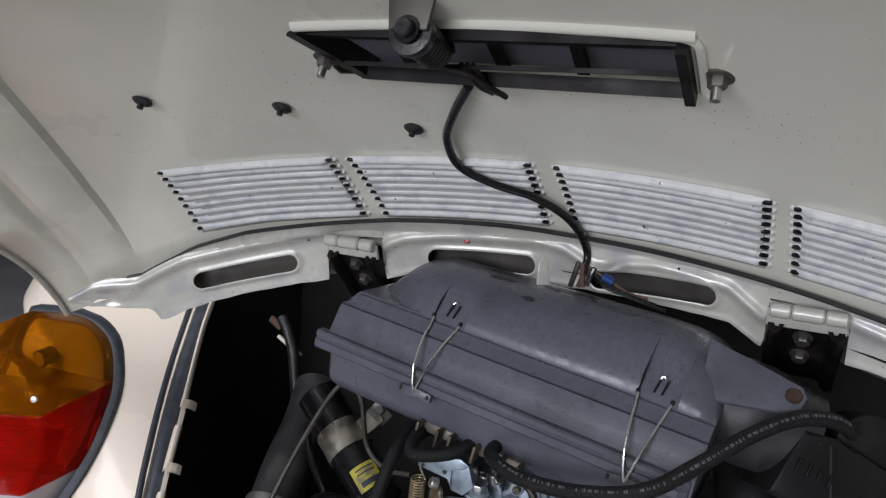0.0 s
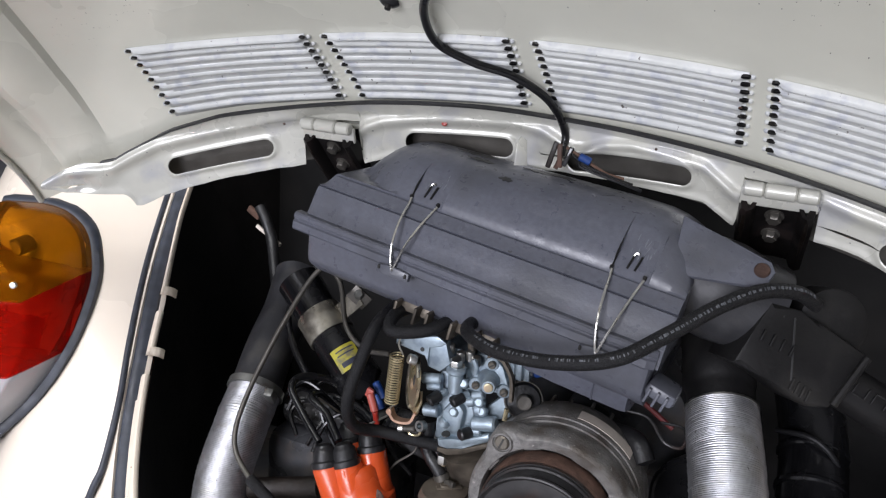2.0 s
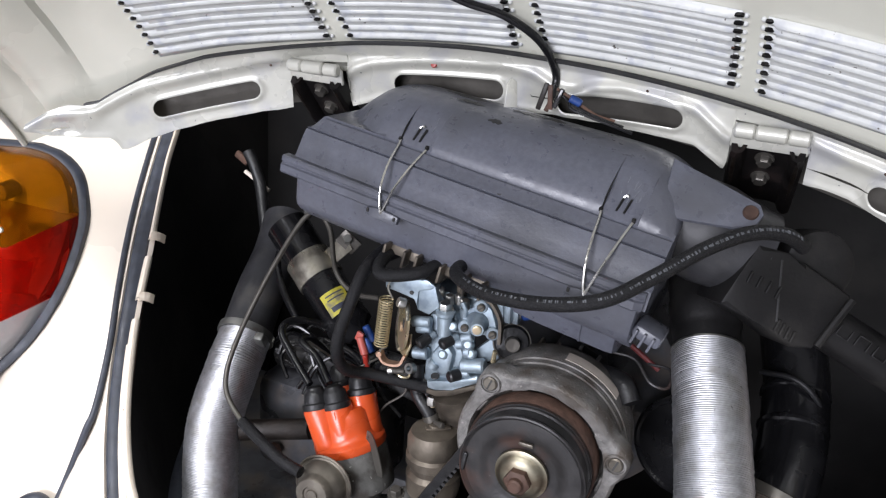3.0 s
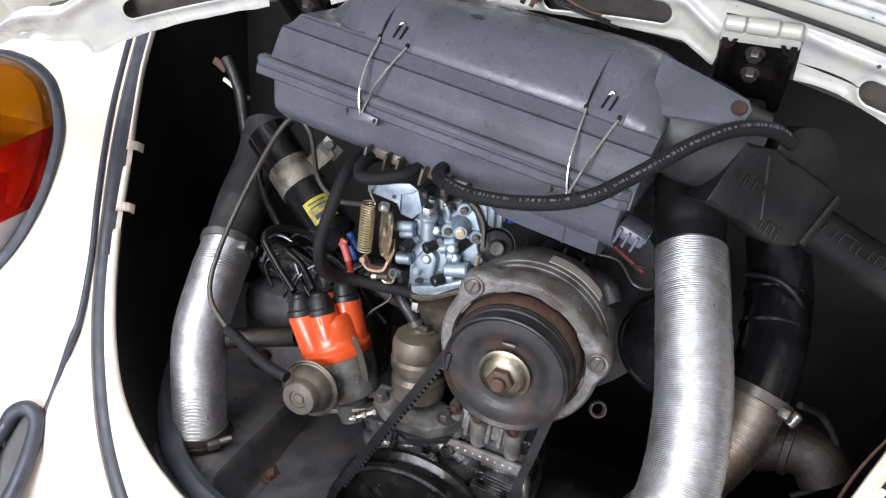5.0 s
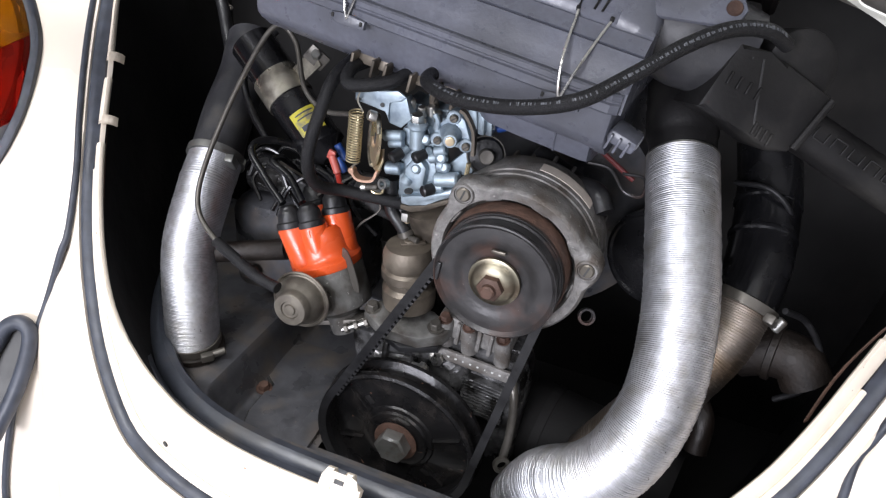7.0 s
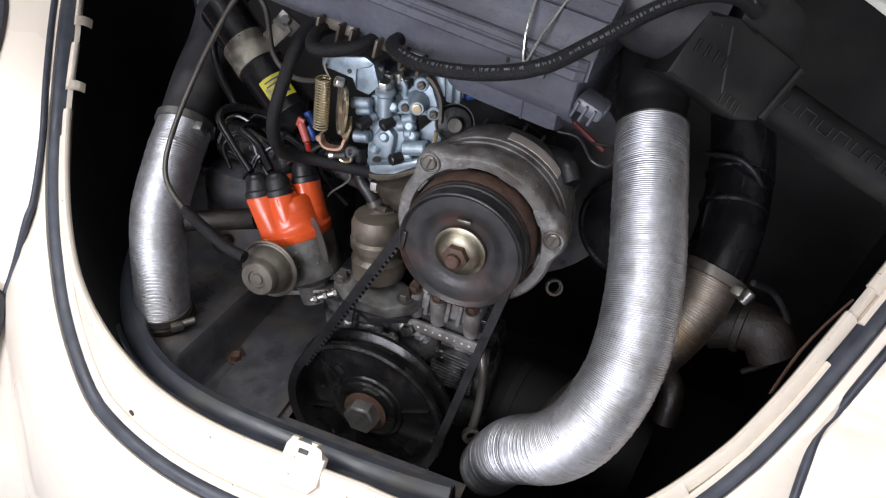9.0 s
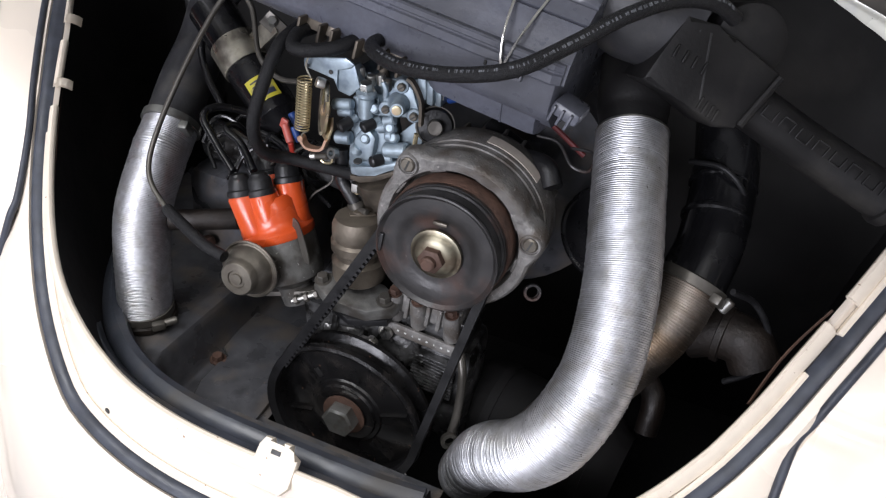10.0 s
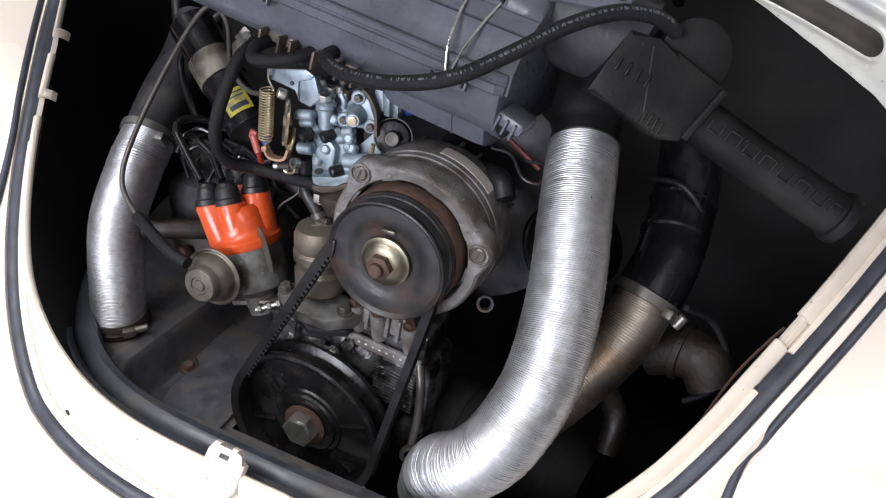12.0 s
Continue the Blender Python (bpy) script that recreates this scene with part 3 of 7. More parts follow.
def lid_sheet():
    bm = bmesh.new()
    ws = sorted(set(list(np.linspace(-0.33, 0.202, 64)) + list(OPEN_W)))
    def cols(w):
        h = lid_half(w)
        c = h - 0.085
        base = [-h, -h + 0.012, -h + 0.024, -h + 0.030, -h + 0.034, -h + 0.037, -h + 0.040, -h + 0.044, -h + 0.052, -h + 0.066, -c - 0.005, -c - 0.0005, -c + 0.006]
        mid = np.linspace(-c + 0.02, OPEN_X[0], 12)
        mid2 = np.linspace(OPEN_X[0], OPEN_X[1], 14)[1:]
        mid3 = np.linspace(OPEN_X[1], c - 0.02, 12)[1:]
        return base + list(mid) + list(mid2) + list(mid3) + [-b for b in base[::-1]]
    for off, flip in ((0.0, False), (-0.016, True)):
        rows = [[bm.verts.new(lid_point(x, w, off)) for x in cols(w)] for w in ws]
        for a, (r0, r1) in enumerate(zip(rows, rows[1:])):
            wm = (ws[a] + ws[a + 1]) / 2
            xs = cols(wm)
            for i in range(len(r0) - 1):
                xm = (xs[i] + xs[i + 1]) / 2
                if OPEN_X[0] < xm < OPEN_X[1] and OPEN_W[0] < wm < OPEN_W[1]:
                    continue
                bm.faces.new((r0[i], r0[i + 1], r1[i + 1], r1[i]))
        edge = rows[0][:] + [r[-1] for r in rows[1:]] + rows[-1][-2::-1] + [r[0] for r in rows[-2:0:-1]]
        if not flip:
            first = edge
        else:
            for i in range(len(edge)):
                j = (i + 1) % len(edge)
                bm.faces.new((first[i], first[j], edge[j], edge[i]))
    return bm


part("inner_sheet", lid_sheet(), LID, lid, "dull cream-grey inner sheet with black specks", 14)


def strip_on_lid(x0, x1, w, section, n=18):
    """A strip along the lid at one w; the section is (along w, off the sheet)."""
    rows = [[lid_point(x0 + (x1 - x0) * k / n, w + a, b) for a, b in section] for k in range(n + 1)]
    return loft(rows)


BANKS = ((-0.352, -0.193, -0.368, -0.197), (-0.176, -0.011, -0.177, -0.013), (0.011, 0.176, 0.013, 0.177), (0.193, 0.352, 0.197, 0.368))
for b, (x0, x1, y0, y1) in enumerate(BANKS):
    bank = part("louvre_bank", strip_on_lid(max(x0, y0) + 0.003, min(x1, y1) - 0.003, 0.128, [(-0.038, 0.0), (0.037, 0.0), (0.037, 0.0006), (-0.038, 0.0006)]), LOUVRE, lid, "bank of pressed louvres")
    for k in range(9):
        f = k / 8
        w = 0.0915 + 0.0735 * f
        xa, xb = x0 + (y0 - x0) * f, x1 + (y1 - x1) * f
        rows = []
        for q in range(23):
            u = q / 22
            e = min(1.0, (min(u, 1 - u) / 0.035) ** 0.5 + 0.12)
            h = (0.0060 if k == 0 else 0.0044) * e
            x = xa + (xb - xa) * u
            rows.append([lid_point(x, w + 0.0046 * a, 0.0004 + h * b) for a, b in ((-0.95, 0.0), (-0.82, 0.50), (-0.62, 0.86), (-0.35, 1.0), (-0.10, 0.93), (0.15, 0.60), (0.50, 0.34), (0.90, 0.12), (0.95, 0.0))])
        part("louvre", loft(rows), LOUVRE, bank)
        for xe, sgn in ((xa, 1), (xb, -1)):
            n_ = lid_point(xe, w, 1.0) - lid_point(xe, w, 0.0)
            m = Matrix.Translation(lid_point(xe + sgn * 0.0020, w - 0.0026, 0.0016)) @ basis(n_, (0, 1, 0)).to_4x4()
            part("louvre_end", slab([(0.0034 * math.cos(a), 0.0016 * math.sin(a)) for a in [2 * math.pi * j / 12 for j in range(12)]], 0.0022, m), PULLEY, bank)
            part("louvre_nib", lathe(lid_point(xe - sgn * 0.0024, w - 0.0004, 0.0), n_, [(0.0024, 0), (0.0021, 0.0014), (0.0010, 0.0024), (0, 0.0026)], 8), LOUVRE, bank)
flecks = random.Random(11)
fm = bmesh.new()
for k in range(420):
    x = flecks.uniform(-0.40, 0.44)
    y = (-0.045 - 0.10 * (x + 0.1) if x < 0.0 else -0.022 - 0.030 * x) + flecks.gauss(0, 0.011)
    w = y + 0.55 * x * x
    if flecks.random() < 0.25:
        x, w = flecks.uniform(-0.40, 0.45), flecks.uniform(-0.12, 0.08)
    if OPEN_X[0] - 0.01 < x < OPEN_X[1] + 0.01 and OPEN_W[0] - 0.01 < w < OPEN_W[1] + 0.01:
        continue
    r = flecks.uniform(0.0002, 0.0006)
    m = Matrix.Translation(lid_point(x, w, 0.0001)) @ basis(lid_point(x, w, 1.0) - lid_point(x, w, 0.0), (0, 1, 0)).to_4x4()
    vs = [fm.verts.new(m @ Vector((r * 0.7 * math.cos(a), r * flecks.uniform(1.0, 2.0) * math.sin(a), 0.0001))) for a in (0.3, 1.4, 2.6, 3.7, 4.9, 5.8)]
    fm.faces.new(vs)
tagged(part("rust_flecks", fm, SHADEDRUST, lid, "dark rust specks across the sheet"), kind="stuff")

# dark shut line and the rolled lip on the hinge side


def lip_point(x, d, out=0.0):
    """A point of the lid's hinge-side lip: d metres below its bend, out metres proud of it. Above the bend it lies along the lid sheet."""
    y = 0.178 - 0.5 * x * x + 0.2 * (d - 0.018) + 0.95 * min(0.0, d + 0.001)
    return Vector((x, y - 0.97 * out, 0.938 - 0.37 * x * x - d - (0.2 if d > 0 else 0.45) * out))


LIP_TOP = ((-0.506, 0.0180), (-0.4850, 0.0110), (-0.4655, 0.0090), (-0.4500, 0.0140), (-0.4386, 0.0150), (-0.4200, 0.0080), (-0.3786, -0.0040), (-0.319, -0.0110), (-0.171, -0.0120), (-0.055, -0.0100), (0.028, -0.0065), (0.130, -0.0050), (0.270, -0.0040), (0.379, -0.0020), (0.4386, 0.0150), (0.4655, 0.0090), (0.506, 0.0180))
LIP_BEAD = ((-0.506, 0.0240), (-0.4828, 0.0170), (-0.4620, 0.0200), (-0.4393, 0.0235), (-0.4150, 0.0150), (-0.3915, 0.0085), (-0.3326, 0.0038), (-0.2547, -0.0020), (-0.2440, 0.0000), (-0.2330, 0.0110), (-0.2030, 0.0240), (-0.1933, 0.0235), (-0.1778, 0.0131), (-0.1597, 0.0079), (-0.1123, 0.0041), (-0.0205, 0.0026),
            (0.0018, 0.0064), (0.0150, 0.0130), (0.0243, 0.0183), (0.0340, 0.0203), (0.0433, 0.0195), (0.0612, 0.0113), (0.0866, 0.0068), (0.1312, 0.0083), (0.1503, 0.0094), (0.1653, 0.0183), (0.1790, 0.0262), (0.1950, 0.0270), (0.2280, 0.0120), (0.2410, 0.0056), (0.2679, 0.0077), (0.350, 0.0085), (0.4000, 0.0100), (0.4393, 0.0223), (0.4828, 0.0160), (0.506, 0.0230))
LIP_LOW = ((-0.506, 0.0260), (-0.4900, 0.0360), (-0.4700, 0.0440), (-0.4500, 0.0500), (-0.4340, 0.0540), (-0.4285, 0.0600), (-0.4250, 0.0690), (-0.4190, 0.0700), (-0.3923, 0.0625), (-0.3316, 0.0545), (-0.2440, 0.0490), (-0.2434, 0.0130), (-0.1835, 0.0130), (-0.1829, 0.0510), (-0.1786, 0.0500), (-0.1538, 0.0440), (0.0, 0.0440), (0.1538, 0.0403), (0.1786, 0.0522), (0.1829, 0.0520), (0.1835, 0.0130), (0.2434, 0.0130), (0.2440, 0.0411), (0.2778, 0.0385), (0.3075, 0.0440), (0.3923, 0.0600), (0.4227, 0.0700), (0.4300, 0.0580), (0.4700, 0.0440), (0.506, 0.0260))
SLOTS = ((-0.3860, 0.0330, -0.2760, 0.0272), (-0.1370, 0.0272, -0.0265, 0.0272), (0.0270, 0.0297, 0.1410, 0.0215), (0.2900, 0.0280, 0.3860, 0.0300))
SLOT_R = 0.0092


def lip_curve(table, x):
    return float(np.interp(x, [a for a, _ in table], [b for _, b in table]))


def slot_gap(x, d):
    """Signed distance to the nearest slot's outline, and the way out of it."""
    best = (9.0, 0.0, 0.0)
    for a, da, b, db in SLOTS:
        a, b = a + SLOT_R, b - SLOT_R
        u = min(1.0, max(0.0, ((x - a) * (b - a) + (d - da) * (db - da)) / ((b - a) ** 2 + (db - da) ** 2)))
        ex, ed = x - a - (b - a) * u, d - da - (db - da) * u
        g = math.hypot(ex, ed) or 1e-6
        if g - SLOT_R < best[0]:
            best = (g - SLOT_R, ex / g, ed / g)
    return best


def lip_relief(x, d):
    """The pressed shape: a proud rolled bead, a shallow step below it, rims round the slots and a rolled lower edge."""
    bead, low = lip_curve(LIP_BEAD, x), lip_curve(LIP_LOW, x)
    hinge = max(math.exp(-((x + 0.216) / 0.026) ** 4), math.exp(-((x - 0.211) / 0.026) ** 4))
    r = 0.0050 * math.exp(-((d - bead) / 0.0062) ** 2) * (1 - 0.85 * hinge)
    r += 0.0022 / (1 + math.exp((d - bead) / 0.0016)) * (1 - hinge)
    gap = slot_gap(x, d)[0]
    r += 0.0022 * math.exp(-((gap - 0.0012) / 0.0028) ** 2)
    r += 0.0013 * math.exp(-((d - low + 0.001) / 0.0045) ** 2)
    if abs(x) > 0.42:
        r += 0.0040 * math.exp(-((abs(x) - 0.452) / 0.012) ** 2) * math.exp(-((d - 0.031) / 0.008) ** 2) - 0.0030 * math.exp(-((abs(x) - 0.472) / 0.012) ** 2) * math.exp(-((d - 0.036) / 0.007) ** 2)
    return r - 0.003 * hinge


def slot_span(x):
    """Where a slot opens and closes at x, or its middle twice where there is none."""
    mids = []
    for a, da, b, db in SLOTS:
        u = min(1.0, max(0.0, (x - a - SLOT_R) / (b - a - 2 * SLOT_R)))
        c = da + (db - da) * u
        e = max(a + SLOT_R - x, x - b + SLOT_R, 0.0)
        if e < SLOT_R:
            h = math.sqrt(SLOT_R * SLOT_R - e * e)
            return c - h, c + h
        mids.append((e, c))
    c = min(mids)[1]
    return c, c


def lip_sheet():
    bm = bmesh.new()
    span = list(np.linspace(-0.506, 0.506, 400)) + [e for x in (0.183, 0.2435) for e in (-x, x, -x - 0.0008, x + 0.0008)]
    for a, _, b, _ in SLOTS:
        for k in range(9):
            e = SLOT_R * (1 - math.cos(math.pi / 2 * k / 8)) + 1e-5
            span += [a + e, b - e]
        span += [a, b]
    rows = []
    for x in sorted(span):
        top, low = lip_curve(LIP_TOP, x), lip_curve(LIP_LOW, x) + 0.0010 * noise.noise(Vector((x * 60, 0.3, 0)))
        o, c = slot_span(x)
        o, c = min(o, top + 0.7 * (low - top)), min(c, low - 0.004)
        ds = [top + (max(o, top) - top) * k / 22 for k in range(23)] + [c + (low - c) * k / 16 for k in range(17)]
        rows.append([bm.verts.new(lip_point(x, d, lip_relief(x, d))) for d in ds])
    for a, b in zip(rows, rows[1:]):
        for k in range(39):
            if k == 22:
                continue
            bm.faces.new((a[k], a[k + 1], b[k + 1], b[k]))
    bmesh.ops.remove_doubles(bm, verts=bm.verts, dist=1e-6)
    return bm


def lip_strip(section, x0=-0.45, x1=0.45, n=70):
    rows = []
    for k in range(n + 1):
        x = x0 + (x1 - x0) * k / n
        rows.append([lip_point(x, lip_curve(LIP_TOP, x) + d, out) for d, out in section])
    return loft(rows)


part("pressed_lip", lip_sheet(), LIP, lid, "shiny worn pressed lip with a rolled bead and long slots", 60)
part("shut_line", lip_strip([(-0.0004, 0.0034), (-0.0022, 0.0030), (-0.0026, -0.0010), (-0.0004, -0.0010)]), GREASE, lid, "dark rubber shut line")
# cream sheet given a dark grey that stands for the slots' shade
part("slot_back", loft([[lip_point(x, d, o) for d, o in ((0.008, -0.018), (0.008, -0.022), (0.050, -0.024), (0.050, -0.020))] for x in np.linspace(-0.44, 0.44, 71)]), DULLMETAL, lid, "inner sheet behind the slots, darkened for their shade")
for x, d, r in ((-0.0955, 0.0062, 0.0026), (-0.262, 0.003, 0.0012), (0.108, 0.003, 0.0012), (0.297, 0.0062, 0.0014)):
    p = lip_point(x, d, lip_relief(x, d))
    part("paint_chip", lathe(p, (0, -0.9, 0.2), [(0, -0.001), (r * 1.3, -0.001), (r, 0.0004), (0, 0.0006)], 9), RED if r > 0.002 else RUST, lid, "small rust-red paint chip")
for sgn in (-1, 1):
    hem = [lid_point(sgn * (lid_half(w) - 0.001), w, 0.001) for w in np.linspace(-0.33, 0.202, 40)]
    part("hem", sweep(hem, circle(8, 0.0035)), LIP, lid, "folded hem of the lid")

# hinges
for sgn in (-1, 1):
    hinge = thing("hinge", (sgn * 0.213, 0.15, 0.86), "cream lid hinge on a rusty black bracket", "hinge", "lid hinges")
    a, b = sgn * 0.213 - 0.0285, sgn * 0.213 + 0.0285
    for u0, u1, rr in ((a, a + 0.016, 0.0062), (a + 0.0165, b - 0.0165, 0.0064), (b - 0.016, b, 0.0062)):
        part("knuckle", rod((u0, 0.140, 0.912), (u1, 0.140, 0.912), rr, 18), LIP, hinge)
    part("leaf", block((sgn * 0.213, 0.147, 0.905), (0.060, 0.004, 0.016), (18, 0, 0), 0.0015), LIP, hinge)
    br = Matrix.Translation((sgn * 0.213, 0.143, 0.905)) @ basis((0, -0.70, -0.71), (0, -0.71, 0.70)).to_4x4()
    bt = (br.to_3x3() @ Vector((0, 0, 1)))
    side = [(-0.0300, -0.004), (-0.0285, 0.0085), (-0.0240, 0.0110), (-0.0195, 0.0085), (-0.0165, 0.0010), (-0.0100, 0.0), (0.0100, 0.0), (0.0165, 0.0010), (0.0195, 0.0085), (0.0240, 0.0110), (0.0285, 0.0085), (0.0300, -0.004), (0.0270, -0.004), (0.0225, 0.0070), (0.0185, -0.0030), (-0.0185, -0.0030), (-0.0225, 0.0070), (-0.0270, -0.004)]
    part("bracket", loft([[br @ Vector((a * k, q, b)) for a, b in side] for q, k in ((-0.006, 0.96), (-0.012, 1.0), (-0.04, 1.0), (-0.07, 1.0), (-0.088, 1.0))]), FRAMEMAT, hinge, "rust-streaked black steel bracket", 50)
    for e in (-0.0243, 0.0238):
        part("rust_streak", sweep([br @ Vector((e, q, 0.0092)) for q in (-0.012, -0.03, -0.055, -0.08)], circle(6, 0.0026), [0.8, 1.0, 0.7, 0.4]), SHADEDRUST, hinge)
    for q in (-0.022, -0.050):
        part("bolt", hexbolt(br @ Vector((-0.001, q, 0.0)), bt, 0.0060, 0.006, washer=0.0078), DULLMETAL, hinge, "bright zinc bolt")

# plugs in the lid sheet
for x, y in ((-0.290, -0.058), (-0.191, -0.008), (-0.096, 0.041)):
    w = y + 0.55 * x * x
    c, d = lid_point(x, w, 0.0), lid_point(x, w, 1.0) - lid_point(x, w, 0.0)
    plug = thing("rubber_plug", c, "black domed plug fixed in the lid sheet", "plug", "plugs in the lid")
    part("head", lathe(c, d, [(0, 0), (0.0078, 0), (0.0084, 0.0015), (0.006, 0.0035), (0.0036, 0.0043), (0, 0.0043)], 20), RUBBER, plug)
    part("stem", lathe(c + d * 0.0042, d, [(0, 0), (0.0026, 0), (0.0026, 0.0035), (0, 0.004)], 12), PULLEY, plug)

# number-plate window with its black frame
window = thing("plate_window", lid_point(0.0, -0.06), "black framed opening behind the number plate", "window frame")


def frame_bar(name, x0, w0, x1, w1, off, size, mat):
    p, q = lid_point(x0, w0, off), lid_point(x1, w1, off)
    part(name, sweep([p.lerp(q, k / 6) for k in range(7)], [(-size[0], -size[1]), (size[0], -size[1]), (size[0], size[1]), (-size[0], size[1])]), mat, window)


frame_bar("frame_bar", -0.096, -0.033, 0.130, -0.034, 0.001, (0.0050, 0.0045), FRAMEMAT)
frame_bar("frame_bar", -0.110, -0.0795, 0.130, -0.0795, -0.004, (0.0085, 0.004), FRAMEMAT)
frame_bar("frame_bar", 0.129, -0.088, 0.129, -0.030, 0.0, (0.003, 0.009), FRAMEMAT)
frame_bar("frame_bar", -0.118, -0.088, -0.094, -0.030, -0.004, (0.006, 0.008), FRAMEMAT)
frame_bar("thin_rod", -0.112, -0.052, 0.128, -0.058, 0.004, (0.0014, 0.0014), FRAMEMAT)
for xx in (-0.055, 0.012, 0.066):
    frame_bar("cross_bar", xx, -0.082, xx - 0.004, -0.036, -0.003, (0.004, 0.002), FRAMEMAT)
white_edge = [(-0.0045, 0.0), (0.0040, 0.0), (0.0036, 0.002), (0.0015, 0.0036), (-0.001, 0.0038), (-0.0035, 0.002)]
part("raised_edge", strip_on_lid(-0.115, 0.136, -0.0925, white_edge), LID, lid, "pressed edge catching the light")
part("raised_edge", sweep([lid_point(x, w, 0.0004) for x, w in ((0.130, -0.0915), (0.1355, -0.0885), (0.1370, -0.0830), (0.1370, -0.060), (0.1365, -0.034), (0.1400, -0.029))], circle(8, 0.0032)), LID, lid, "pressed edge beside the window")
plate = thing("number_plate", lid_point(0.01, -0.06, -0.05), "grey back of a number plate behind the lid opening", "number plate")
part("plate_sheet", loft([[lid_point(x, w, o) for w, o in ((-0.086, -0.0100), (-0.028, -0.0100), (-0.028, -0.0125), (-0.086, -0.0125))] for x in [-0.118 + 0.0245 * k for k in range(11)]]), PLATE, plate)
for sx in (-0.116, 0.145):
    w = -0.052
    c, d = lid_point(sx, w, 0.0), lid_point(sx, w, 1.0) - lid_point(sx, w, 0.0)
    nut = thing("stud", c, "rusty stud and nut on the lid sheet", "nut", "plate lamp studs")
    part("washer", lathe(c, d, [(0, 0), (0.009, 0), (0.009, 0.0015), (0, 0.0015)], 20), DULLMETAL, nut)
    part("nut", hexbolt(c + d * 0.0015, d, 0.0055, 0.006), DULLMETAL, nut)
    part("thread", lathe(c + d * 0.006, d, [(0, 0), (0.003, 0), (0.003, 0.009), (0, 0.009)], 12), STEEL, nut)

# lid latch with spring
lock = thing("lid_latch", lid_point(-0.02, -0.09), "black lid latch post with a coil spring", "latch")
lc = Vector((-0.019, -0.078, 1.082))
ld = (Vector((0.002, -0.063, 0.012))).normalized()
part("bolt", lathe(lc, ld, [(0, 0), (0.008, 0), (0.008, 0.05), (0, 0.05)], 16), PULLEY, lock)
turns = [lc + ld * (0.004 + 0.034 * k / 120) + basis(ld) @ Vector((0.0098 * math.cos(k * 0.42), 0.0098 * math.sin(k * 0.42), 0)) for k in range(121)]
part("spring", sweep(turns, circle(6, 0.002)), RUBBER, lock)
part("collar", lathe(lc + ld * 0.038, ld, [(0, 0), (0.0135, 0), (0.014, 0.003), (0.0135, 0.007), (0.006, 0.008), (0.0055, 0.016), (0.0045, 0.017), (0, 0.017)], 24), RUBBER, lock)
part("bracket", slab([(-0.012, 0.0), (0.012, 0.0), (0.016, 0.03), (0.010, 0.06), (-0.010, 0.06), (-0.016, 0.03)], 0.003, frame_at(lc + ld * 0.046, ld, (0, -0.2, 1)), 0.001), DULLMETAL, lock)
part("lever", tube([lid_point(-0.03, -0.065, 0.012), lid_point(-0.004, -0.060, 0.016), lid_point(0.004, -0.045, 0.016), lid_point(0.010, -0.028, 0.014)], 0.0020, 8), SHADEDRUST, lock)
for dx in (-0.004, 0.0, 0.004):
    part("return_wire", tube([lid_point(-0.006 + dx, -0.062, 0.010), lid_point(-0.002 + dx, -0.040, 0.013), lid_point(0.002 + dx, -0.024, 0.010)], 0.0016, 6), SHADEDRUST, lock)

# lamp cable down the lid
cable = thing("lamp_cable", lid_point(-0.02, -0.015), "black cable hanging down the lid to a connector", "cable")
part("sheath", tube([lid_point(-0.022, -0.022, 0.004), lid_point(-0.048, 0.015, 0.007), lid_point(-0.068, 0.052, 0.007), lid_point(-0.070, 0.088, 0.009), lid_point(-0.045, 0.110, 0.010),
                     lid_point(-0.012, 0.124, 0.010), lid_point(0.014, 0.150, 0.010), lid_point(0.024, 0.180, 0.012), (0.024, 0.166, 0.912)], 0.0036, 12), WIRE, cable)
part("core", tube([(0.024, 0.166, 0.912), (0.023, 0.164, 0.906), (0.021, 0.162, 0.900)], 0.0022, 8), RUST, cable)

# ---- engine tin ----
tin = thing("engine_tin", (-0.1, 0.1, 0.36), "dirty black sheet-metal engine tin", "engine cover")


def tin_height(x, y):
    """A low tray in the middle, raised ledges to the left and the rear."""
    xb, yb = -0.2035, -0.046
    dx, dy = max(0.0, xb + 0.034 - x), max(0.0, yb + 0.034 - y)
    d = math.hypot(dx, dy) - 0.034
    t = min(1.0, max(0.0, (max(d, y - 0.205) + 0.013) / 0.017))
    return 0.362 + 0.052 * (t * t * (3 - 2 * t)) + 0.0025 * math.exp(-((d - 0.018) / 0.008) ** 2)


def grid_sheet(x0, x1, y0, y1, nx, ny, f, inside):
    bm = bmesh.new()
    rows = [[bm.verts.new((x0 + (x1 - x0) * i / nx, y0 + (y1 - y0) * j / ny, f(x0 + (x1 - x0) * i / nx, y0 + (y1 - y0) * j / ny))) for i in range(nx + 1)] for j in range(ny + 1)]
    for j in range(ny):
        for i in range(nx):
            if inside(x0 + (x1 - x0) * (i + 0.5) / nx, y0 + (y1 - y0) * (j + 0.5) / ny):
                bm.faces.new((rows[j][i], rows[j][i + 1], rows[j + 1][i + 1], rows[j + 1][i]))
    bmesh.ops.delete(bm, geom=[v for v in bm.verts if not v.link_faces], context="VERTS")
    return bm


part("tray", grid_sheet(-0.46, 0.12, -0.10, 0.34, 232, 176, tin_height, lambda x, y: y > -0.124 + 3.84 * abs(x) ** 3.16 + 0.016 and not (x > -0.086 and y > -0.003)), TIN, tin, "pressed tray with raised ledges")
seam = [(-0.166, -0.034), (-0.1800, 0.009), (-0.1810, 0.040), (-0.1765, 0.0560), (-0.1920, 0.0660), (-0.1990, 0.140)]
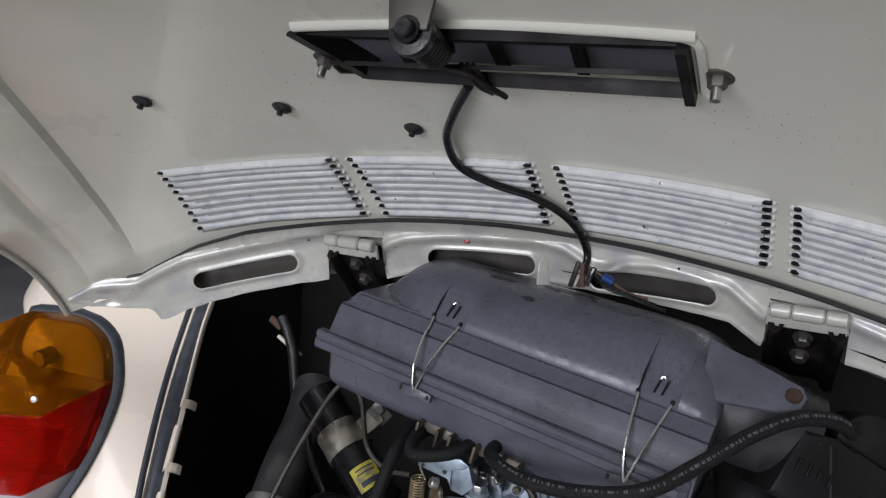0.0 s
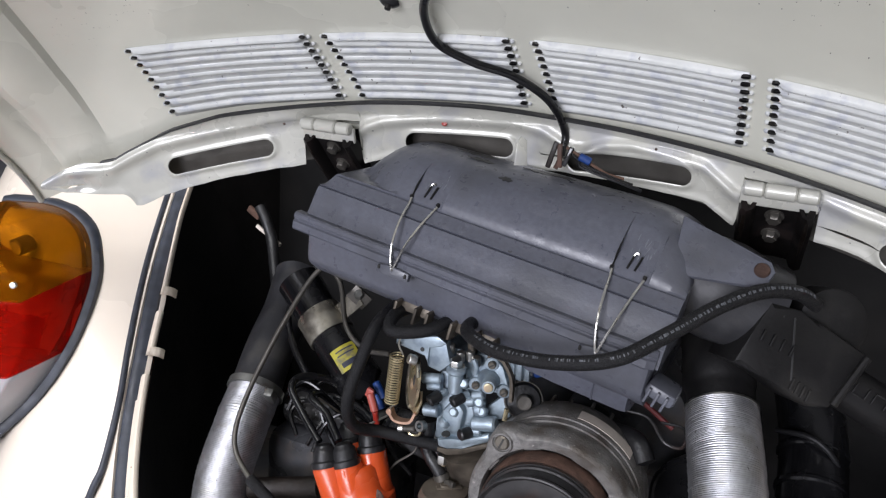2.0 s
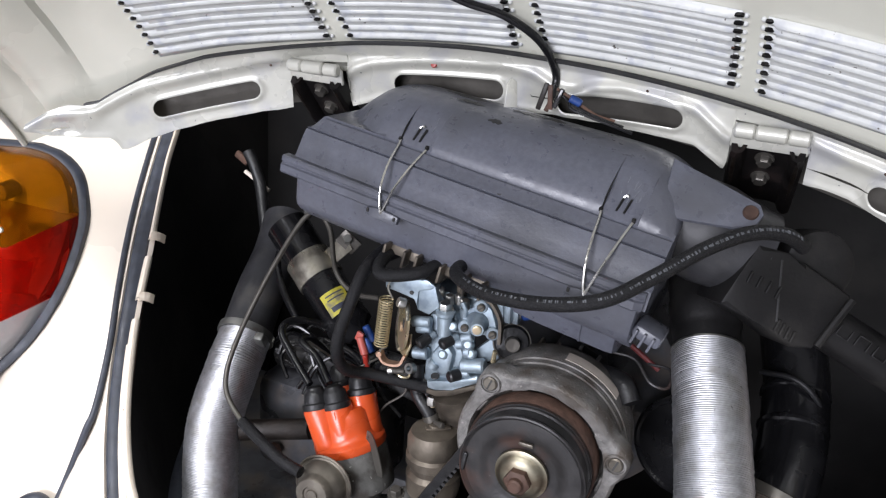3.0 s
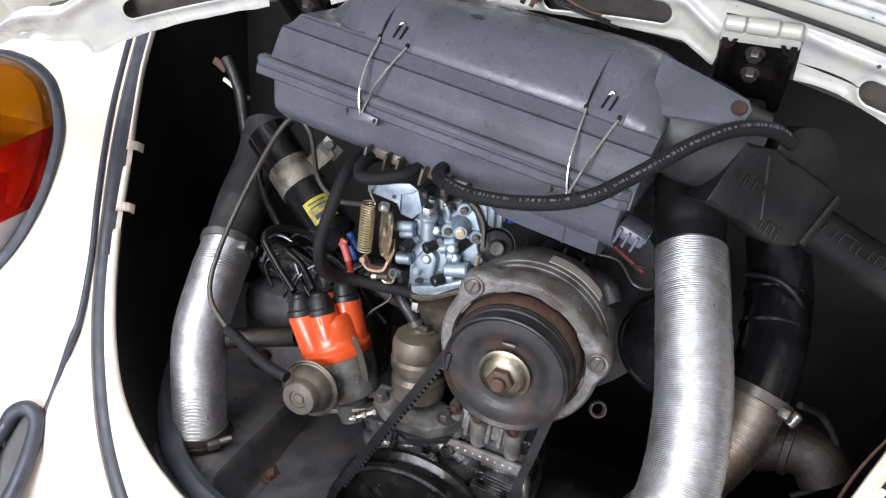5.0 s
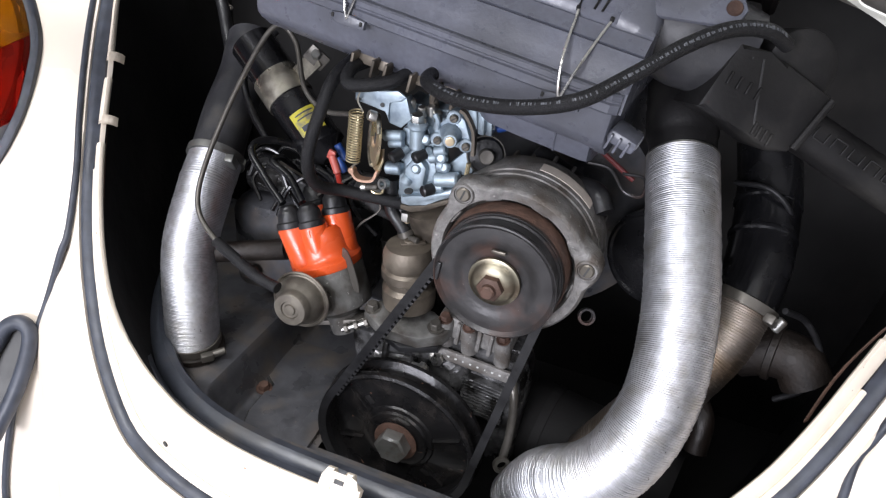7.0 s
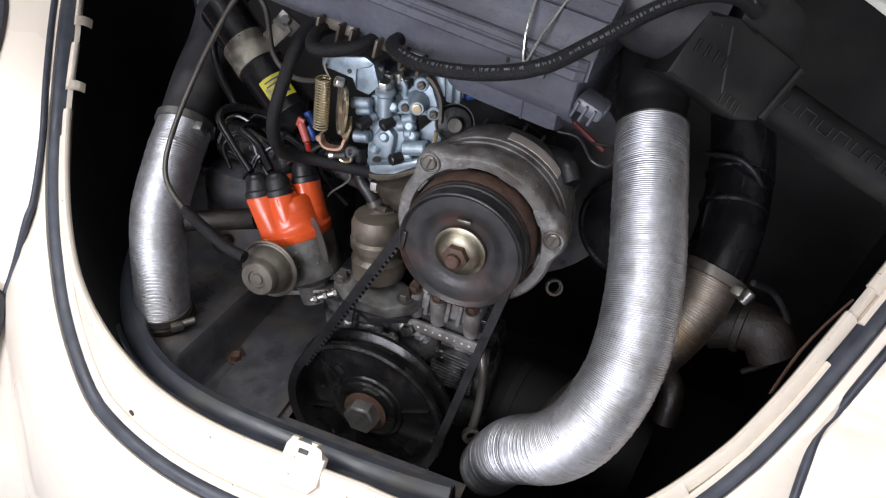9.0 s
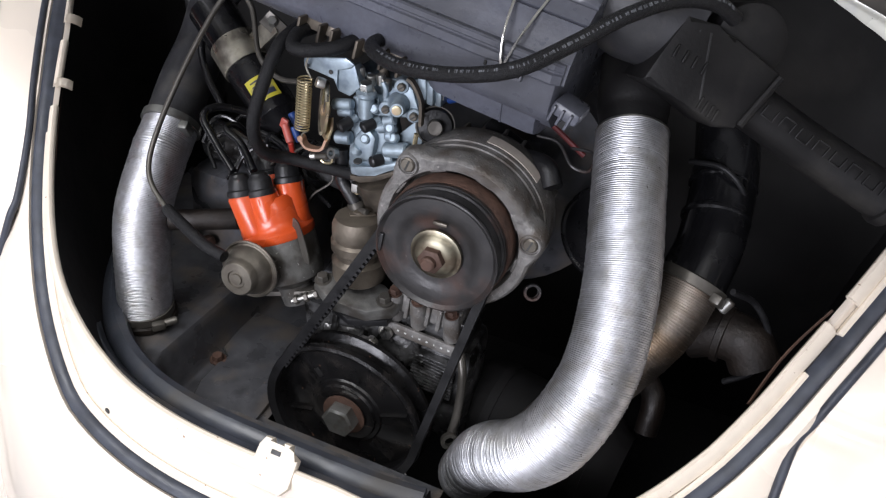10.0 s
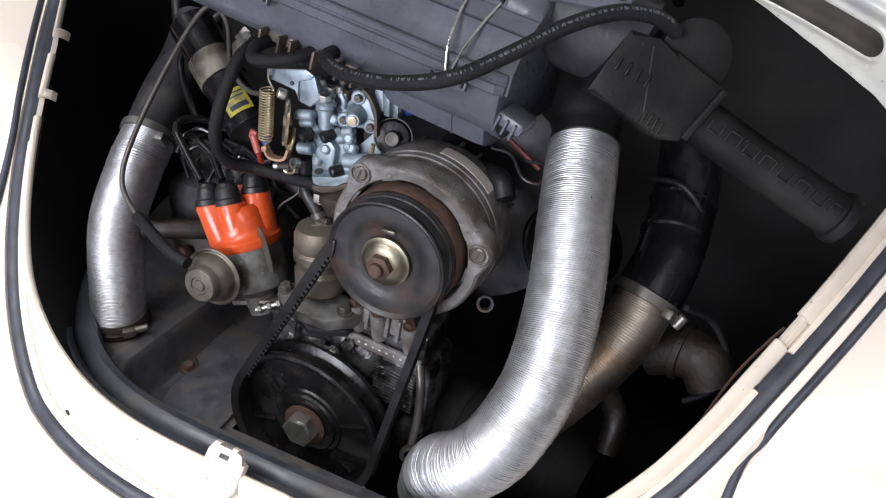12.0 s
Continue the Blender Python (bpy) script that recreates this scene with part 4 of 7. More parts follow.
part("overlap_sheet", slab([(x + 0.0015, y) for x, y in seam] + [(-0.10, 0.140), (-0.092, -0.034)], 0.0050, pose(0, 0, 0.3625, 0, 0, 0), 0.0008), TIN, tin)
part("seam", sweep([(x, y, 0.3632) for x, y in seam], circle(6, 0.0016)), GREASE, tin, "dark joint between the sheets")
bolt = thing("tin_bolt", (-0.183, 0.036, 0.365), "rusty hexagon bolt in the engine tin", "bolt")
part("head", hexbolt((-0.1835, 0.046, 0.3665), (0, -0.1, 1), 0.0065, 0.007, washer=0.0095), RUST, bolt)

tin_seal = thing("tin_seal", (0, -0.09, 0.42), "grey-black rubber seal round the engine tin", "rubber seal")


def tin_edge(x, d, z):
    """A point d metres inside the opening's outline."""
    g = math.copysign(12.13 * abs(x) ** 2.16, x)
    k = math.hypot(1.0, g)
    return Vector((x - d * g / k, -0.124 + 3.84 * abs(x) ** 3.16 + d / k, z))


def seal_strip(section, x0=-0.432, x1=0.13):
    return loft([[tin_edge(x, d, z) for d, z in section] for x in np.linspace(x0, x1, 70)])


part("bead", seal_strip([(0.028, 0.400), (0.028, 0.432), (0.033, 0.440), (0.041, 0.443), (0.049, 0.440), (0.0535, 0.431), (0.054, 0.400)]), TINSEAL, tin_seal, "rounded inner bead")
part("outer_lip", seal_strip([(0.004, 0.400), (0.005, 0.443), (0.011, 0.450), (0.020, 0.448), (0.0265, 0.438), (0.0275, 0.400)]), TINSEAL, tin_seal)

# ---- air filter box ----
BX = Vector((0.98844, -0.07784, -0.13009)).normalized()
BZ = (Vector((0.1, 0.0, 0.995)) - BX * Vector((0.1, 0.0, 0.995)).dot(BX)).normalized()
BY = BZ.cross(BX)
BOX = Matrix.Translation((0.0128, 0.0473, 0.7996)) @ Matrix((BX, BY, BZ)).transposed().to_4x4()
airbox = thing("air_filter_box", BOX @ Vector((0, 0.09, -0.05)), "dark grey plastic air filter box with wire clips", "air filter")
CLIPS = (-0.0945, 0.0945)


def dome(x):
    """How high the upper moulding stands along the box: rounded off at both ends."""
    if x > 0.088:
        return max(0.0, 1 - ((x - 0.088) / 0.0535) ** 2.6) ** (1 / 2.2)
    if x < -0.126:
        return max(0.0, 1 - ((-0.126 - x) / 0.060) ** 2.0) ** 0.5
    return 1.0


DOME_Y = (0.0278, 0.0300, 0.0345, 0.0400, 0.0470, 0.0550, 0.0650, 0.0780, 0.0950, 0.1200, 0.1450, 0.1650)
DOME_H = (0.0000, 0.0070, 0.0150, 0.0220, 0.0285, 0.0335, 0.0380, 0.0415, 0.0430, 0.0415, 0.0340, 0.0200)


def dome_top(x, y):
    """The height of the upper moulding, with a flat-floored recess at each clip."""
    back = 0.042 * min(1.0, max(0.0, (-0.112 - x) / 0.072)) ** 2
    z = 0.0542 + float(np.interp(y - back, DOME_Y, DOME_H)) * dome(x) * (1 + 0.9 * min(0.07, max(-0.14, x)))
    for c in CLIPS:
        if c - 0.0150 < x < c + 0.0165:
            z = min(z, 0.0542 + 1.22 * (y - 0.0270) + 0.0004)
    return z


def lid_section(x):
    end = min(1.0, max(0.0, (x + 0.200) / 0.009))
    back = [(0.186, 0.010), (0.185, 0.000)]
    front = [(0.001, 0.000), (0.001, 0.0166), (0.0030, 0.0195), (0.0062, 0.0270), (0.0100, 0.0355), (0.0135, 0.0413), (0.0162, 0.0412), (0.0143, 0.0432), (0.0158, 0.0446 - 0.002 * (1 - end)),
             (0.0210, 0.0484 - 0.006 * (1 - end)), (0.0249, 0.0522 - 0.010 * (1 - end)), (0.0280, 0.0512 - 0.010 * (1 - end))]
    return back + front + [(y, dome_top(x, y) - 0.010 * (1 - end)) for y in DOME_Y] + [(0.180, 0.050 - 0.010 * (1 - end))]


xs = [-0.2000, -0.1985, -0.1960, -0.1920, -0.1890, -0.1862, -0.1850, -0.1835, -0.1810, -0.1780, -0.1740, -0.1690, -0.1640, -0.1580, -0.1510, -0.1440, -0.1350, -0.1250]
for c in CLIPS:
    xs += [c - 0.0153, c - 0.0149, c - 0.006, c + 0.004, c + 0.0162, c + 0.0168]
xs += [-0.06, -0.04, -0.02, 0.0, 0.02, 0.04, 0.06, 0.074, 0.118, 0.122, 0.126, 0.1295, 0.1325, 0.135, 0.1372, 0.139, 0.1402, 0.1408]
part("lid", loft([[BOX @ Vector((x, y, z)) for y, z in lid_section(x)] for x in sorted(xs)]), PLASTIC, airbox, "scuffed dark grey box lid", 24)
rail = [(0.003, 0.0166), (-0.0046, 0.0164), (-0.0062, 0.0150), (-0.0062, 0.0112), (-0.0048, 0.0100), (-0.0048, 0.0086), (-0.0068, 0.0074), (-0.0068, 0.0012), (-0.0052, -0.0006), (0.003, -0.0008)]
part("seam_rail", loft([[BOX @ Vector((x, 0.003 + (y - 0.003) * k, 0.008 + (z - 0.008) * g)) for y, z in rail] for x, k, g in ((-0.2100, 0.75, 0.86), (-0.2085, 1.0, 1.0), (-0.1, 1, 1), (0.0, 1, 1), (0.1, 1, 1), (0.132, 1, 1), (0.1385, 0.6, 0.9))]), PLASTIC, airbox, "double seam flange", 25)
low = [[BOX @ Vector((x, 0.03 + (y - 0.03) * k, z)) for y, z in ((0.185, -0.001), (0.001, -0.001), (0.0025, -0.008), (0.0050, -0.0255), (0.0075, -0.0315), (0.0130, -0.0365), (0.030, -0.047), (0.16, -0.050), (0.185, -0.045))] for x, k in ((-0.1985, 0.72), (-0.1975, 0.86), (-0.1950, 0.96), (-0.1915, 1.0), (-0.1, 1), (0.0, 1), (0.1, 1), (0.1300, 1), (0.1340, 0.95), (0.1355, 0.85))]
part("body", loft(low), PLASTIC, airbox, "dark grey lower half of the box", 30)
pan = [[BOX @ Vector((x, y + e, z)) for y, z in ((0.12, -0.03), (0.0130, -0.028), (0.0190, -0.047), (0.0240, -0.0565), (0.0300, -0.0590), (0.12, -0.062))] for x, e in ((0.012, 0.03), (0.022, 0.010), (0.034, 0.002), (0.06, 0), (0.118, 0), (0.1235, 0.002), (0.1255, 0.008))]
part("sump", loft(pan), PLASTIC, airbox, "dark lower sump", 35)
part("sump_rib", sweep([BOX @ Vector((0.0945, y, z)) for y, z in ((0.0125, -0.030), (0.0185, -0.047), (0.0238, -0.0568))], circle(6, 0.0009)), PLASTIC, airbox)
part("end_tab", block((0, 0, 0), (0.024, 0.03, 0.012), m=BOX @ pose(0.148, 0.016, -0.020, 0, 12, 0), bevel=0.004), PLASTIC, airbox)
for k in range(3):
    part("tab_rib", block((0, 0, 0), (0.0022, 0.012, 0.013), m=BOX @ pose(0.139 + 0.007 * k, 0.004, -0.0215 - 0.0012 * k, 0, 12, 0), bevel=0.0006), PLASTIC, airbox)
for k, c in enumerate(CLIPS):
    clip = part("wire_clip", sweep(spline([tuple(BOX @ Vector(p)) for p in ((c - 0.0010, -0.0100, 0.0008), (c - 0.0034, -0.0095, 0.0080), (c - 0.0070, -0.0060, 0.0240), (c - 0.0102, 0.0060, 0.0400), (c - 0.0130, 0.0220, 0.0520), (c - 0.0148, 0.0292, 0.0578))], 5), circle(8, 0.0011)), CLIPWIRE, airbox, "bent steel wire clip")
    part("wire", sweep(spline([tuple(BOX @ Vector(p)) for p in ((c + 0.0002, -0.0100, 0.0008), (c + 0.0014, -0.0095, 0.0060), (c + 0.0052, -0.0050, 0.0230), (c + 0.0084, 0.0070, 0.0385), (c + 0.0110, 0.0215, 0.0505), (c + 0.0122, 0.0276, 0.0552))], 5), circle(8, 0.0011)), CLIPWIRE, clip)
    part("wire_foot", sweep([BOX @ Vector(p) for p in ((c - 0.0012, -0.0100, 0.0010), (c - 0.0004, -0.0104, -0.0006), (c + 0.0004, -0.0100, 0.0010))], circle(6, 0.0011)), CLIPWIRE, clip)
    for e in (-0.0150, 0.0124):
        part("wire_socket", block((0, 0, 0), (0.0030, 0.0030, 0.0050), m=BOX @ pose(c + e, 0.0288, 0.0565, 40, 0, 0), bevel=0.0006), DUCT, clip)
    for e in (-0.0035, 0.0028):
        part("hook_leg", sweep([BOX @ Vector((c + e + 0.0006 * q, 0.0305 + 0.0022 * q, 0.0592 + 0.0036 * q)) for q in range(4)], circle(6, 0.0010)), DUCT, clip)
    part("hook", sweep(spline([tuple(BOX @ Vector(p)) for p in ((c - 0.0020, 0.0365, 0.0690), (c - 0.0012, 0.0372, 0.0712), (c + 0.0005, 0.0374, 0.0718), (c + 0.0016, 0.0370, 0.0708))], 4), circle(6, 0.0009)), CLIPWIRE, clip)
    # black line drawn along the recess wall in place of its shade
    part("recess_shade", sweep([BOX @ Vector((c - 0.0150, y, dome_top(c - 0.0160, y) - 0.0006)) for y in (0.0290, 0.0345, 0.0380, 0.0420)], circle(6, 0.0008), [1, 1, 0.8, 0.3]), DUCT, clip)
    scuffs = random.Random(int(1000 * (c + 1)))
    for q in range(16 if c > 0 else 4):
        u, y = scuffs.uniform(-0.008, 0.012), scuffs.uniform(0.036, 0.052)
        part("scratch", block((0, 0, 0), (0.00035, scuffs.uniform(0.003, 0.009), 0.0003), m=BOX @ pose(c + u, y, dome_top(c + u, y) + 0.0001, 45, 0, scuffs.uniform(-22, 14)), bevel=0), SCUFF, clip)
    part("clip_foot", slab([(-0.0145, -0.0040), (-0.0085, -0.0045), (0.0, -0.0060), (0.0100, -0.0045), (0.0170, -0.0035), (0.0170, 0.0030), (0.0060, 0.0045), (-0.0060, 0.0040), (-0.0145, 0.0030)], 0.0045, BOX @ Matrix.Translation((c, -0.0062, -0.0018)) @ basis((0, -1, 0.1), (0, 0, 1)).to_4x4(), 0.001), PLASTIC, airbox)
    for e in (-0.0130, 0.0140):
        part("foot_notch", block((0, 0, 0), (0.0024, 0.002, 0.0036), m=BOX @ pose(c + e, -0.0108, -0.0010), bevel=0.0005), DUCT, clip)
for x, y, rx, ry in ((-0.086, 0.106, 0.020, 0.0055), (-0.074, 0.086, 0.013, 0.0040), (-0.022, 0.100, 0.014, 0.0050), (-0.004, 0.106, 0.016, 0.0050), (-0.038, 0.062, 0.006, 0.003)):
    m = BOX @ pose(x, y, dome_top(x, y) + 0.0002, 0 if y > 0.08 else 22, 0, 5)
    part("grease_mark", slab([(rx * (1 + 0.3 * math.sin(5 * k)) * math.cos(k * 0.393), ry * (1 + 0.35 * math.sin(3 * k)) * math.sin(k * 0.393)) for k in range(16)], 0.0005, m), GREASE, airbox)
part("lid_crease", sweep([BOX @ Vector((x, y, dome_top(x, y) - 0.0003)) for x, y in ((0.052, 0.090), (0.044, 0.082), (0.040, 0.074))], circle(6, 0.0005)), DUCT, airbox)

# ---- intake elbow, preheat box and snorkel ----
intake = thing("intake_duct", (0.24, 0.11, 0.76), "dusty black plastic intake elbow with preheat flap box and snorkel", "air intake")
part("elbow", sweep(spline([(0.135, 0.130, 0.838), (0.165, 0.124, 0.832), (0.195, 0.122, 0.824), (0.222, 0.126, 0.814)], 6), circle(28, 0.041), [1.0] * 6 + [1.0, 1.02, 1.03, 1.04, 1.04, 1.02, 1.0, 0.98, 0.97, 0.96, 0.95, 0.95, 0.95]), DUCTGREY, intake, "round moulded elbow")
ear = frame_at((0.190, 0.094, 0.858), (0.10, -0.75, 0.65), (0, 0.65, 0.75))
part("mounting_ear", slab([(-0.045, -0.02), (0.010, -0.016), (0.026, -0.010), (0.030, 0.000), (0.026, 0.008), (-0.01, 0.020), (-0.045, 0.032)], 0.004, ear, 0.0015), PLASTIC, intake, "grey flat mounting ear")
part("rivet", lathe(ear @ Vector((0.020, -0.001, 0.0035)), (0.10, -0.75, 0.65), [(0, -0.002), (0.0060, -0.002), (0.0060, 0.002), (0.005, 0.0035), (0, 0.0035)], 18), RUST, intake)
FBN = Vector((0.393, -0.877, 0.277)).normalized()
FBX = (Vector((0.277, 0.090, 0.761)) - Vector((0.203, 0.066, 0.791)))
FBX = (FBX - FBN * FBX.dot(FBN)).normalized()
fb = Matrix.Translation((0.2547, 0.0893, 0.7903)) @ Matrix((FBX, FBN.cross(FBX), FBN)).transposed().to_4x4()


def in_fb(p):
    q = fb.inverted() @ Vector(p)
    return q.x, q.y


corners = [in_fb(p) for p in ((0.203, 0.066, 0.791), (0.231, 0.075, 0.779), (0.261, 0.083, 0.761), (0.277, 0.090, 0.761), (0.297, 0.112, 0.802), (0.259, 0.102, 0.824), (0.243, 0.095, 0.828), (0.222, 0.089, 0.837), (0.212, 0.077, 0.812))]
part("flap_box", slab(corners, 0.052, fb @ pose(0, 0, -0.052), 0.004), DUCT, intake, "flat-faced preheat flap box")
part("face_ridge", sweep([Vector((0.2785, 0.0900, 0.764)), Vector((0.2965, 0.1105, 0.800))], circle(8, 0.0032)), DUCT, intake)
part("face_groove", sweep([fb @ Vector((*in_fb(p), 0.0002)) for p in ((0.240, 0.094, 0.826), (0.243, 0.088, 0.802), (0.246, 0.082, 0.780))], circle(6, 0.0009)), GREASE, intake)
for a0, b0 in (((0.220, 0.08, 0.812), (0.241, 0.09, 0.801)), ((0.246, 0.083, 0.777), (0.259, 0.086, 0.769))):
    p, q = in_fb(a0), in_fb(b0)
    for k in range(4):
        u = k / 3
        part("moulded_tab", block((0, 0, 0), (0.0022, 0.010, 0.003), m=fb @ pose(p[0] + (q[0] - p[0]) * u, p[1] + (q[1] - p[1]) * u, 0.0008), bevel=0.0006), DUCT, intake)
part("valve_dome", lathe(Vector((0.271, 0.113, 0.821)) - FBN * 0.035, FBN, [(0.0285, 0), (0.0285, 0.027), (0.0275, 0.030), (0.024, 0.0315), (0.010, 0.032), (0, 0.032)], 36), DUCT, intake, "round vacuum valve drum")
sn = [(0.2775, 0.1291, 0.7707), (0.3402, 0.1406, 0.7401), (0.4058, 0.1459, 0.7128)]
part("snorkel", sweep(spline(sn, 10), circle(24, 0.0190), None), DUCT, intake, "black plastic snorkel tube")
sd = (Vector(sn[2]) - Vector(sn[0])).normalized()
part("snorkel_end", lathe(Vector(sn[2]) - sd * 0.004, sd, [(0.0190, 0), (0.0215, 0.001), (0.0222, 0.005), (0.0215, 0.010), (0.017, 0.012), (0.014, 0.006), (0, 0.004)], 28), DUCT, intake)
toward = (Vector((0.25, -0.49, 0.97)) - Vector(sn[1]))
toward = (toward - sd * toward.dot(sd)).normalized()
side_dir = sd.cross(toward).normalized()
for k in range(8):
    for e in (-0.32, 0.32):
        c = Vector(sn[0]).lerp(Vector(sn[2]), 0.12 + 0.80 * (k + e) / 7) + toward * 0.0186 - side_dir * 0.004
        part("moulded_tab", block((0, 0, 0), (0.0014, 0.0095, 0.0022), m=Matrix.Translation(c) @ Matrix((sd, side_dir, toward)).transposed().to_4x4(), bevel=0.0005), DUCT, intake)
    c = Vector(sn[0]).lerp(Vector(sn[2]), 0.12 + 0.80 * k / 7) + toward * 0.0186 - side_dir * (0.0085 if k % 2 else -0.0005)
    part("moulded_tab", block((0, 0, 0), (0.0098, 0.0014, 0.0022), m=Matrix.Translation(c) @ Matrix((sd, side_dir, toward)).transposed().to_4x4(), bevel=0.0005), DUCT, intake)
neck_axis = (Vector((0.1945, 0.1290, 0.7440)) - Vector((0.2158, 0.0606, 0.6941))).normalized()
neck_low = Vector((0.2020, 0.1090, 0.7290))
part("neck", lathe(neck_low, neck_axis, [(0.0265, -0.02), (0.0278, 0.002), (0.0282, 0.014), (0.0288, 0.020), (0.0300, 0.022), (0.0302, 0.046), (0.0292, 0.050), (0.0290, 0.078), (0, 0.080)], 36), DUCT, intake, "hose neck of the flap box")
part("neck_web", loft([[neck_low + neck_axis * h + FBX * a + FBN * b for a, b in ((-0.024, -0.026), (0.050, -0.026), (0.050, 0.010), (0.020, 0.018), (-0.010, 0.020), (-0.024, 0.008))] for h in (0.052, 0.078)]), DUCT, intake)

# ---- flexible hoses ----


def corrugated(name, pts, r, pitch, depth, mat, parent, label="", n=28, lead=1.0):
    path = spline(pts, 40)
    d = np.r_[0, np.cumsum([float(np.linalg.norm(b - a)) for a, b in zip(path, path[1:])])]
    count = int(d[-1] / pitch) * 4
    want = np.linspace(0, d[-1], count + 1)
    arr = np.array(path)
    even = [tuple(np.interp(w, d, arr[:, k]) for k in range(3)) for w in want]
    rng = random.Random(len(even))
    rad, jit = [], 0.0
    for k in range(len(even)):
        if k % 4 == 0:
            jit = rng.uniform(-0.45, 0.45)
        rad.append(r + depth * (0.15, 1.0, 1.08, 0.95)[k % 4] * (1 + jit))
    return part(name, sweep(even, circle(n), rad), mat, parent, label, 60)


hose_a = thing("preheat_hose", (0.2, -0.02, 0.45), "large bright aluminium flexible preheat hose", "hose")
HOSE_A = [(0.2020, 0.1090, 0.7290), (0.2088, 0.0850, 0.7116), (0.2158, 0.0606, 0.6941), (0.2315, 0.009, 0.6457), (0.2352, -0.0326, 0.5959), (0.2213, -0.0574, 0.5505), (0.1975, -0.0539, 0.5078), (0.1602, -0.0207, 0.4508), (0.1314, 0.0322, 0.3581)]
corrugated("flexible_tube", HOSE_A, 0.0291, 0.0016, 0.00065, FOIL, hose_a, "bright corrugated aluminium tube")
hr0 = (Vector(HOSE_A[0]) - Vector(HOSE_A[1])).normalized()
part("cut_end", lathe(Vector(HOSE_A[0]) - hr0 * 0.001, hr0, [(0.0290, 0), (0.0302, 0.0), (0.0302, 0.0016), (0.0290, 0.0016), (0.0290, 0)], 40), STEEL, hose_a, "raw cut end of the tube")
hose_b = thing("heater_hose", (-0.255, 0.03, 0.42), "bright aluminium flexible heater hose in the engine tin", "hose")
HOSE_B = [(-0.2795, 0.1150, 0.6062), (-0.2768, 0.1010, 0.5955), (-0.274, 0.084, 0.5803), (-0.2712, 0.0478, 0.5234), (-0.2581, 0.0224, 0.4225)]
corrugated("flexible_tube", HOSE_B, 0.0288, 0.0016, 0.00065, FOIL, hose_b)
lc2 = Vector(HOSE_B[4])
part("clamp_band", lathe(lc2 + Vector((0, 0.0, 0.004)), (0.02, -0.08, 1), [(0.0292, 0), (0.0312, 0), (0.0312, 0.009), (0.0292, 0.009), (0.0292, 0)], 36), DULLMETAL, hose_b, "steel hose clamp")
part("collar", lathe(lc2 + Vector((0, 0.0, -0.003)), (0.02, -0.08, 1), [(0.028, 0), (0.0345, 0), (0.0335, 0.005), (0.030, 0.006), (0.028, 0)], 36), SHADEDRUST, hose_b)
part("clamp_screw", rod(lc2 + Vector((0.033, -0.010, 0.004)), lc2 + Vector((0.044, 0.000, 0.007)), 0.0042, 12), DULLMETAL, hose_b)
part("clamp_housing", block(lc2 + Vector((0.031, -0.016, 0.004)), (0.009, 0.014, 0.009), (0, 0, -40), 0.002), DULLMETAL, hose_b)
STUB = [(-0.2795, 0.1150, 0.6062), (-0.2960, 0.1668, 0.6380), (-0.3080, 0.2159, 0.6660), (-0.3230, 0.2603, 0.6979)]
elb = thing("heater_elbow", STUB[1], "black hose stub joining the heater hose", "hose")
# black stub greyed all over in place of its bluish sheen
part("stub", sweep(spline(STUB, 8), circle(24, 0.0286)), DUCTGREY, elb)
eb = Vector(HOSE_B[0])
ek = (Vector(HOSE_B[0]) - Vector(HOSE_B[1])).normalized()
part("clamp_band", lathe(eb, ek, [(0.0292, 0), (0.0322, 0), (0.0322, 0.008), (0.0292, 0.008), (0.0292, 0)], 36), STEELGREY, elb, "toothed steel clamp")
for k in range(26):
    a = 0.2 + k * 0.115
    m = frame_at(eb, ek)
    part("clamp_tooth", block((0, 0, 0), (0.0012, 0.0016, 0.0065), m=m @ pose(0.0323 * math.cos(a + 3.0), 0.0323 * math.sin(a + 3.0), 0.004, 0, 0, math.degrees(a + 3.0)), bevel=0), STEEL, elb)
part("clamp_housing", block((0, 0, 0), (0.010, 0.020, 0.010), m=frame_at(eb + Vector((0.0300, -0.0110, 0.0100)), ek), bevel=0.002), STEELGREY, elb)

HOSE_C = [(0.2850, 0.1130, 0.6060), (0.2740, 0.0880, 0.5720), (0.2500, 0.0680, 0.5300), (0.2200, 0.0560, 0.4800), (0.1900, 0.0500, 0.4250)]
hose_c = thing("exhaust_heat_hose", HOSE_C[4], "heat-tinted bronze flexible hose with a screw clamp", "hose")
corrugated("flexible_tube", HOSE_C, 0.0263, 0.0022, 0.0008, BRONZE, hose_c)
bq = HOSE_C
bd = (Vector(bq[0]) - Vector(bq[1])).normalized()
part("clamp_band", lathe(Vector(bq[0]) - bd * 0.004, bd, [(0.0275, 0), (0.0305, 0), (0.0305, 0.009), (0.0275, 0.009), (0.0275, 0)], 36), DULLMETAL, hose_c, "steel hose clamp")
part("clamp_housing", block((0, 0, 0), (0.010, 0.022, 0.009), m=frame_at((0.3085, 0.0940, 0.6075), bd), bevel=0.002), DULLMETAL, hose_c)
part("clamp_screw", rod((0.3135, 0.0985, 0.5960), (0.3195, 0.1020, 0.6070), 0.0048, 12), STEELGREY, hose_c)
duct = thing("fan_duct", [(0.2830, 0.1110, 0.6010), (0.2900, 0.1580, 0.6290), (0.2862, 0.2149, 0.6702), (0.2750, 0.2692, 0.7007)][1], "glossy black metal air duct", "duct")
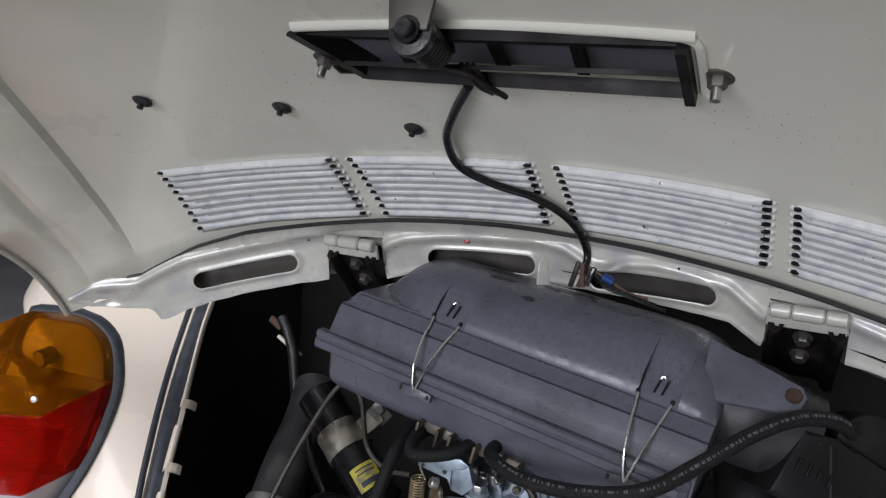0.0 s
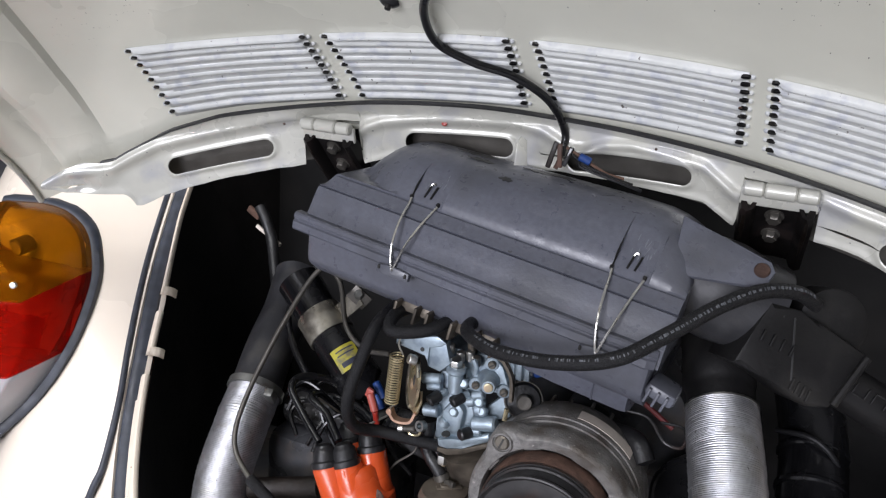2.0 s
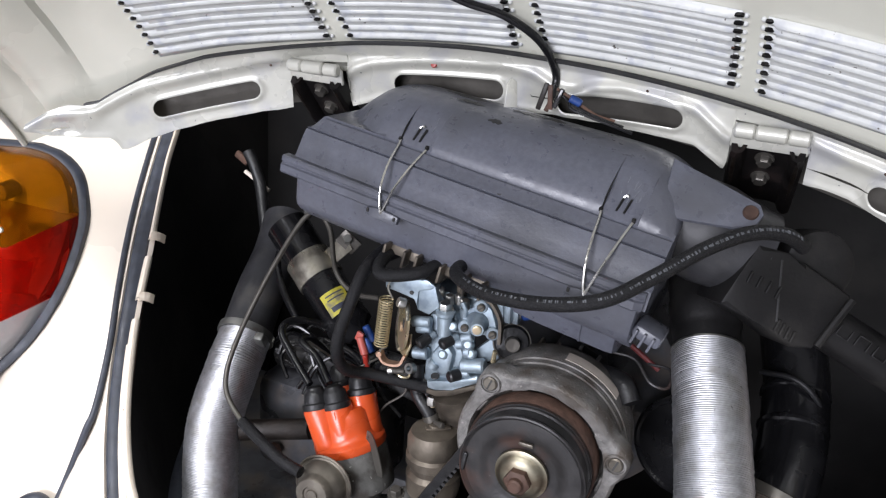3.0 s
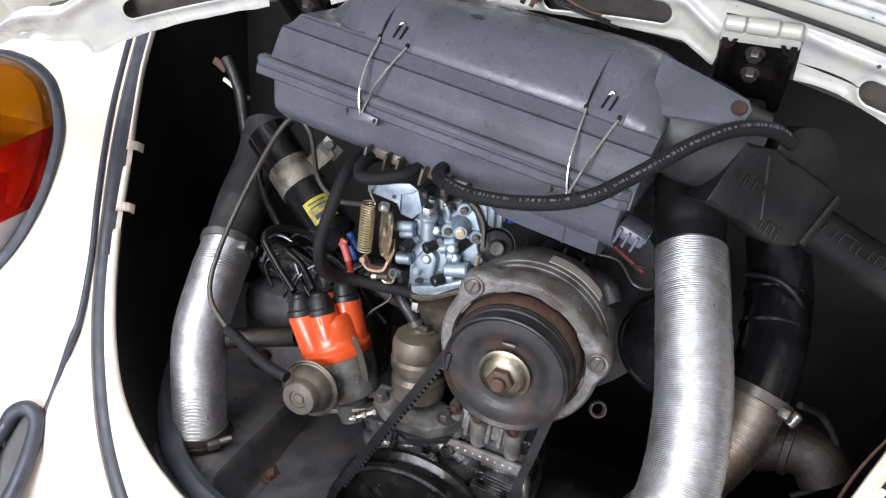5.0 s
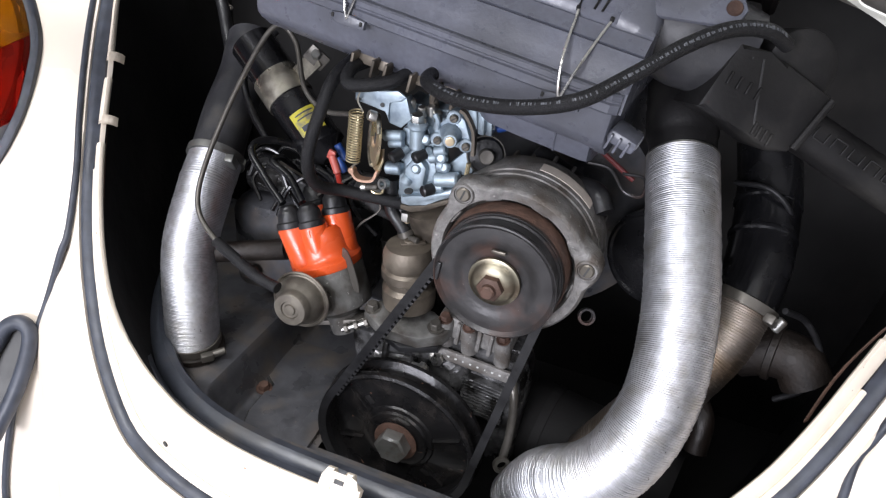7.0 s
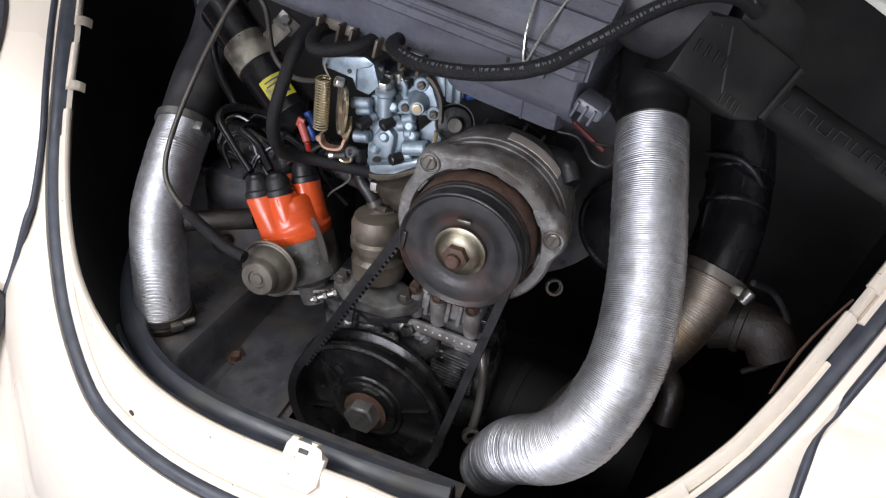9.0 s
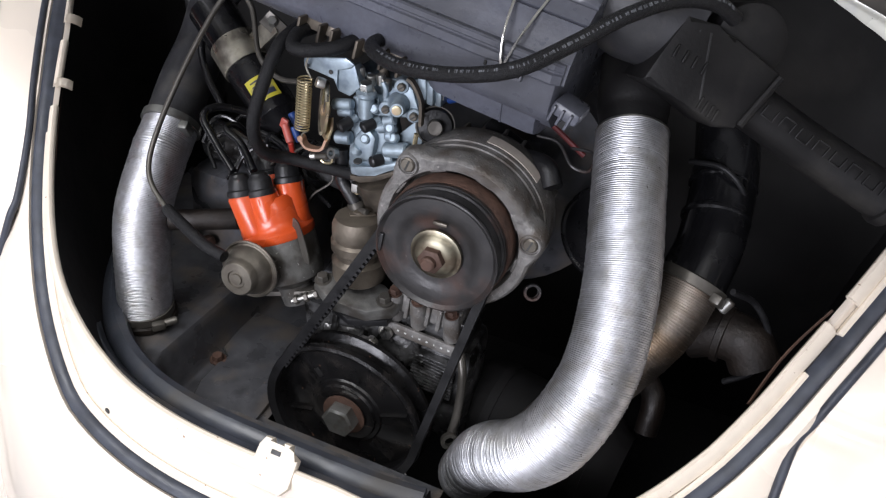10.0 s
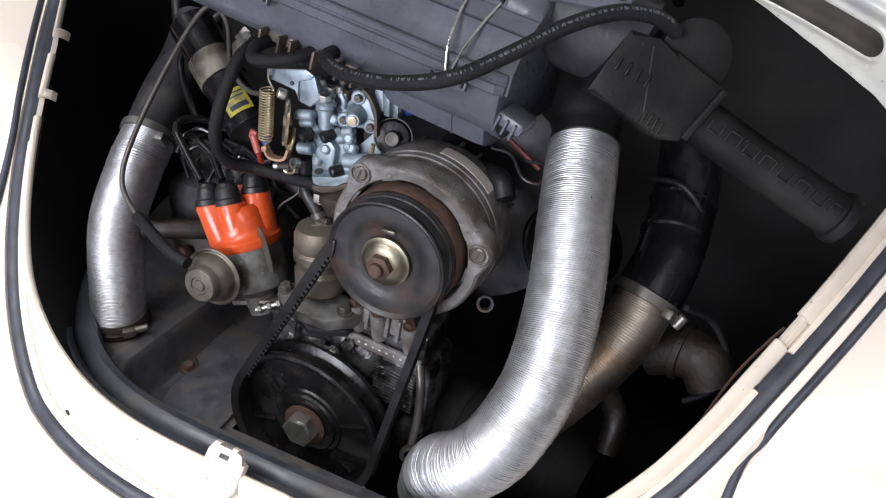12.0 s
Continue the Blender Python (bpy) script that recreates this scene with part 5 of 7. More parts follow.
part("pipe", sweep(spline([(0.2830, 0.1110, 0.6010), (0.2900, 0.1580, 0.6290), (0.2862, 0.2149, 0.6702), (0.2750, 0.2692, 0.7007)], 8), circle(24, 0.030)), WIRE, duct, "black duct pipe")
du = [Vector(p) for p in [(0.2830, 0.1110, 0.6010), (0.2900, 0.1580, 0.6290), (0.2862, 0.2149, 0.6702), (0.2750, 0.2692, 0.7007)]]
for u in (0.25, 0.75):
    part("swage", lathe(du[1].lerp(du[2], u), du[2] - du[1], [(0.0295, 0), (0.0315, 0.002), (0.0315, 0.005), (0.0295, 0.007), (0.0295, 0)], 28), WIRE, duct)
exh = thing("warm_air_elbow", [(0.2988, 0.1409, 0.5353), (0.3231, 0.1377, 0.5479), (0.3471, 0.1317, 0.5490), (0.3611, 0.1257, 0.5328)][0], "rust-brown cast warm air elbow", "pipe")
# the pipe's near-black rust has the bay's shade in its colour
part("pipe", sweep(spline([(0.2988, 0.1409, 0.5353), (0.3231, 0.1377, 0.5479), (0.3471, 0.1317, 0.5490), (0.3611, 0.1257, 0.5328)], 8), circle(20, 0.024), None), SHADEDRUST, exh)
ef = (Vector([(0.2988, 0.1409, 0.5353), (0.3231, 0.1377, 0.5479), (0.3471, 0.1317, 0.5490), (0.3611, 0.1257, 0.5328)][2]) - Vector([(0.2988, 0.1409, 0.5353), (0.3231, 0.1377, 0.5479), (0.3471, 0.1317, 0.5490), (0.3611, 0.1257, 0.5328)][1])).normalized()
part("flange_ring", lathe(Vector([(0.2988, 0.1409, 0.5353), (0.3231, 0.1377, 0.5479), (0.3471, 0.1317, 0.5490), (0.3611, 0.1257, 0.5328)][1]), ef, [(0.024, 0), (0.0275, 0.001), (0.0275, 0.007), (0.024, 0.008), (0.024, 0)], 24), SHADEDRUST, exh)
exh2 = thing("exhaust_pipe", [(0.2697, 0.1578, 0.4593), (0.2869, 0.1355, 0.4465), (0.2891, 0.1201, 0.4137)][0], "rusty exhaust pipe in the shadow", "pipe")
part("pipe", sweep(spline([(0.2697, 0.1578, 0.4593), (0.2869, 0.1355, 0.4465), (0.2891, 0.1201, 0.4137)], 8), circle(16, 0.012)), SHADEDRUST, exh2)

# ---- alternator ----
AX, AZ = 0.0848, 0.6366
alt = thing("alternator", (AX, 0.06, AZ - 0.065), "weathered cast aluminium alternator with black pulley", "alternator")
YA = (0, 1, 0)
part("pulley", lathe((AX, -0.0105, AZ), YA, [(0.018, 0.006), (0.0275, 0.0060), (0.0315, 0.0050), (0.0355, 0.0030), (0.0405, 0.0022), (0.0455, 0.0026), (0.0490, 0.0030), (0.0508, 0.0016), (0.0522, 0.0), (0.0534, 0.0006),
                                            (0.0536, 0.003), (0.0425, 0.0095), (0.0425, 0.012), (0.0525, 0.018), (0.0525, 0.021), (0.030, 0.0215)], 64), GREYSTEEL, alt, "worn black pulley with rusty dish")
part("washer", lathe((AX, -0.0065, AZ), (0, -1, 0), [(0.0225, 0), (0.0222, 0.0022), (0.0195, 0.0030), (0.0185, 0.0045), (0.0155, 0.0075), (0.009, 0.0088), (0, 0.0088)], 40), WASHER, alt, "domed yellow-zinc washer")
part("nut", hexbolt((AX, -0.0145, AZ), (0, -1, 0), 0.0112, 0.0075), RUST, alt, "rusty pulley nut")
part("shaft_end", rod((AX, -0.020, AZ), (AX, -0.0275, AZ), 0.0062, 18), RUST, alt)
part("timing_notch", block((AX + 0.0006, -0.0072, AZ + 0.0285), (0.012, 0.003, 0.0030), bevel=0.0008), CANMETAL, alt)
part("rim_notch", block((AX - 0.0495, -0.0085, AZ - 0.004), (0.004, 0.003, 0.018), (0, 8, 0), 0.001), RUBBER, alt)
part("rotor", lathe((AX, 0.0105, AZ), YA, [(0.02, 0.0), (0.0535, 0.0), (0.0555, 0.004), (0.0555, 0.020), (0.02, 0.022)], 48), RUST, alt, "rust-brown rotor fan")
part("rear_sheave", lathe((AX, 0.0095, AZ), YA, [(0.03, 0.0), (0.0535, 0.001), (0.0545, 0.003), (0.0535, 0.006), (0.03, 0.008)], 48), GREYSTEEL, alt)
EARS = ((-0.0440, 0.0552), (0.0685, 0.0145), (-0.016, -0.0685))


def bracket_ring(r, y, lobe, n=128):
    ring = []
    for k in range(n):
        a = 2 * math.pi * k / n
        swell = 0.0
        for ex, ez in EARS:
            gap = (a - math.atan2(ez, ex) + math.pi) % (2 * math.pi) - math.pi
            swell += max(0.0, 1 - (abs(gap) / 0.30) ** 1.6)
        ring.append((AX + (r + lobe * swell) * math.cos(a), y, AZ + (r + lobe * swell) * math.sin(a)))
    return ring


part("front_bracket", loft([bracket_ring(0.0590, 0.050, 0.0), bracket_ring(0.0585, 0.028, 0.0), bracket_ring(0.0600, 0.0245, 0.0), bracket_ring(0.0675, 0.0235, 0.0095), bracket_ring(0.0695, 0.0250, 0.0100), bracket_ring(0.0705, 0.0280, 0.0105),
                            bracket_ring(0.0712, 0.0400, 0.0105), bracket_ring(0.0712, 0.0440, 0.0085), bracket_ring(0.0700, 0.0480, 0.0015), bracket_ring(0.0695, 0.0550, 0.0), bracket_ring(0.060, 0.0560, 0.0)]), CAST, alt, "cast front bracket", 40)
for k in range(9):
    a = 0.5 + k * 2 * math.pi / 9
    m = Matrix.Translation((AX + 0.061 * math.cos(a), 0.030, AZ + 0.061 * math.sin(a))) @ pose(0, 0, 0, 0, -math.degrees(a), 0)
    part("bracket_tooth", block((0, 0, 0), (0.008, 0.008, 0.016), m=m, bevel=0.002), CAST, alt)
for ex, ez in EARS:
    u = Vector((ex, 0, ez)).normalized()
    c = Vector((AX, 0, AZ)) + u * math.hypot(ex, ez)
    earb = lathe(c + Vector((0, 0.030, 0)), (0, -1, 0), [(0, 0), (0.0098, 0), (0.0095, 0.0078), (0.0088, 0.0086), (0.0080, 0.0086), (0.0077, 0.0066), (0, 0.0066)], 28)
    earp = part("mounting_ear", earb, CAST, alt)
    part("ear_screw", lathe(c + Vector((0, 0.0236, 0)), (0, -1, 0), [(0, 0), (0.0064, 0), (0.0064, 0.0014), (0.0052, 0.0024), (0, 0.0024)], 22), CANMETAL, earp)
    part("screw_slot", block(c + Vector((0, 0.0211, 0)), (0.0016, 0.0006, 0.0098), (0, 20, 0), 0), GREASE, earp)
part("stator_ring", lathe((AX, 0.053, AZ), YA, [(0.0640, 0.0), (0.0712, 0.001), (0.0712, 0.008), (0.0640, 0.009)], 64), CAST, alt)
part("body", lathe((AX, 0.060, AZ), YA, [(0.0620, 0.0), (0.0725, 0.001), (0.0730, 0.004), (0.0730, 0.030), (0.0680, 0.042), (0.050, 0.052), (0.030, 0.056), (0, 0.056)], 64), CAST, alt, "ribbed cast rear housing")
for k in range(10):
    a = 0.35 + k * 0.26
    c = Vector((AX + 0.0675 * math.cos(a), 0.096, AZ + 0.0675 * math.sin(a)))
    part("cooling_rib", block((0, 0, 0), (0.008, 0.024, 0.003), m=Matrix.Translation(c) @ pose(0, 0, 0, 0, -math.degrees(a), 0), bevel=0.001), CAST, alt)
lab_rows = [[Vector((AX + r * math.cos(a), y, AZ + r * math.sin(a))) for r, y in ((0.0731, 0.066), (0.0731, 0.080), (0.0735, 0.080), (0.0735, 0.066))] for a in [0.72 + 0.75 * k / 14 for k in range(15)]]
part("type_label", loft(lab_rows), PAPER, alt, "faded pinkish type label")
part("terminal_boot", tube([(AX + 0.03, 0.10, AZ + 0.050), (AX + 0.055, 0.090, AZ + 0.052), (AX + 0.066, 0.080, AZ + 0.040)], 0.010, 14), RUBBER, alt, "black rubber terminal boot")
part("terminal_cover", block((AX + 0.012, 0.105, AZ + 0.055), (0.05, 0.03, 0.02), (10, 25, 0), 0.006), RUBBER, alt)
wires = thing("alternator_wire", [(0.1271, 0.0948, 0.7135), (0.1470, 0.0899, 0.7140), (0.1634, 0.0779, 0.7024), (0.1778, 0.0807, 0.7004), (0.1761, 0.0958, 0.7097), (0.1569, 0.1011, 0.7075)][0], "looped grey wire at the alternator", "wire")
part("sheath", tube([(0.1271, 0.0948, 0.7135), (0.1470, 0.0899, 0.7140), (0.1634, 0.0779, 0.7024), (0.1778, 0.0807, 0.7004), (0.1761, 0.0958, 0.7097), (0.1569, 0.1011, 0.7075)], 0.0014, 8), GREYSTEEL, wires)
rw = thing("red_wire", [(0.1330, 0.1201, 0.7155), (0.1477, 0.1204, 0.7060), (0.1656, 0.1202, 0.6948)][0], "dull red wire behind the alternator", "wire")
part("sheath", tube([(0.1330, 0.1201, 0.7155), (0.1477, 0.1204, 0.7060), (0.1656, 0.1202, 0.6948)], 0.0024, 8), material("dull_red_wire", (0.12, 0.02, 0.02), 0.5), rw)
loop = thing("lifting_eye", (0.159, 0.05, 0.592), "small steel eyelet under the alternator", "eyelet")
part("ring", lathe((0.1575, 0.048, 0.5905), (0.3, -0.8, 0.4), [(0.005, 0), (0.0075, 0.0), (0.008, 0.003), (0.0075, 0.006), (0.0055, 0.006), (0.0055, 0)], 20), GREYSTEEL, loop)

# ---- crankshaft pulley ----
CX, CZ = 0.0010, 0.4030
crank = thing("crank_pulley", (CX, 0.02, CZ - 0.09), "glossy black spoked crankshaft pulley with steel bolt", "pulley")
part("sheave", lathe((CX, 0.0, CZ), YA, [(0.018, 0.0085), (0.0225, 0.008), (0.0235, 0.0075), (0.0330, 0.0080), (0.0345, 0.0105), (0.0385, 0.0108), (0.0400, 0.0130), (0.070, 0.0150), (0.0755, 0.0150), (0.0785, 0.006), (0.0805, 0.0015), (0.0835, 0.0), (0.0865, 0.0012), (0.0873, 0.004),
                                         (0.0873, 0.007), (0.0790, 0.0135), (0.0790, 0.0160), (0.0890, 0.0225), (0.0895, 0.0265), (0.05, 0.028)], 80), PULLEY, crank, "worn glossy black pulley")
for k in range(6):
    a = 0.35 + k * math.pi / 3
    path = [Vector((CX + r * math.cos(a), y, CZ + r * math.sin(a))) for r, y in ((0.041, 0.0126), (0.055, 0.0138), (0.070, 0.0146))]
    part("spoke", sweep(path, [(-0.0045, -0.0003), (0.0045, -0.0003), (0.003, 0.0002), (-0.003, 0.0002)]), PULLEY, crank)
for a in (2.30, 5.44):
    c = Vector((CX + 0.050 * math.cos(a), 0.0131, CZ + 0.050 * math.sin(a)))
    part("pulley_hole", block(c, (0.011, 0.0015, 0.007), (0, math.degrees(-a), 0), 0.0006), BAY, crank)
part("rust_washer", lathe((CX, 0.0065, CZ), (0, -1, 0), [(0.0235, 0.0), (0.0235, 0.0012), (0.0145, 0.0022), (0, 0.0022)], 40), RUST, crank, "rusty washer")
part("bolt", hexbolt((CX, 0.0045, CZ), (0, -1, 0), 0.0182, 0.0135), STEELGREY, crank, "grey steel hexagon bolt")
part("timing_mark", block((CX + 0.0735, -0.0002, CZ - 0.0440), (0.005, 0.001, 0.006), (0, 30, 0), 0.0005), LOUVRE, crank)

# fan belt
belt = thing("fan_belt", (0.04, 0.0, 0.42), "black toothed fan belt", "belt")


def belt_path():
    c1, r1, c2, r2 = np.array([CX, CZ]), 0.0815, np.array([AX, AZ]), 0.0470
    d = c2 - c1
    base, off = math.atan2(d[1], d[0]), math.acos((r1 - r2) / float(np.hypot(*d)))
    a0, a1 = base + off, base - off
    pts = []
    for k in range(41):
        a = a0 + (2 * math.pi - 2 * off) * k / 40
        pts.append((c1[0] + r1 * math.cos(a), c1[1] + r1 * math.sin(a)))
    for k in range(31):
        a = a1 + 2 * off * k / 30
        pts.append((c2[0] + r2 * math.cos(a), c2[1] + r2 * math.sin(a)))
    return pts


bp = belt_path()
rings, teeth = [], bmesh.new()
n_b = len(bp)
for i, (x, z) in enumerate(bp):
    tx, tz = bp[(i + 1) % n_b][0] - bp[i - 1][0], bp[(i + 1) % n_b][1] - bp[i - 1][1]
    g = math.hypot(tx, tz)
    nx, nz = tz / g, -tx / g
    rings.append([Vector((x + nx * h, 0.004 + y, z + nz * h)) for h, y in ((0.004, -0.0065), (0.004, 0.0065), (-0.004, 0.0045), (-0.004, -0.0045))])
bb = loft(rings + rings[:1], True, False)
part("belt_loop", bb, RUBBER, belt)
for i in (71,):
    p, q = bp[i], bp[(i + 1) % n_b]
    L = math.hypot(q[0] - p[0], q[1] - p[1])
    for k in range(int(L / 0.0065)):
        u = (k + 0.5) * 0.0065 / L
        x, z = p[0] + (q[0] - p[0]) * u, p[1] + (q[1] - p[1]) * u
        nx, nz = (q[1] - p[1]) / L, -(q[0] - p[0]) / L
        part("tooth", block((0, 0, 0), (0.0035, 0.009, 0.003), m=Matrix.Translation((x - nx * 0.0052, 0.004, z - nz * 0.0052)) @ pose(0, 0, 0, 0, -math.degrees(math.atan2(q[1] - p[1], q[0] - p[0])), 0), bevel=0), RUBBER, belt)

# ---- crankcase with timing scale and pump base ----
case = thing("crankcase", (0.04, 0.08, 0.40), "oily grey cast crankcase with a stamped scale plate", "engine block")
part("upper_block", block((0.058, 0.088, 0.500), (0.090, 0.055, 0.045), (0, 4, 0), 0.006), CASE, case)
part("filler_neck", block((0.056, 0.076, 0.524), (0.078, 0.040, 0.026), (0, 4, 0), 0.005), CAST, case, "cast cover flange")
for x in (0.040, 0.062, 0.074):
    part("cover_rib", block((x, 0.062, 0.523 - 0.07 * (x - 0.04)), (0.0045, 0.020, 0.026), (0, 4, 0), 0.0015), CAST, case)
for x in (0.026, 0.051, 0.086):
    part("cover_boss", lathe((x, 0.058, 0.522 - 0.07 * (x - 0.026)), (0, -0.25, 1), [(0.0085, -0.02), (0.0085, 0.012), (0.0075, 0.014), (0, 0.014)], 20), CAST, case)
part("lower_block", block((0.035, 0.095, 0.420), (0.150, 0.060, 0.130), bevel=0.012), CASE, case)
part("scale_plate", block((0.058, 0.0535, 0.4925), (0.088, 0.004, 0.013), (0, 4, 0), 0.001), CAST, case, "stamped grey scale plate")
for k in range(9):
    part("stamped_bar", block((0.026 + k * 0.0078, 0.0512, 0.4945 - k * 0.0005), (0.0022 if k % 3 else 0.0010, 0.0006, 0.0016), (0, 4, 0), 0), LOUVRE, case)
for k in range(11):
    part("fin", block((0.072, 0.061, 0.468 - k * 0.0042), (0.046, 0.012, 0.0022), (0, 6, 0), 0.0006), CASE, case)
part("boss", lathe((0.030, 0.064, 0.466), (0, -0.9, 0.3), [(0.026, 0), (0.024, 0.006), (0.016, 0.012), (0, 0.013)], 24), CASE, case)
part("case_bolt", hexbolt((0.021, 0.052, 0.489), (0.4, -0.9, 0.1), 0.0065, 0.009, washer=0.008), STEEL, case, "bright steel bolt")
part("side_lug", block((-0.010, 0.060, 0.490), (0.050, 0.030, 0.028), (0, 10, 8), 0.006), CASE, case)
part("side_lug", block((-0.050, 0.060, 0.478), (0.040, 0.030, 0.040), (0, -8, -8), 0.006), CASE, case)
part("side_rib", block((-0.030, 0.042, 0.488), (0.006, 0.012, 0.028), (0, 6, 0), 0.002), CASE, case)
part("bearing_web", block((-0.02, 0.10, 0.42), (0.12, 0.03, 0.10), bevel=0.01), CASE, case)
for bx in (0.026, 0.051, 0.086):
    part("cover_bolt", hexbolt((bx, 0.0548, 0.5355 - 0.07 * (bx - 0.026)), (0, -0.25, 1), 0.0052, 0.006, washer=0.0068), RUST, case)
part("case_stud", rod((0.000, 0.040, 0.478), (0.018, 0.034, 0.482), 0.0042, 12), STEEL, case)
part("case_nut", hexbolt((0.010, 0.036, 0.480), (0.95, -0.3, 0.2), 0.0080, 0.006), STEEL, case)
part("oil_gallery", rod((-0.045, 0.050, 0.470), (0.000, 0.050, 0.478), 0.010, 16), CASE, case)
part("drain_pipe", tube([(0.100, 0.055, 0.49), (0.108, 0.045, 0.47), (0.110, 0.040, 0.43), (0.108, 0.036, 0.402)], 0.0045, 10), DULLMETAL, case)
part("pipe_eye", lathe((0.108, 0.030, 0.398), (0.5, -0.8, 0.2), [(0.005, 0), (0.009, 0), (0.009, 0.005), (0.005, 0.005), (0.005, 0)], 18), DULLMETAL, case)
sump = thing("muffler_body", (0.18, 0.12, 0.30), "shiny black cylinder in the shadow of the bay", "muffler")
part("drum", lathe((0.10, 0.13, 0.375), (1, -0.15, -0.05), [(0, 0), (0.045, 0.004), (0.050, 0.012), (0.050, 0.16), (0.04, 0.18), (0, 0.18)], 32), BAY, sump, "black cylinder shell")
for u in (0.03, 0.14):
    part("strap", lathe(Vector((0.10, 0.13, 0.375)) + Vector((1, -0.15, -0.05)).normalized() * u, (1, -0.15, -0.05), [(0.0495, 0), (0.0515, 0), (0.0515, 0.010), (0.0495, 0.010), (0.0495, 0)], 32), BAY, sump)
fan = thing("fan_housing", (0.15, 0.25, 0.50), "glossy black sheet-metal fan housing", "fan housing")
part("shell", lathe((0.06, 0.20, 0.60), (0, 1, 0), [(0, 0), (0.09, 0.0), (0.13, 0.02), (0.135, 0.10), (0.12, 0.13), (0, 0.13)], 48), TIN, fan)
part("ring", lathe((0.197, 0.140, 0.612), (-0.35, -0.93, 0.1), [(0.046, -0.03), (0.047, 0), (0.046, 0.003), (0.043, 0.004), (0.041, 0.002), (0.030, 0.004), (0, 0.006)], 48), WIRE, fan, "glossy black round cover")

# ---- fuel pump ----
pump = thing("fuel_pump", (-0.012, 0.055, 0.49), "tarnished round fuel pump on a cast foot", "fuel pump")
pp = [Vector(p) for p in [(-0.0196, 0.0600, 0.6016), (-0.0193, 0.0600, 0.5892), (-0.0167, 0.0600, 0.5643), (-0.0162, 0.0600, 0.5446), (-0.0124, 0.0500, 0.5178)]]
pz = (pp[0] - pp[3]).normalized()
h = (pp[0] - pp[3]).length
part("body", lathe(pp[3], pz, [(0.018, -0.012), (0.0255, -0.006), (0.0265, 0.0), (0.0265, h * 0.25), (0.0225, h * 0.32), (0.0225, h * 0.42), (0.0268, h * 0.48), (0.0268, h * 0.62), (0.0240, h * 0.67), (0.0255, h * 0.72), (0.0252, h * 0.92), (0.022, h + 0.003), (0.006, h + 0.005), (0, h + 0.005)], 40), PUMP, pump, "tarnished brown-grey pump drum")
part("screw", rod(pp[0] + pz * 0.004, pp[0] + pz * 0.008, 0.0055, 12), PUMP, pump)
part("clip", block(pp[0] + pz * 0.006 + Vector((0.004, 0, 0)), (0.024, 0.006, 0.002), (0, 0, 35), 0.0005), PUMP, pump)
part("foot", slab([(-0.045, -0.010), (-0.020, -0.024), (0.018, -0.022), (0.040, -0.008), (0.044, 0.004), (0.020, 0.018), (-0.02, 0.020), (-0.046, 0.004)], 0.014, frame_at(pp[4] + Vector((0.002, 0.002, -0.002)), (0.03, -0.25, 1.0), (0, 1, 0)), 0.004), DISTCAST, pump, "cast pump foot")
part("gasket", slab([(-0.036, -0.012), (0.0, -0.026), (0.036, -0.012), (0.036, 0.012), (-0.036, 0.012)], 0.008, frame_at(pp[4] + Vector((0.002, 0.004, -0.012)), (0.03, -0.25, 1.0), (0, 1, 0)), 0.002), RUBBER, pump)
for dx in (-0.036, 0.032):
    part("foot_bolt", hexbolt(pp[4] + Vector((dx, -0.004, 0.011)), (0, -0.25, 1), 0.0058, 0.007, washer=0.0085), DULLMETAL, pump)
part("outlet", tube([pp[1] + Vector((0.0, 0.01, 0.0)), pp[1] + Vector((-0.012, 0.012, 0.022)), pp[1] + Vector((-0.028, 0.016, 0.040)), pp[1] + Vector((-0.030, 0.018, 0.07))], 0.0065, 12), RUBBER, pump)
part("outlet_clamp", lathe(pp[1] + Vector((-0.008, 0.012, 0.016)), (-0.5, 0.1, 0.85), [(0.0066, 0), (0.0082, 0), (0.0082, 0.006), (0.0066, 0.006), (0.0066, 0)], 18), DULLMETAL, pump)
part("clamp_screw", rod(pp[1] + Vector((-0.002, 0.004, 0.020)), pp[1] + Vector((0.008, 0.000, 0.022)), 0.0032, 10), DULLMETAL, pump)

# ---- distributor ----
distributor = thing("distributor", [(-0.0880, 0.0600, 0.4946), (-0.1019, 0.0600, 0.5612), (-0.1091, 0.0580, 0.6082)][0], "distributor with orange cap, black boots and vacuum can", "distributor")
d0, d1, d2 = Vector((-0.0905, 0.0608, 0.5005)), Vector((-0.1120, 0.0670, 0.5530)), Vector((-0.1310, 0.0726, 0.6000))
dz = (d2 - d0).normalized()
hh = (d1 - d0).length
part("housing", lathe(d0, dz, [(0.016, -0.02), (0.018, 0.0), (0.024, 0.004), (0.0345, 0.010), (0.0355, 0.016), (0.0355, hh - 0.004), (0.034, hh), (0, hh)], 40), DISTCAST, distributor, "mottled grey cast housing")
part("clamp_plate", slab([(-0.030, -0.014), (0.028, -0.016), (0.040, -0.006), (0.038, 0.008), (-0.02, 0.014)], 0.005, frame_at(d0 + dz * -0.008, dz, (0, 1, 0)), 0.0015), DULLMETAL, distributor)
part("clamp_bolt", rod(d0 + Vector((0.014, -0.028, 0.000)), d0 + Vector((0.040, -0.020, 0.014)), 0.0028, 12), STEEL, distributor)
for u in (0.15, 0.55, 0.95):
    part("clamp_nut", hexbolt(d0 + Vector((0.014, -0.028, 0.000)).lerp(Vector((0.038, -0.0205, 0.013)), u), (0.024, 0.008, 0.013), 0.0052, 0.004), DULLMETAL, distributor)
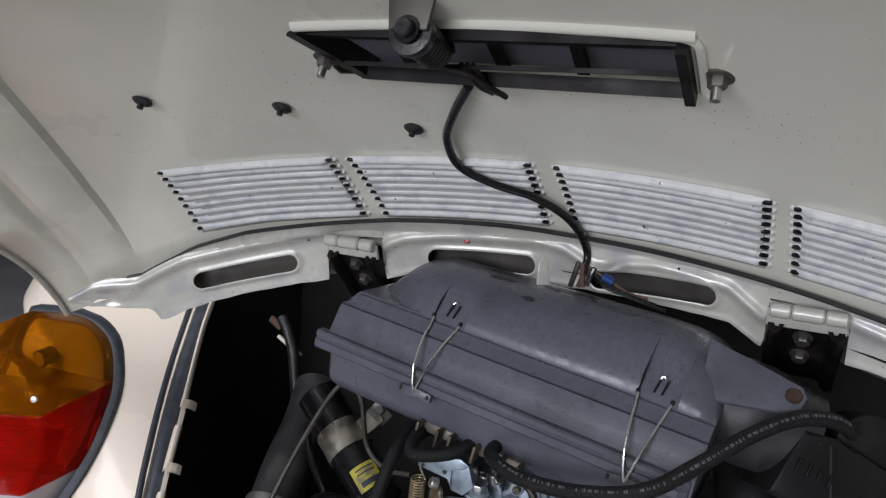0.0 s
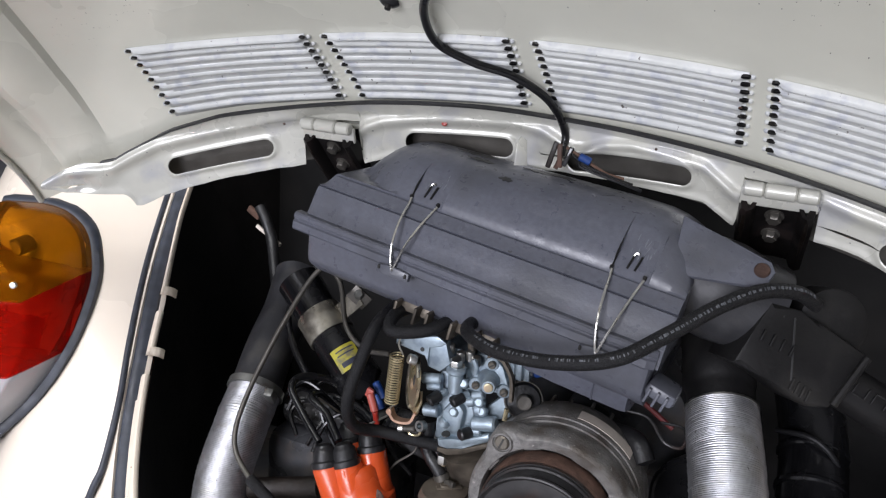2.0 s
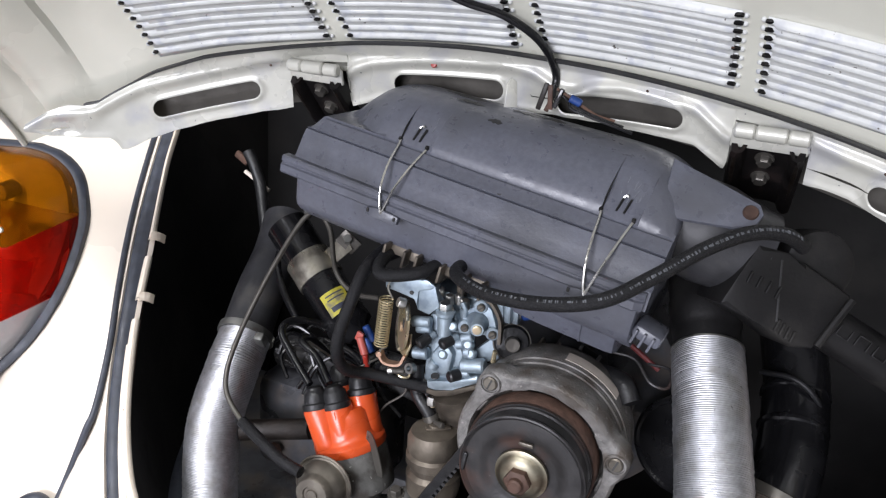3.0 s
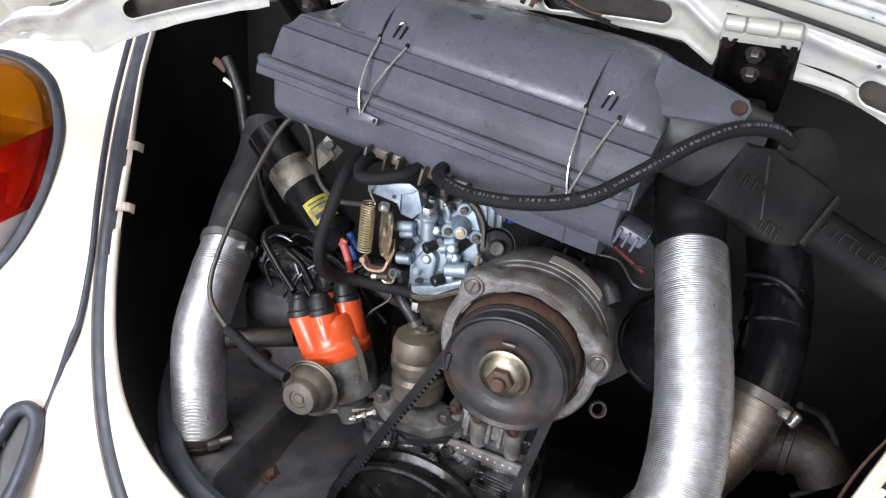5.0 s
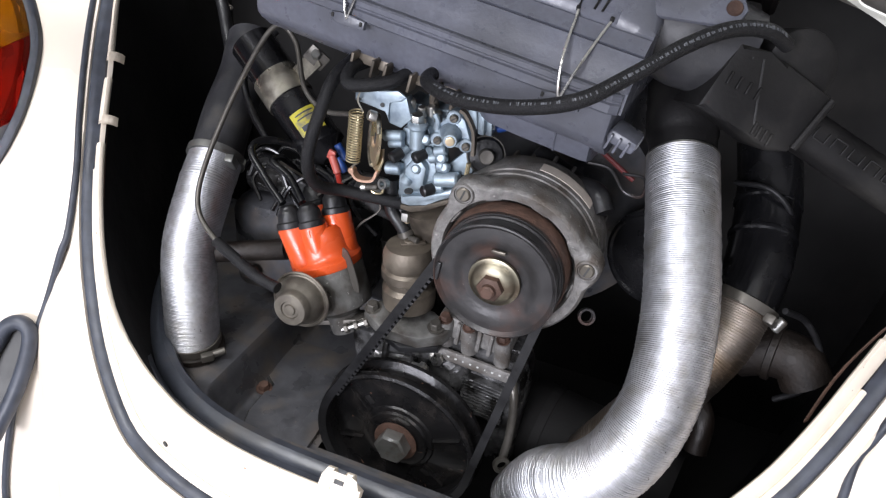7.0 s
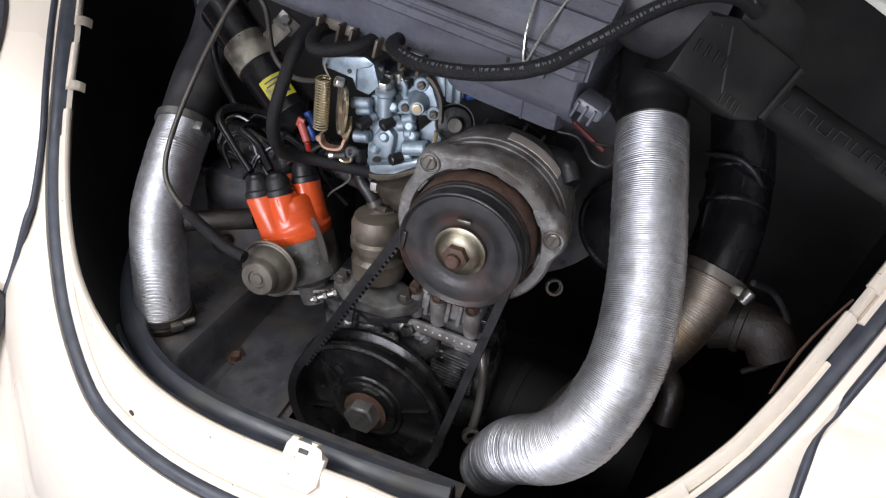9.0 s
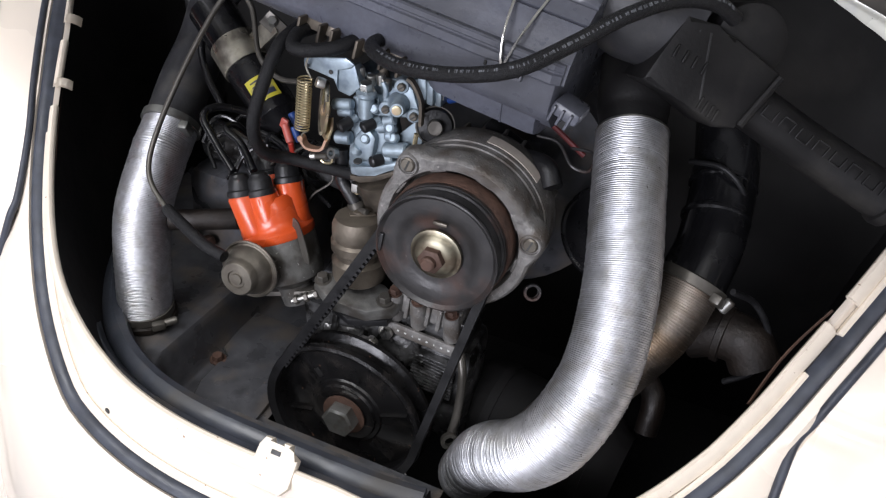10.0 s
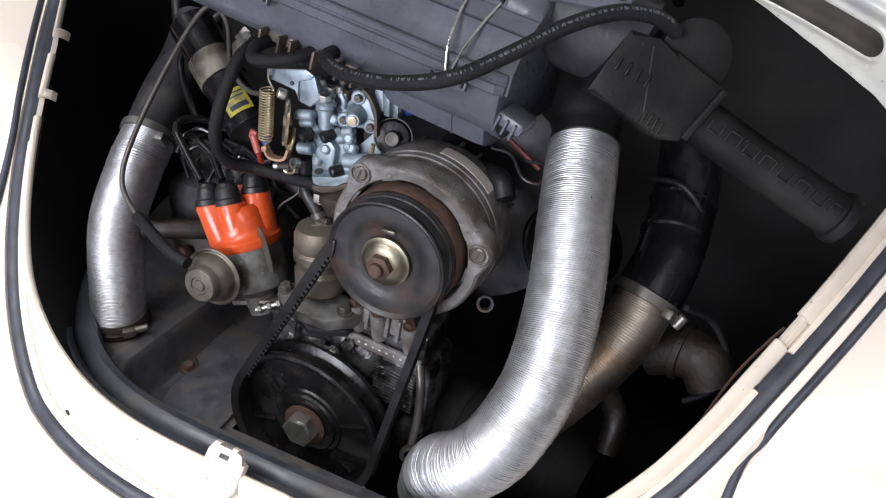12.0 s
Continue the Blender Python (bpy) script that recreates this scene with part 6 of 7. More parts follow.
part("condenser", block(d0 + dz * (hh * 0.74) + Vector((0.006, -0.0368, 0)), (0.009, 0.003, 0.006), (0, 8, 0), 0.002), DULLMETAL, distributor)
part("housing_screw", hexbolt(d0 + dz * (hh * 0.50) + Vector((0.007, -0.0365, 0)), (0, -1, 0), 0.004, 0.004), STEEL, distributor)
cm = frame_at(d1, dz, (0, 1, 0))


BOOTS = (((-0.1450, 0.0483, 0.5897), (-0.1530, 0.0545, 0.6088)), ((-0.1229, 0.0557, 0.5948), (-0.1318, 0.0611, 0.6138)), ((-0.1077, 0.0862, 0.6013), (-0.1127, 0.0905, 0.6141)), ((-0.1408, 0.0989, 0.5946), (-0.1453, 0.1014, 0.6041)))
cap = part("cap", lathe(d1, dz, [(0.0352, -0.004), (0.0366, -0.002), (0.0366, 0.0045), (0.0352, 0.0062), (0.0325, 0.0072), (0.0300, 0.0100), (0.0285, 0.0150), (0.0275, 0.0340), (0.0245, 0.0390), (0, 0.0400)], 56), ORANGE, distributor, "bright orange plastic cap", 35)
for lo_, hi_ in BOOTS:
    lo_, hi_ = Vector(lo_), Vector(hi_)
    rise = (lo_ - d1).dot(dz) + 0.0055
    out = lo_ - d1 - dz * (lo_ - d1).dot(dz)
    foot = d1 + out * 0.66
    tip = d1 + out * 0.86 + dz * rise
    bd_ = (tip - foot).normalized()
    part("tower", lathe(foot, bd_, [(0.0165, 0.003), (0.0172, 0.010), (0.0162, 0.014), (0.0148, (tip - foot).length - 0.003), (0.0132, (tip - foot).length), (0, (tip - foot).length)], 32), ORANGE, cap)
    part("tower_rib", sweep([foot + out.normalized() * 0.0148 + dz * 0.010, tip + out.normalized() * 0.0138 - dz * 0.004], circle(6, 0.0012)), ORANGE, cap)
    bd_ = (hi_ - lo_).normalized()
    part("boot", lathe(tip - bd_ * 0.004, bd_, [(0.0142, 0.0), (0.0146, 0.002), (0.0142, 0.0055), (0.0122, 0.0070), (0.0116, 0.0150), (0.0108, 0.0175), (0.0092, 0.0190), (0.0086, 0.0215), (0.0050, 0.0235), (0, 0.0235)], 28), RUBBER, cap, "black rubber boot")
sp = [cm @ Vector(p) for p in ((0.0315, -0.0135, 0.013), (0.0355, -0.0150, 0.010), (0.0375, -0.0160, -0.006), (0.0365, -0.0155, -0.022), (0.0345, -0.0145, -0.030))]
part("spring_clip", sweep(spline([tuple(p) for p in sp], 6), [(-0.0050, -0.0006), (0.0050, -0.0006), (0.0050, 0.0006), (-0.0050, 0.0006)], up=(0, 1, 0)), DULLMETAL, distributor)
va, vc = Vector((0.05, -0.99, 0.11)).normalized(), Vector((-0.1124, 0.0160, 0.5372))
can = part("vacuum_can", lathe(vc, va, [(0, -0.014), (0.012, -0.014), (0.020, -0.010), (0.0275, -0.002), (0.0300, 0.0), (0.0302, 0.0016), (0.0288, 0.0026), (0.0270, 0.0012), (0.0256, 0.0022), (0.0248, 0.0060), (0.0222, 0.0110), (0.0192, 0.0150), (0.0182, 0.0165), (0.0178, 0.0225), (0.0160, 0.0245), (0.0092, 0.0250), (0.0084, 0.0236), (0.0060, 0.0236), (0.0052, 0.0252), (0, 0.0256)], 56), CANMETAL, distributor, "round pressed-metal vacuum can")
part("can_arm", rod(vc - va * 0.010, d0 + dz * (hh * 0.5), 0.008, 14), DULLMETAL, distributor)
part("side_plate", block((0, 0, 0), (0.017, 0.003, 0.020), m=Matrix.Translation(d0 + dz * (hh * 0.60) + Vector((0.006, -0.0352, 0.002))) @ pose(0, 0, 0, 0, -14, 8), bevel=0.001), DISTCAST, distributor)

vac = thing("vacuum_pipe", [(-0.1269, -0.0056, 0.5595), (-0.1678, 0.0059, 0.5620), (-0.2182, 0.0262, 0.5697), (-0.2490, 0.0425, 0.5914), (-0.2560, 0.0711, 0.6291), (-0.2440, 0.1178, 0.6988), (-0.2250, 0.1570, 0.7530), (-0.2015, 0.1600, 0.7430), (-0.1743, 0.1317, 0.7067), (-0.1457, 0.1210, 0.6924), (-0.1106, 0.1103, 0.6991)][6], "thin grey metal vacuum pipe with a braided end", "pipe")
part("pipe", tube([(-0.1269, -0.0056, 0.5595), (-0.1678, 0.0059, 0.5620), (-0.2182, 0.0262, 0.5697), (-0.2490, 0.0425, 0.5914), (-0.2560, 0.0711, 0.6291), (-0.2440, 0.1178, 0.6988), (-0.2250, 0.1570, 0.7530), (-0.2015, 0.1600, 0.7430), (-0.1743, 0.1317, 0.7067), (-0.1457, 0.1210, 0.6924), (-0.1106, 0.1103, 0.6991)], 0.0028, 10), DULLMETAL, vac)
part("braided_sleeve", tube([(-0.1248, -0.0064, 0.5600), (-0.1506, -0.0017, 0.5620), (-0.1882, 0.0131, 0.5659), (-0.2150, 0.0250, 0.5680)], 0.0058, 12), HOSE, vac, "black braided sleeve")
for nm in ([(-0.1557, 0.0555, 0.6139), (-0.1853, 0.0697, 0.6313), (-0.2074, 0.0820, 0.6491), (-0.2048, 0.1073, 0.6511), (-0.1749, 0.1379, 0.6352), (-0.1455, 0.1472, 0.6115)], [(-0.1407, 0.0680, 0.6134), (-0.1660, 0.0848, 0.6282), (-0.1890, 0.0915, 0.6365), (-0.1890, 0.1105, 0.6320), (-0.1727, 0.1330, 0.5988)], [(-0.2211, 0.1301, 0.6399), (-0.2489, 0.1449, 0.6612), (-0.2701, 0.1645, 0.6834), (-0.2798, 0.1913, 0.7011)], [(-0.1205, 0.1128, 0.6148), (-0.1494, 0.1230, 0.6223), (-0.1817, 0.1269, 0.6252)]):
    lead = thing("ignition_lead", nm[0], "black rubber ignition lead", "cable", "ignition leads")
    part("sheath", tube(nm, 0.0040, 12), WIRE, lead)

# thin loose wires behind the distributor
rng = random.Random(5)
for k in range(7):
    base = Vector((-0.165 + 0.014 * k, 0.095 + 0.01 * (k % 3), 0.60))
    wire = thing("thin_wire", base, "thin dark loose wire behind the distributor", "wire", "loose wires")
    pts = [base + Vector((rng.uniform(-0.02, 0.02), rng.uniform(-0.01, 0.015), 0.022 * j - 0.03)) for j in range(4)]
    part("sheath", tube([tuple(p) for p in pts], 0.0012 + 0.0006 * (k % 3), 6, 6), (DULLMETAL, WIRE, WIRE)[k % 3], wire)
for nm in ([(-0.2173, 0.0909, 0.6143), (-0.2141, 0.1044, 0.6333), (-0.2018, 0.1193, 0.6217), (-0.1836, 0.1136, 0.5928), (-0.1651, 0.1102, 0.5702)], [(-0.2126, 0.1006, 0.5812), (-0.2292, 0.1139, 0.5985), (-0.2157, 0.1292, 0.6086), (-0.1902, 0.1336, 0.5889), (-0.1683, 0.1350, 0.5700)], [(-0.1839, 0.0885, 0.5756), (-0.1807, 0.1069, 0.6007), (-0.1589, 0.1168, 0.6169), (-0.1332, 0.1245, 0.6055), (-0.1072, 0.1225, 0.5806)], [(-0.2513, 0.1272, 0.6011), (-0.2351, 0.1486, 0.6187), (-0.1991, 0.1487, 0.6011), (-0.1757, 0.1306, 0.5701)], [(-0.2231, 0.1260, 0.5892), (-0.2195, 0.1588, 0.6185), (-0.1935, 0.1578, 0.6113), (-0.1963, 0.1319, 0.5923), (-0.2048, 0.1097, 0.5663)]):
    wire = thing("thin_wire", nm[0], "thin dark loose wire behind the distributor", "wire", "loose wires")
    part("sheath", tube(nm, 0.0024, 8), WIRE, wire)
grey_pipe = thing("warm_air_pipe", [(-0.2457, 0.0618, 0.5260), (-0.2203, 0.0733, 0.5290), (-0.1696, 0.0825, 0.5415)][0], "dull brown-grey pipe behind the distributor", "pipe")
part("pipe", tube([(-0.2457, 0.0618, 0.5260), (-0.2203, 0.0733, 0.5290), (-0.1696, 0.0825, 0.5415)], 0.0115, 16), SHADEDRUST, grey_pipe)
head = thing("cylinder_cover", (-0.22, 0.12, 0.50), "dirty grey cylinder cover behind the distributor", "engine cover")
part("cover", block((-0.19, 0.165, 0.50), (0.16, 0.09, 0.12), (0, 0, 0), 0.015), TIN, head)
part("bolt", hexbolt((-0.235, 0.112, 0.475), (0, -1, 0.3), 0.008, 0.010), RUST, head)
intake_pipe = thing("intake_manifold", (-0.02, 0.12, 0.56), "grey cast intake manifold", "manifold")
part("cross_pipe", tube([(-0.25, 0.15, 0.585), (-0.12, 0.145, 0.600), (-0.03, 0.12, 0.605), (0.05, 0.12, 0.60)], 0.020, 18), CASE, intake_pipe)
part("riser", tube([(-0.005, 0.10, 0.58), (-0.008, 0.090, 0.615), (-0.012, 0.082, 0.640)], 0.022, 20), PUMP, intake_pipe)

# ---- ignition coil ----
coil = thing("ignition_coil", [(-0.2743, 0.1895, 0.7203), (-0.1591, 0.1444, 0.6372)][1], "black ignition coil with bare metal band and yellow label", "coil")
k0, k1 = [Vector(p) for p in [(-0.2743, 0.1895, 0.7203), (-0.1591, 0.1444, 0.6372)]]
kd = (k1 - k0).normalized()
kl = (k1 - k0).length
part("can", lathe(k0, kd, [(0, -0.004), (0.018, -0.003), (0.0250, 0.001), (0.0250, kl - 0.010), (0.0258, kl - 0.008), (0.0258, kl - 0.002), (0.018, kl + 0.004), (0.010, kl + 0.014), (0, kl + 0.014)], 40), WIRE, coil)
part("band", lathe(k0 + kd * 0.050, kd, [(0.0251, 0), (0.0266, 0), (0.0266, 0.032), (0.0251, 0.032), (0.0251, 0)], 40), BANDMETAL, coil, "dull metal clamp band")
kx = (Vector((0.30, -0.49, 0.97)) - k1)
kx = (kx - kd * kx.dot(kd)).normalized()
ky = kd.cross(kx)
lab = [[k0 + kd * s + (kx * math.cos(a) + ky * math.sin(a)) * r for r, s in ((0.0252, kl - 0.042), (0.0252, kl - 0.014), (0.0256, kl - 0.014), (0.0256, kl - 0.042))] for a in [-0.60 + 1.15 * q / 12 for q in range(13)]]
part("label", loft(lab), YELLOW, coil, "scratched yellow label")
for s in (-0.038, -0.033, -0.024):
    bar = [[k0 + kd * q + (kx * math.cos(a) + ky * math.sin(a)) * r for r, q in ((0.0257, kl + s), (0.0257, kl + s + (0.006 if s > -0.03 else 0.0016)), (0.0259, kl + s + (0.006 if s > -0.03 else 0.0016)), (0.0259, kl + s))] for a in [-0.45 + 0.8 * q / 6 for q in range(7)]]
    part("print_bar", loft(bar), INK, coil)
band_c = k0 + kd * 0.066
strap_end = Vector((-0.1831, 0.1721, 0.7255))
part("strap", sweep([band_c + (strap_end - band_c).normalized() * 0.024, band_c.lerp(strap_end, 0.75), strap_end], [(-0.0008, -0.010), (0.0008, -0.010), (0.0008, 0.010), (-0.0008, 0.010)], up=tuple(kd)), BANDMETAL, coil, "dull strap of the clamp band")
part("bracket", block(Vector([(-0.1831, 0.1721, 0.7255)][0]), (0.024, 0.004, 0.018), (0, 40, 20), 0.001), DULLMETAL, coil)
part("bracket_bolt", hexbolt(Vector([(-0.1831, 0.1721, 0.7255)][0]) + kx * 0.003, kx, 0.0055, 0.006), STEELGREY, coil)

# ---- carburettor ----
carb = thing("carburettor", (-0.012, 0.08, 0.635), "bright zinc carburettor with gold linkage", "carburettor")


def plate_from(pts, thick, y_axis=(0, 1, 0), bevel=0.0008):
    bm = bmesh.new()
    lo = [bm.verts.new(Vector(p)) for p in pts]
    hi = [bm.verts.new(Vector(p) + Vector(y_axis) * thick) for p in pts]
    n = len(pts)
    for i in range(n):
        bm.faces.new((lo[i], lo[(i + 1) % n], hi[(i + 1) % n], hi[i]))
    bm.faces.new(lo[::-1])
    bm.faces.new(hi)
    bmesh.ops.bevel(bm, geom=list(bm.edges), offset=bevel, segments=2, affect="EDGES", profile=0.5)
    return bm


def face_screw(p, r, mat, parent, d=(0.1, -0.93, 0.35)):
    part("screw", lathe(p, d, [(0, -0.002), (r, -0.002), (r, 0.0016), (r * 0.75, 0.0026), (0, 0.0026)], 16), mat, parent)
    dv = Vector(d).normalized()
    part("screw_slot", block((0, 0, 0), (r * 1.5, r * 0.3, 0.0008), m=frame_at(Vector(p) + dv * 0.0026, dv) @ pose(0, 0, 0, 0, 0, 35), bevel=0), GREASE, parent)


bracket = part("spring_bracket", plate_from([(-0.0832, 0.0660, 0.7424), (-0.0424, 0.0660, 0.7510), (-0.0337, 0.0660, 0.7466), (-0.0381, 0.0660, 0.7420), (-0.0503, 0.0660, 0.7393), (-0.0493, 0.0660, 0.7200), (-0.0527, 0.0660, 0.7305), (-0.0830, 0.0660, 0.7341)], 0.003), ZINC, carb, "bright folded zinc bracket")
part("bracket_flap", plate_from([(-0.0512, 0.0680, 0.7385), (-0.0345, 0.0680, 0.7457), (-0.0286, 0.0680, 0.7269), (-0.0385, 0.0680, 0.7167), (-0.0502, 0.0680, 0.7191)], 0.012), ZINC, bracket)
for q in [(-0.0795, 0.0655, 0.7359), (-0.0560, 0.0655, 0.7355)]:
    part("bracket_hole", rod(q, (q[0], q[1] - 0.0006, q[2]), 0.0021, 12), GREASE, bracket)
s0, s1 = [Vector(p) for p in [(-0.0784, 0.0600, 0.7278), (-0.0814, 0.0600, 0.6767)]]
coilpts = [s0.lerp(s1, 0.02 + 0.96 * k / 260) + Vector((0.0064 * math.cos(k * 0.46), 0.0064 * math.sin(k * 0.46), 0)) for k in range(261)]
spring = part("return_spring", sweep(coilpts, circle(6, 0.00072)), BRASS, carb, "gold coil return spring")
part("spring_hook", tube([tuple(s0 + Vector((0.003, 0, 0.018))), tuple(s0 + Vector((0.001, 0, 0.009))), tuple(s0 + Vector((0.006, 0, 0)))], 0.0008, 6), BANDMETAL, spring)
part("spring_hook", tube([tuple(s1 + Vector((0.006, 0, 0))), tuple(s1 + Vector((0.0, 0, -0.005))), tuple(s1 + Vector((0.001, 0, -0.012)))], 0.0008, 6), BANDMETAL, spring)
cd = Vector([(-0.0636, 0.0720, 0.6981)][0])
dn = Vector((-0.82, -0.55, 0.10)).normalized()
dm = frame_at(cd, dn)
disc = part("throttle_disc", slab([(0.0245 * math.cos(a) * (1 if math.sin(a) < 0.75 else 0.9), 0.0245 * math.sin(a)) for a in [2 * math.pi * k / 40 for k in range(40)]], 0.0024, dm, 0.0006), BRASS, carb, "gold passivated throttle quadrant")
part("disc_rim", sweep([dm @ Vector((0.0235 * math.cos(a), 0.0235 * math.sin(a), 0.0024)) for a in [0.6 + 4.4 * k / 30 for k in range(31)]], circle(8, 0.0020)), BANDMETAL, disc)
part("disc_hub", rod(dm @ Vector((0, -0.002, -0.004)), dm @ Vector((0, -0.002, 0.005)), 0.0055, 16), BRASS, disc)
part("disc_window", block((0, 0, 0), (0.007, 0.009, 0.0006), m=dm @ pose(0.006, 0.004, 0.0026), bevel=0), GREASE, disc)
part("stop_plate", slab([(-0.008, -0.010), (0.006, -0.012), (0.009, 0.002), (0.004, 0.012), (-0.006, 0.006)], 0.002, frame_at(Vector([(-0.0583, 0.0680, 0.6812)][0]), (-0.6, -0.75, 0.25)), 0.0006), BRASS, carb)
adj = [(-0.0627, 0.0600, 0.7257)][0]
part("adjuster_head", lathe(adj, (-0.7, -0.6, 0.35), [(0, -0.003), (0.0048, -0.003), (0.0048, 0.003), (0.004, 0.004), (0, 0.004)], 18), STEEL, carb)
lv = [Vector(p) for p in [(-0.0827, 0.0620, 0.6670), (-0.0759, 0.0620, 0.6600), (-0.0613, 0.0620, 0.6623), (-0.0557, 0.0620, 0.6733), (-0.0711, 0.0620, 0.6519), (-0.0553, 0.0620, 0.6561), (-0.0499, 0.0620, 0.6606), (-0.0503, 0.0620, 0.6574), (-0.0515, 0.0620, 0.6509), (-0.0581, 0.0620, 0.6487), (-0.0622, 0.0620, 0.6505), (-0.0610, 0.0620, 0.6542)]]
part("lever", sweep(spline([tuple(p) for p in lv[:4]], 6), [(-0.0012, -0.0042), (0.0012, -0.0042), (0.0012, 0.0042), (-0.0012, 0.0042)], up=(0, 1, 0)), COPPER, carb, "copper-coloured lever")
part("lever_joint", rod(lv[0] + Vector((0, -0.004, 0)), lv[0] + Vector((0, 0.004, 0)), 0.0032, 14), COPPER, carb)
part("cable_stop", rod(lv[4], lv[5], 0.0032, 12), DULLMETAL, carb)
part("cable_end", rod(lv[4] + Vector((-0.002, -0.001, 0)), lv[4].lerp(lv[5], 0.25), 0.0036, 14), STEEL, carb)
part("cable_ring", lathe(lv[6], (-0.3, -0.9, 0.25), [(0.0028, -0.003), (0.0052, -0.003), (0.0052, 0.003), (0.0028, 0.003), (0.0028, -0.003)], 20), STEEL, carb)
part("cable_hook", tube([tuple(p) for p in lv[7:]], 0.0013, 8), BRASS, carb)

# castings
body = part("main_body", plate_from([(-0.0418, 0.0780, 0.7127), (-0.0163, 0.0780, 0.7195), (-0.0080, 0.0780, 0.6995), (-0.0051, 0.0780, 0.6643), (0.0040, 0.0780, 0.6616), (0.0046, 0.0780, 0.6546), (-0.0405, 0.0780, 0.6380), (-0.0437, 0.0780, 0.6478), (-0.0384, 0.0780, 0.6555)], 0.034, bevel=0.003), ZINC, carb, "cast carburettor body")
part("teardrop", plate_from([(-0.0260, 0.0700, 0.6885), (-0.0172, 0.0700, 0.6877), (-0.0120, 0.0700, 0.6821), (-0.0143, 0.0700, 0.6614), (-0.0218, 0.0700, 0.6553), (-0.0329, 0.0700, 0.6564), (-0.0341, 0.0700, 0.6765)], 0.012, bevel=0.003), ZINC, body)
part("upper_body", plate_from([(-0.0421, 0.0860, 0.7383), (-0.0311, 0.0860, 0.7322), (-0.0084, 0.0860, 0.7344), (0.0170, 0.0860, 0.7410), (0.0225, 0.0860, 0.7057), (-0.0109, 0.0860, 0.6956), (-0.0219, 0.0860, 0.7124), (-0.0355, 0.0860, 0.7112)], 0.030, bevel=0.003), ZINC, body)
kp = [Vector(p) for p in [(-0.0231, 0.0700, 0.7246), (-0.0219, 0.0700, 0.6992)]]
part("bolt_post", rod(kp[1], kp[0], 0.0072, 18), ZINC, body)
part("bolt_collar", rod(kp[0].lerp(kp[1], 0.25), kp[0] + Vector((0, 0, 0.001)), 0.0092, 20), ZINC, body)
part("hex_bolt", hexbolt(kp[0], (0, -0.25, 1), 0.0060, 0.0075, washer=0.0075), STEEL, carb)
fl = [Vector(p) for p in [(-0.0348, 0.0660, 0.6515), (-0.0228, 0.0660, 0.6511), (-0.0093, 0.0660, 0.6564), (0.0147, 0.0660, 0.6700), (0.0173, 0.0660, 0.6627), (-0.0086, 0.0660, 0.6477), (-0.0242, 0.0660, 0.6419), (-0.0338, 0.0660, 0.6424)]]
part("flange", plate_from(fl, 0.040, (0.18, 0.98, 0.0), 0.002), ZINC, carb, "thick mounting flange")
part("spacer", plate_from([(-0.0338, 0.0660, 0.6420), (-0.0241, 0.0660, 0.6415), (-0.0086, 0.0660, 0.6473), (0.0173, 0.0660, 0.6623), (0.0174, 0.0660, 0.6572), (-0.0072, 0.0660, 0.6421), (-0.0238, 0.0660, 0.6357), (-0.0343, 0.0660, 0.6370)], 0.040, (0.18, 0.98, 0.0), 0.001), PUMP, carb, "brown insulating spacer")
part("flange_hole", rod(Vector([(-0.0253, 0.0640, 0.6581)][0]), Vector([(-0.0253, 0.0640, 0.6581)][0]) + Vector((0, -0.0005, 0.0015)), 0.0042, 16), GREASE, carb)
sb = [Vector(p) for p in [(-0.0292, 0.0720, 0.6317), (-0.0279, 0.0720, 0.6204)]]
part("stud_nut", hexbolt(sb[0], (0.02, -0.1, -1), 0.0058, 0.009), STEEL, carb)
part("stud_tip", rod(sb[0], sb[1], 0.0030, 12), BRASS, carb)
ends = [(-0.0369, 0.0720, 0.6753), (-0.0528, 0.0720, 0.6729), (-0.0369, 0.0720, 0.7080), (-0.0563, 0.0720, 0.7042), (-0.0364, 0.0720, 0.7004), (-0.0510, 0.0720, 0.6976), (-0.0056, 0.0720, 0.7001), (0.0050, 0.0720, 0.7050), (-0.0026, 0.0720, 0.6876), (0.0053, 0.0720, 0.6884), (-0.0034, 0.0720, 0.6731), (0.0195, 0.0720, 0.6785), (-0.0104, 0.0720, 0.6632), (0.0064, 0.0720, 0.6680), (-0.0286, 0.0720, 0.6690), (-0.0325, 0.0720, 0.6626), (-0.0107, 0.0720, 0.6924), (-0.0023, 0.0720, 0.6955)]
for k, r in enumerate((0.0062, 0.0052, 0.0040, 0.0050, 0.0060, 0.0072, 0.0054, 0.0060, 0.0050)):
    a, b = Vector(ends[2 * k]), Vector(ends[2 * k + 1])
    bossp = part("boss", rod(a, b, r, 18), ZINC, carb)
    if k in (4, 7):
        part("bore", rod(b, b + (b - a).normalized() * 0.0006, r * 0.5, 14), GREASE, bossp)
for p, q in zip([(-0.0367, 0.0700, 0.6933), (-0.0141, 0.0700, 0.6977), (-0.0034, 0.0700, 0.6647)], [(-0.0435, 0.0600, 0.6882), (-0.0210, 0.0600, 0.6938), (-0.0108, 0.0600, 0.6637)]):
    part("vacuum_port", rod(Vector(p) + (Vector(p) - Vector(q)) * 0.5, p, 0.0040, 12), ZINC, carb)
    part("rubber_plug", rod(p, q, 0.0055, 16), RUBBER, carb, "black rubber blanking plug")
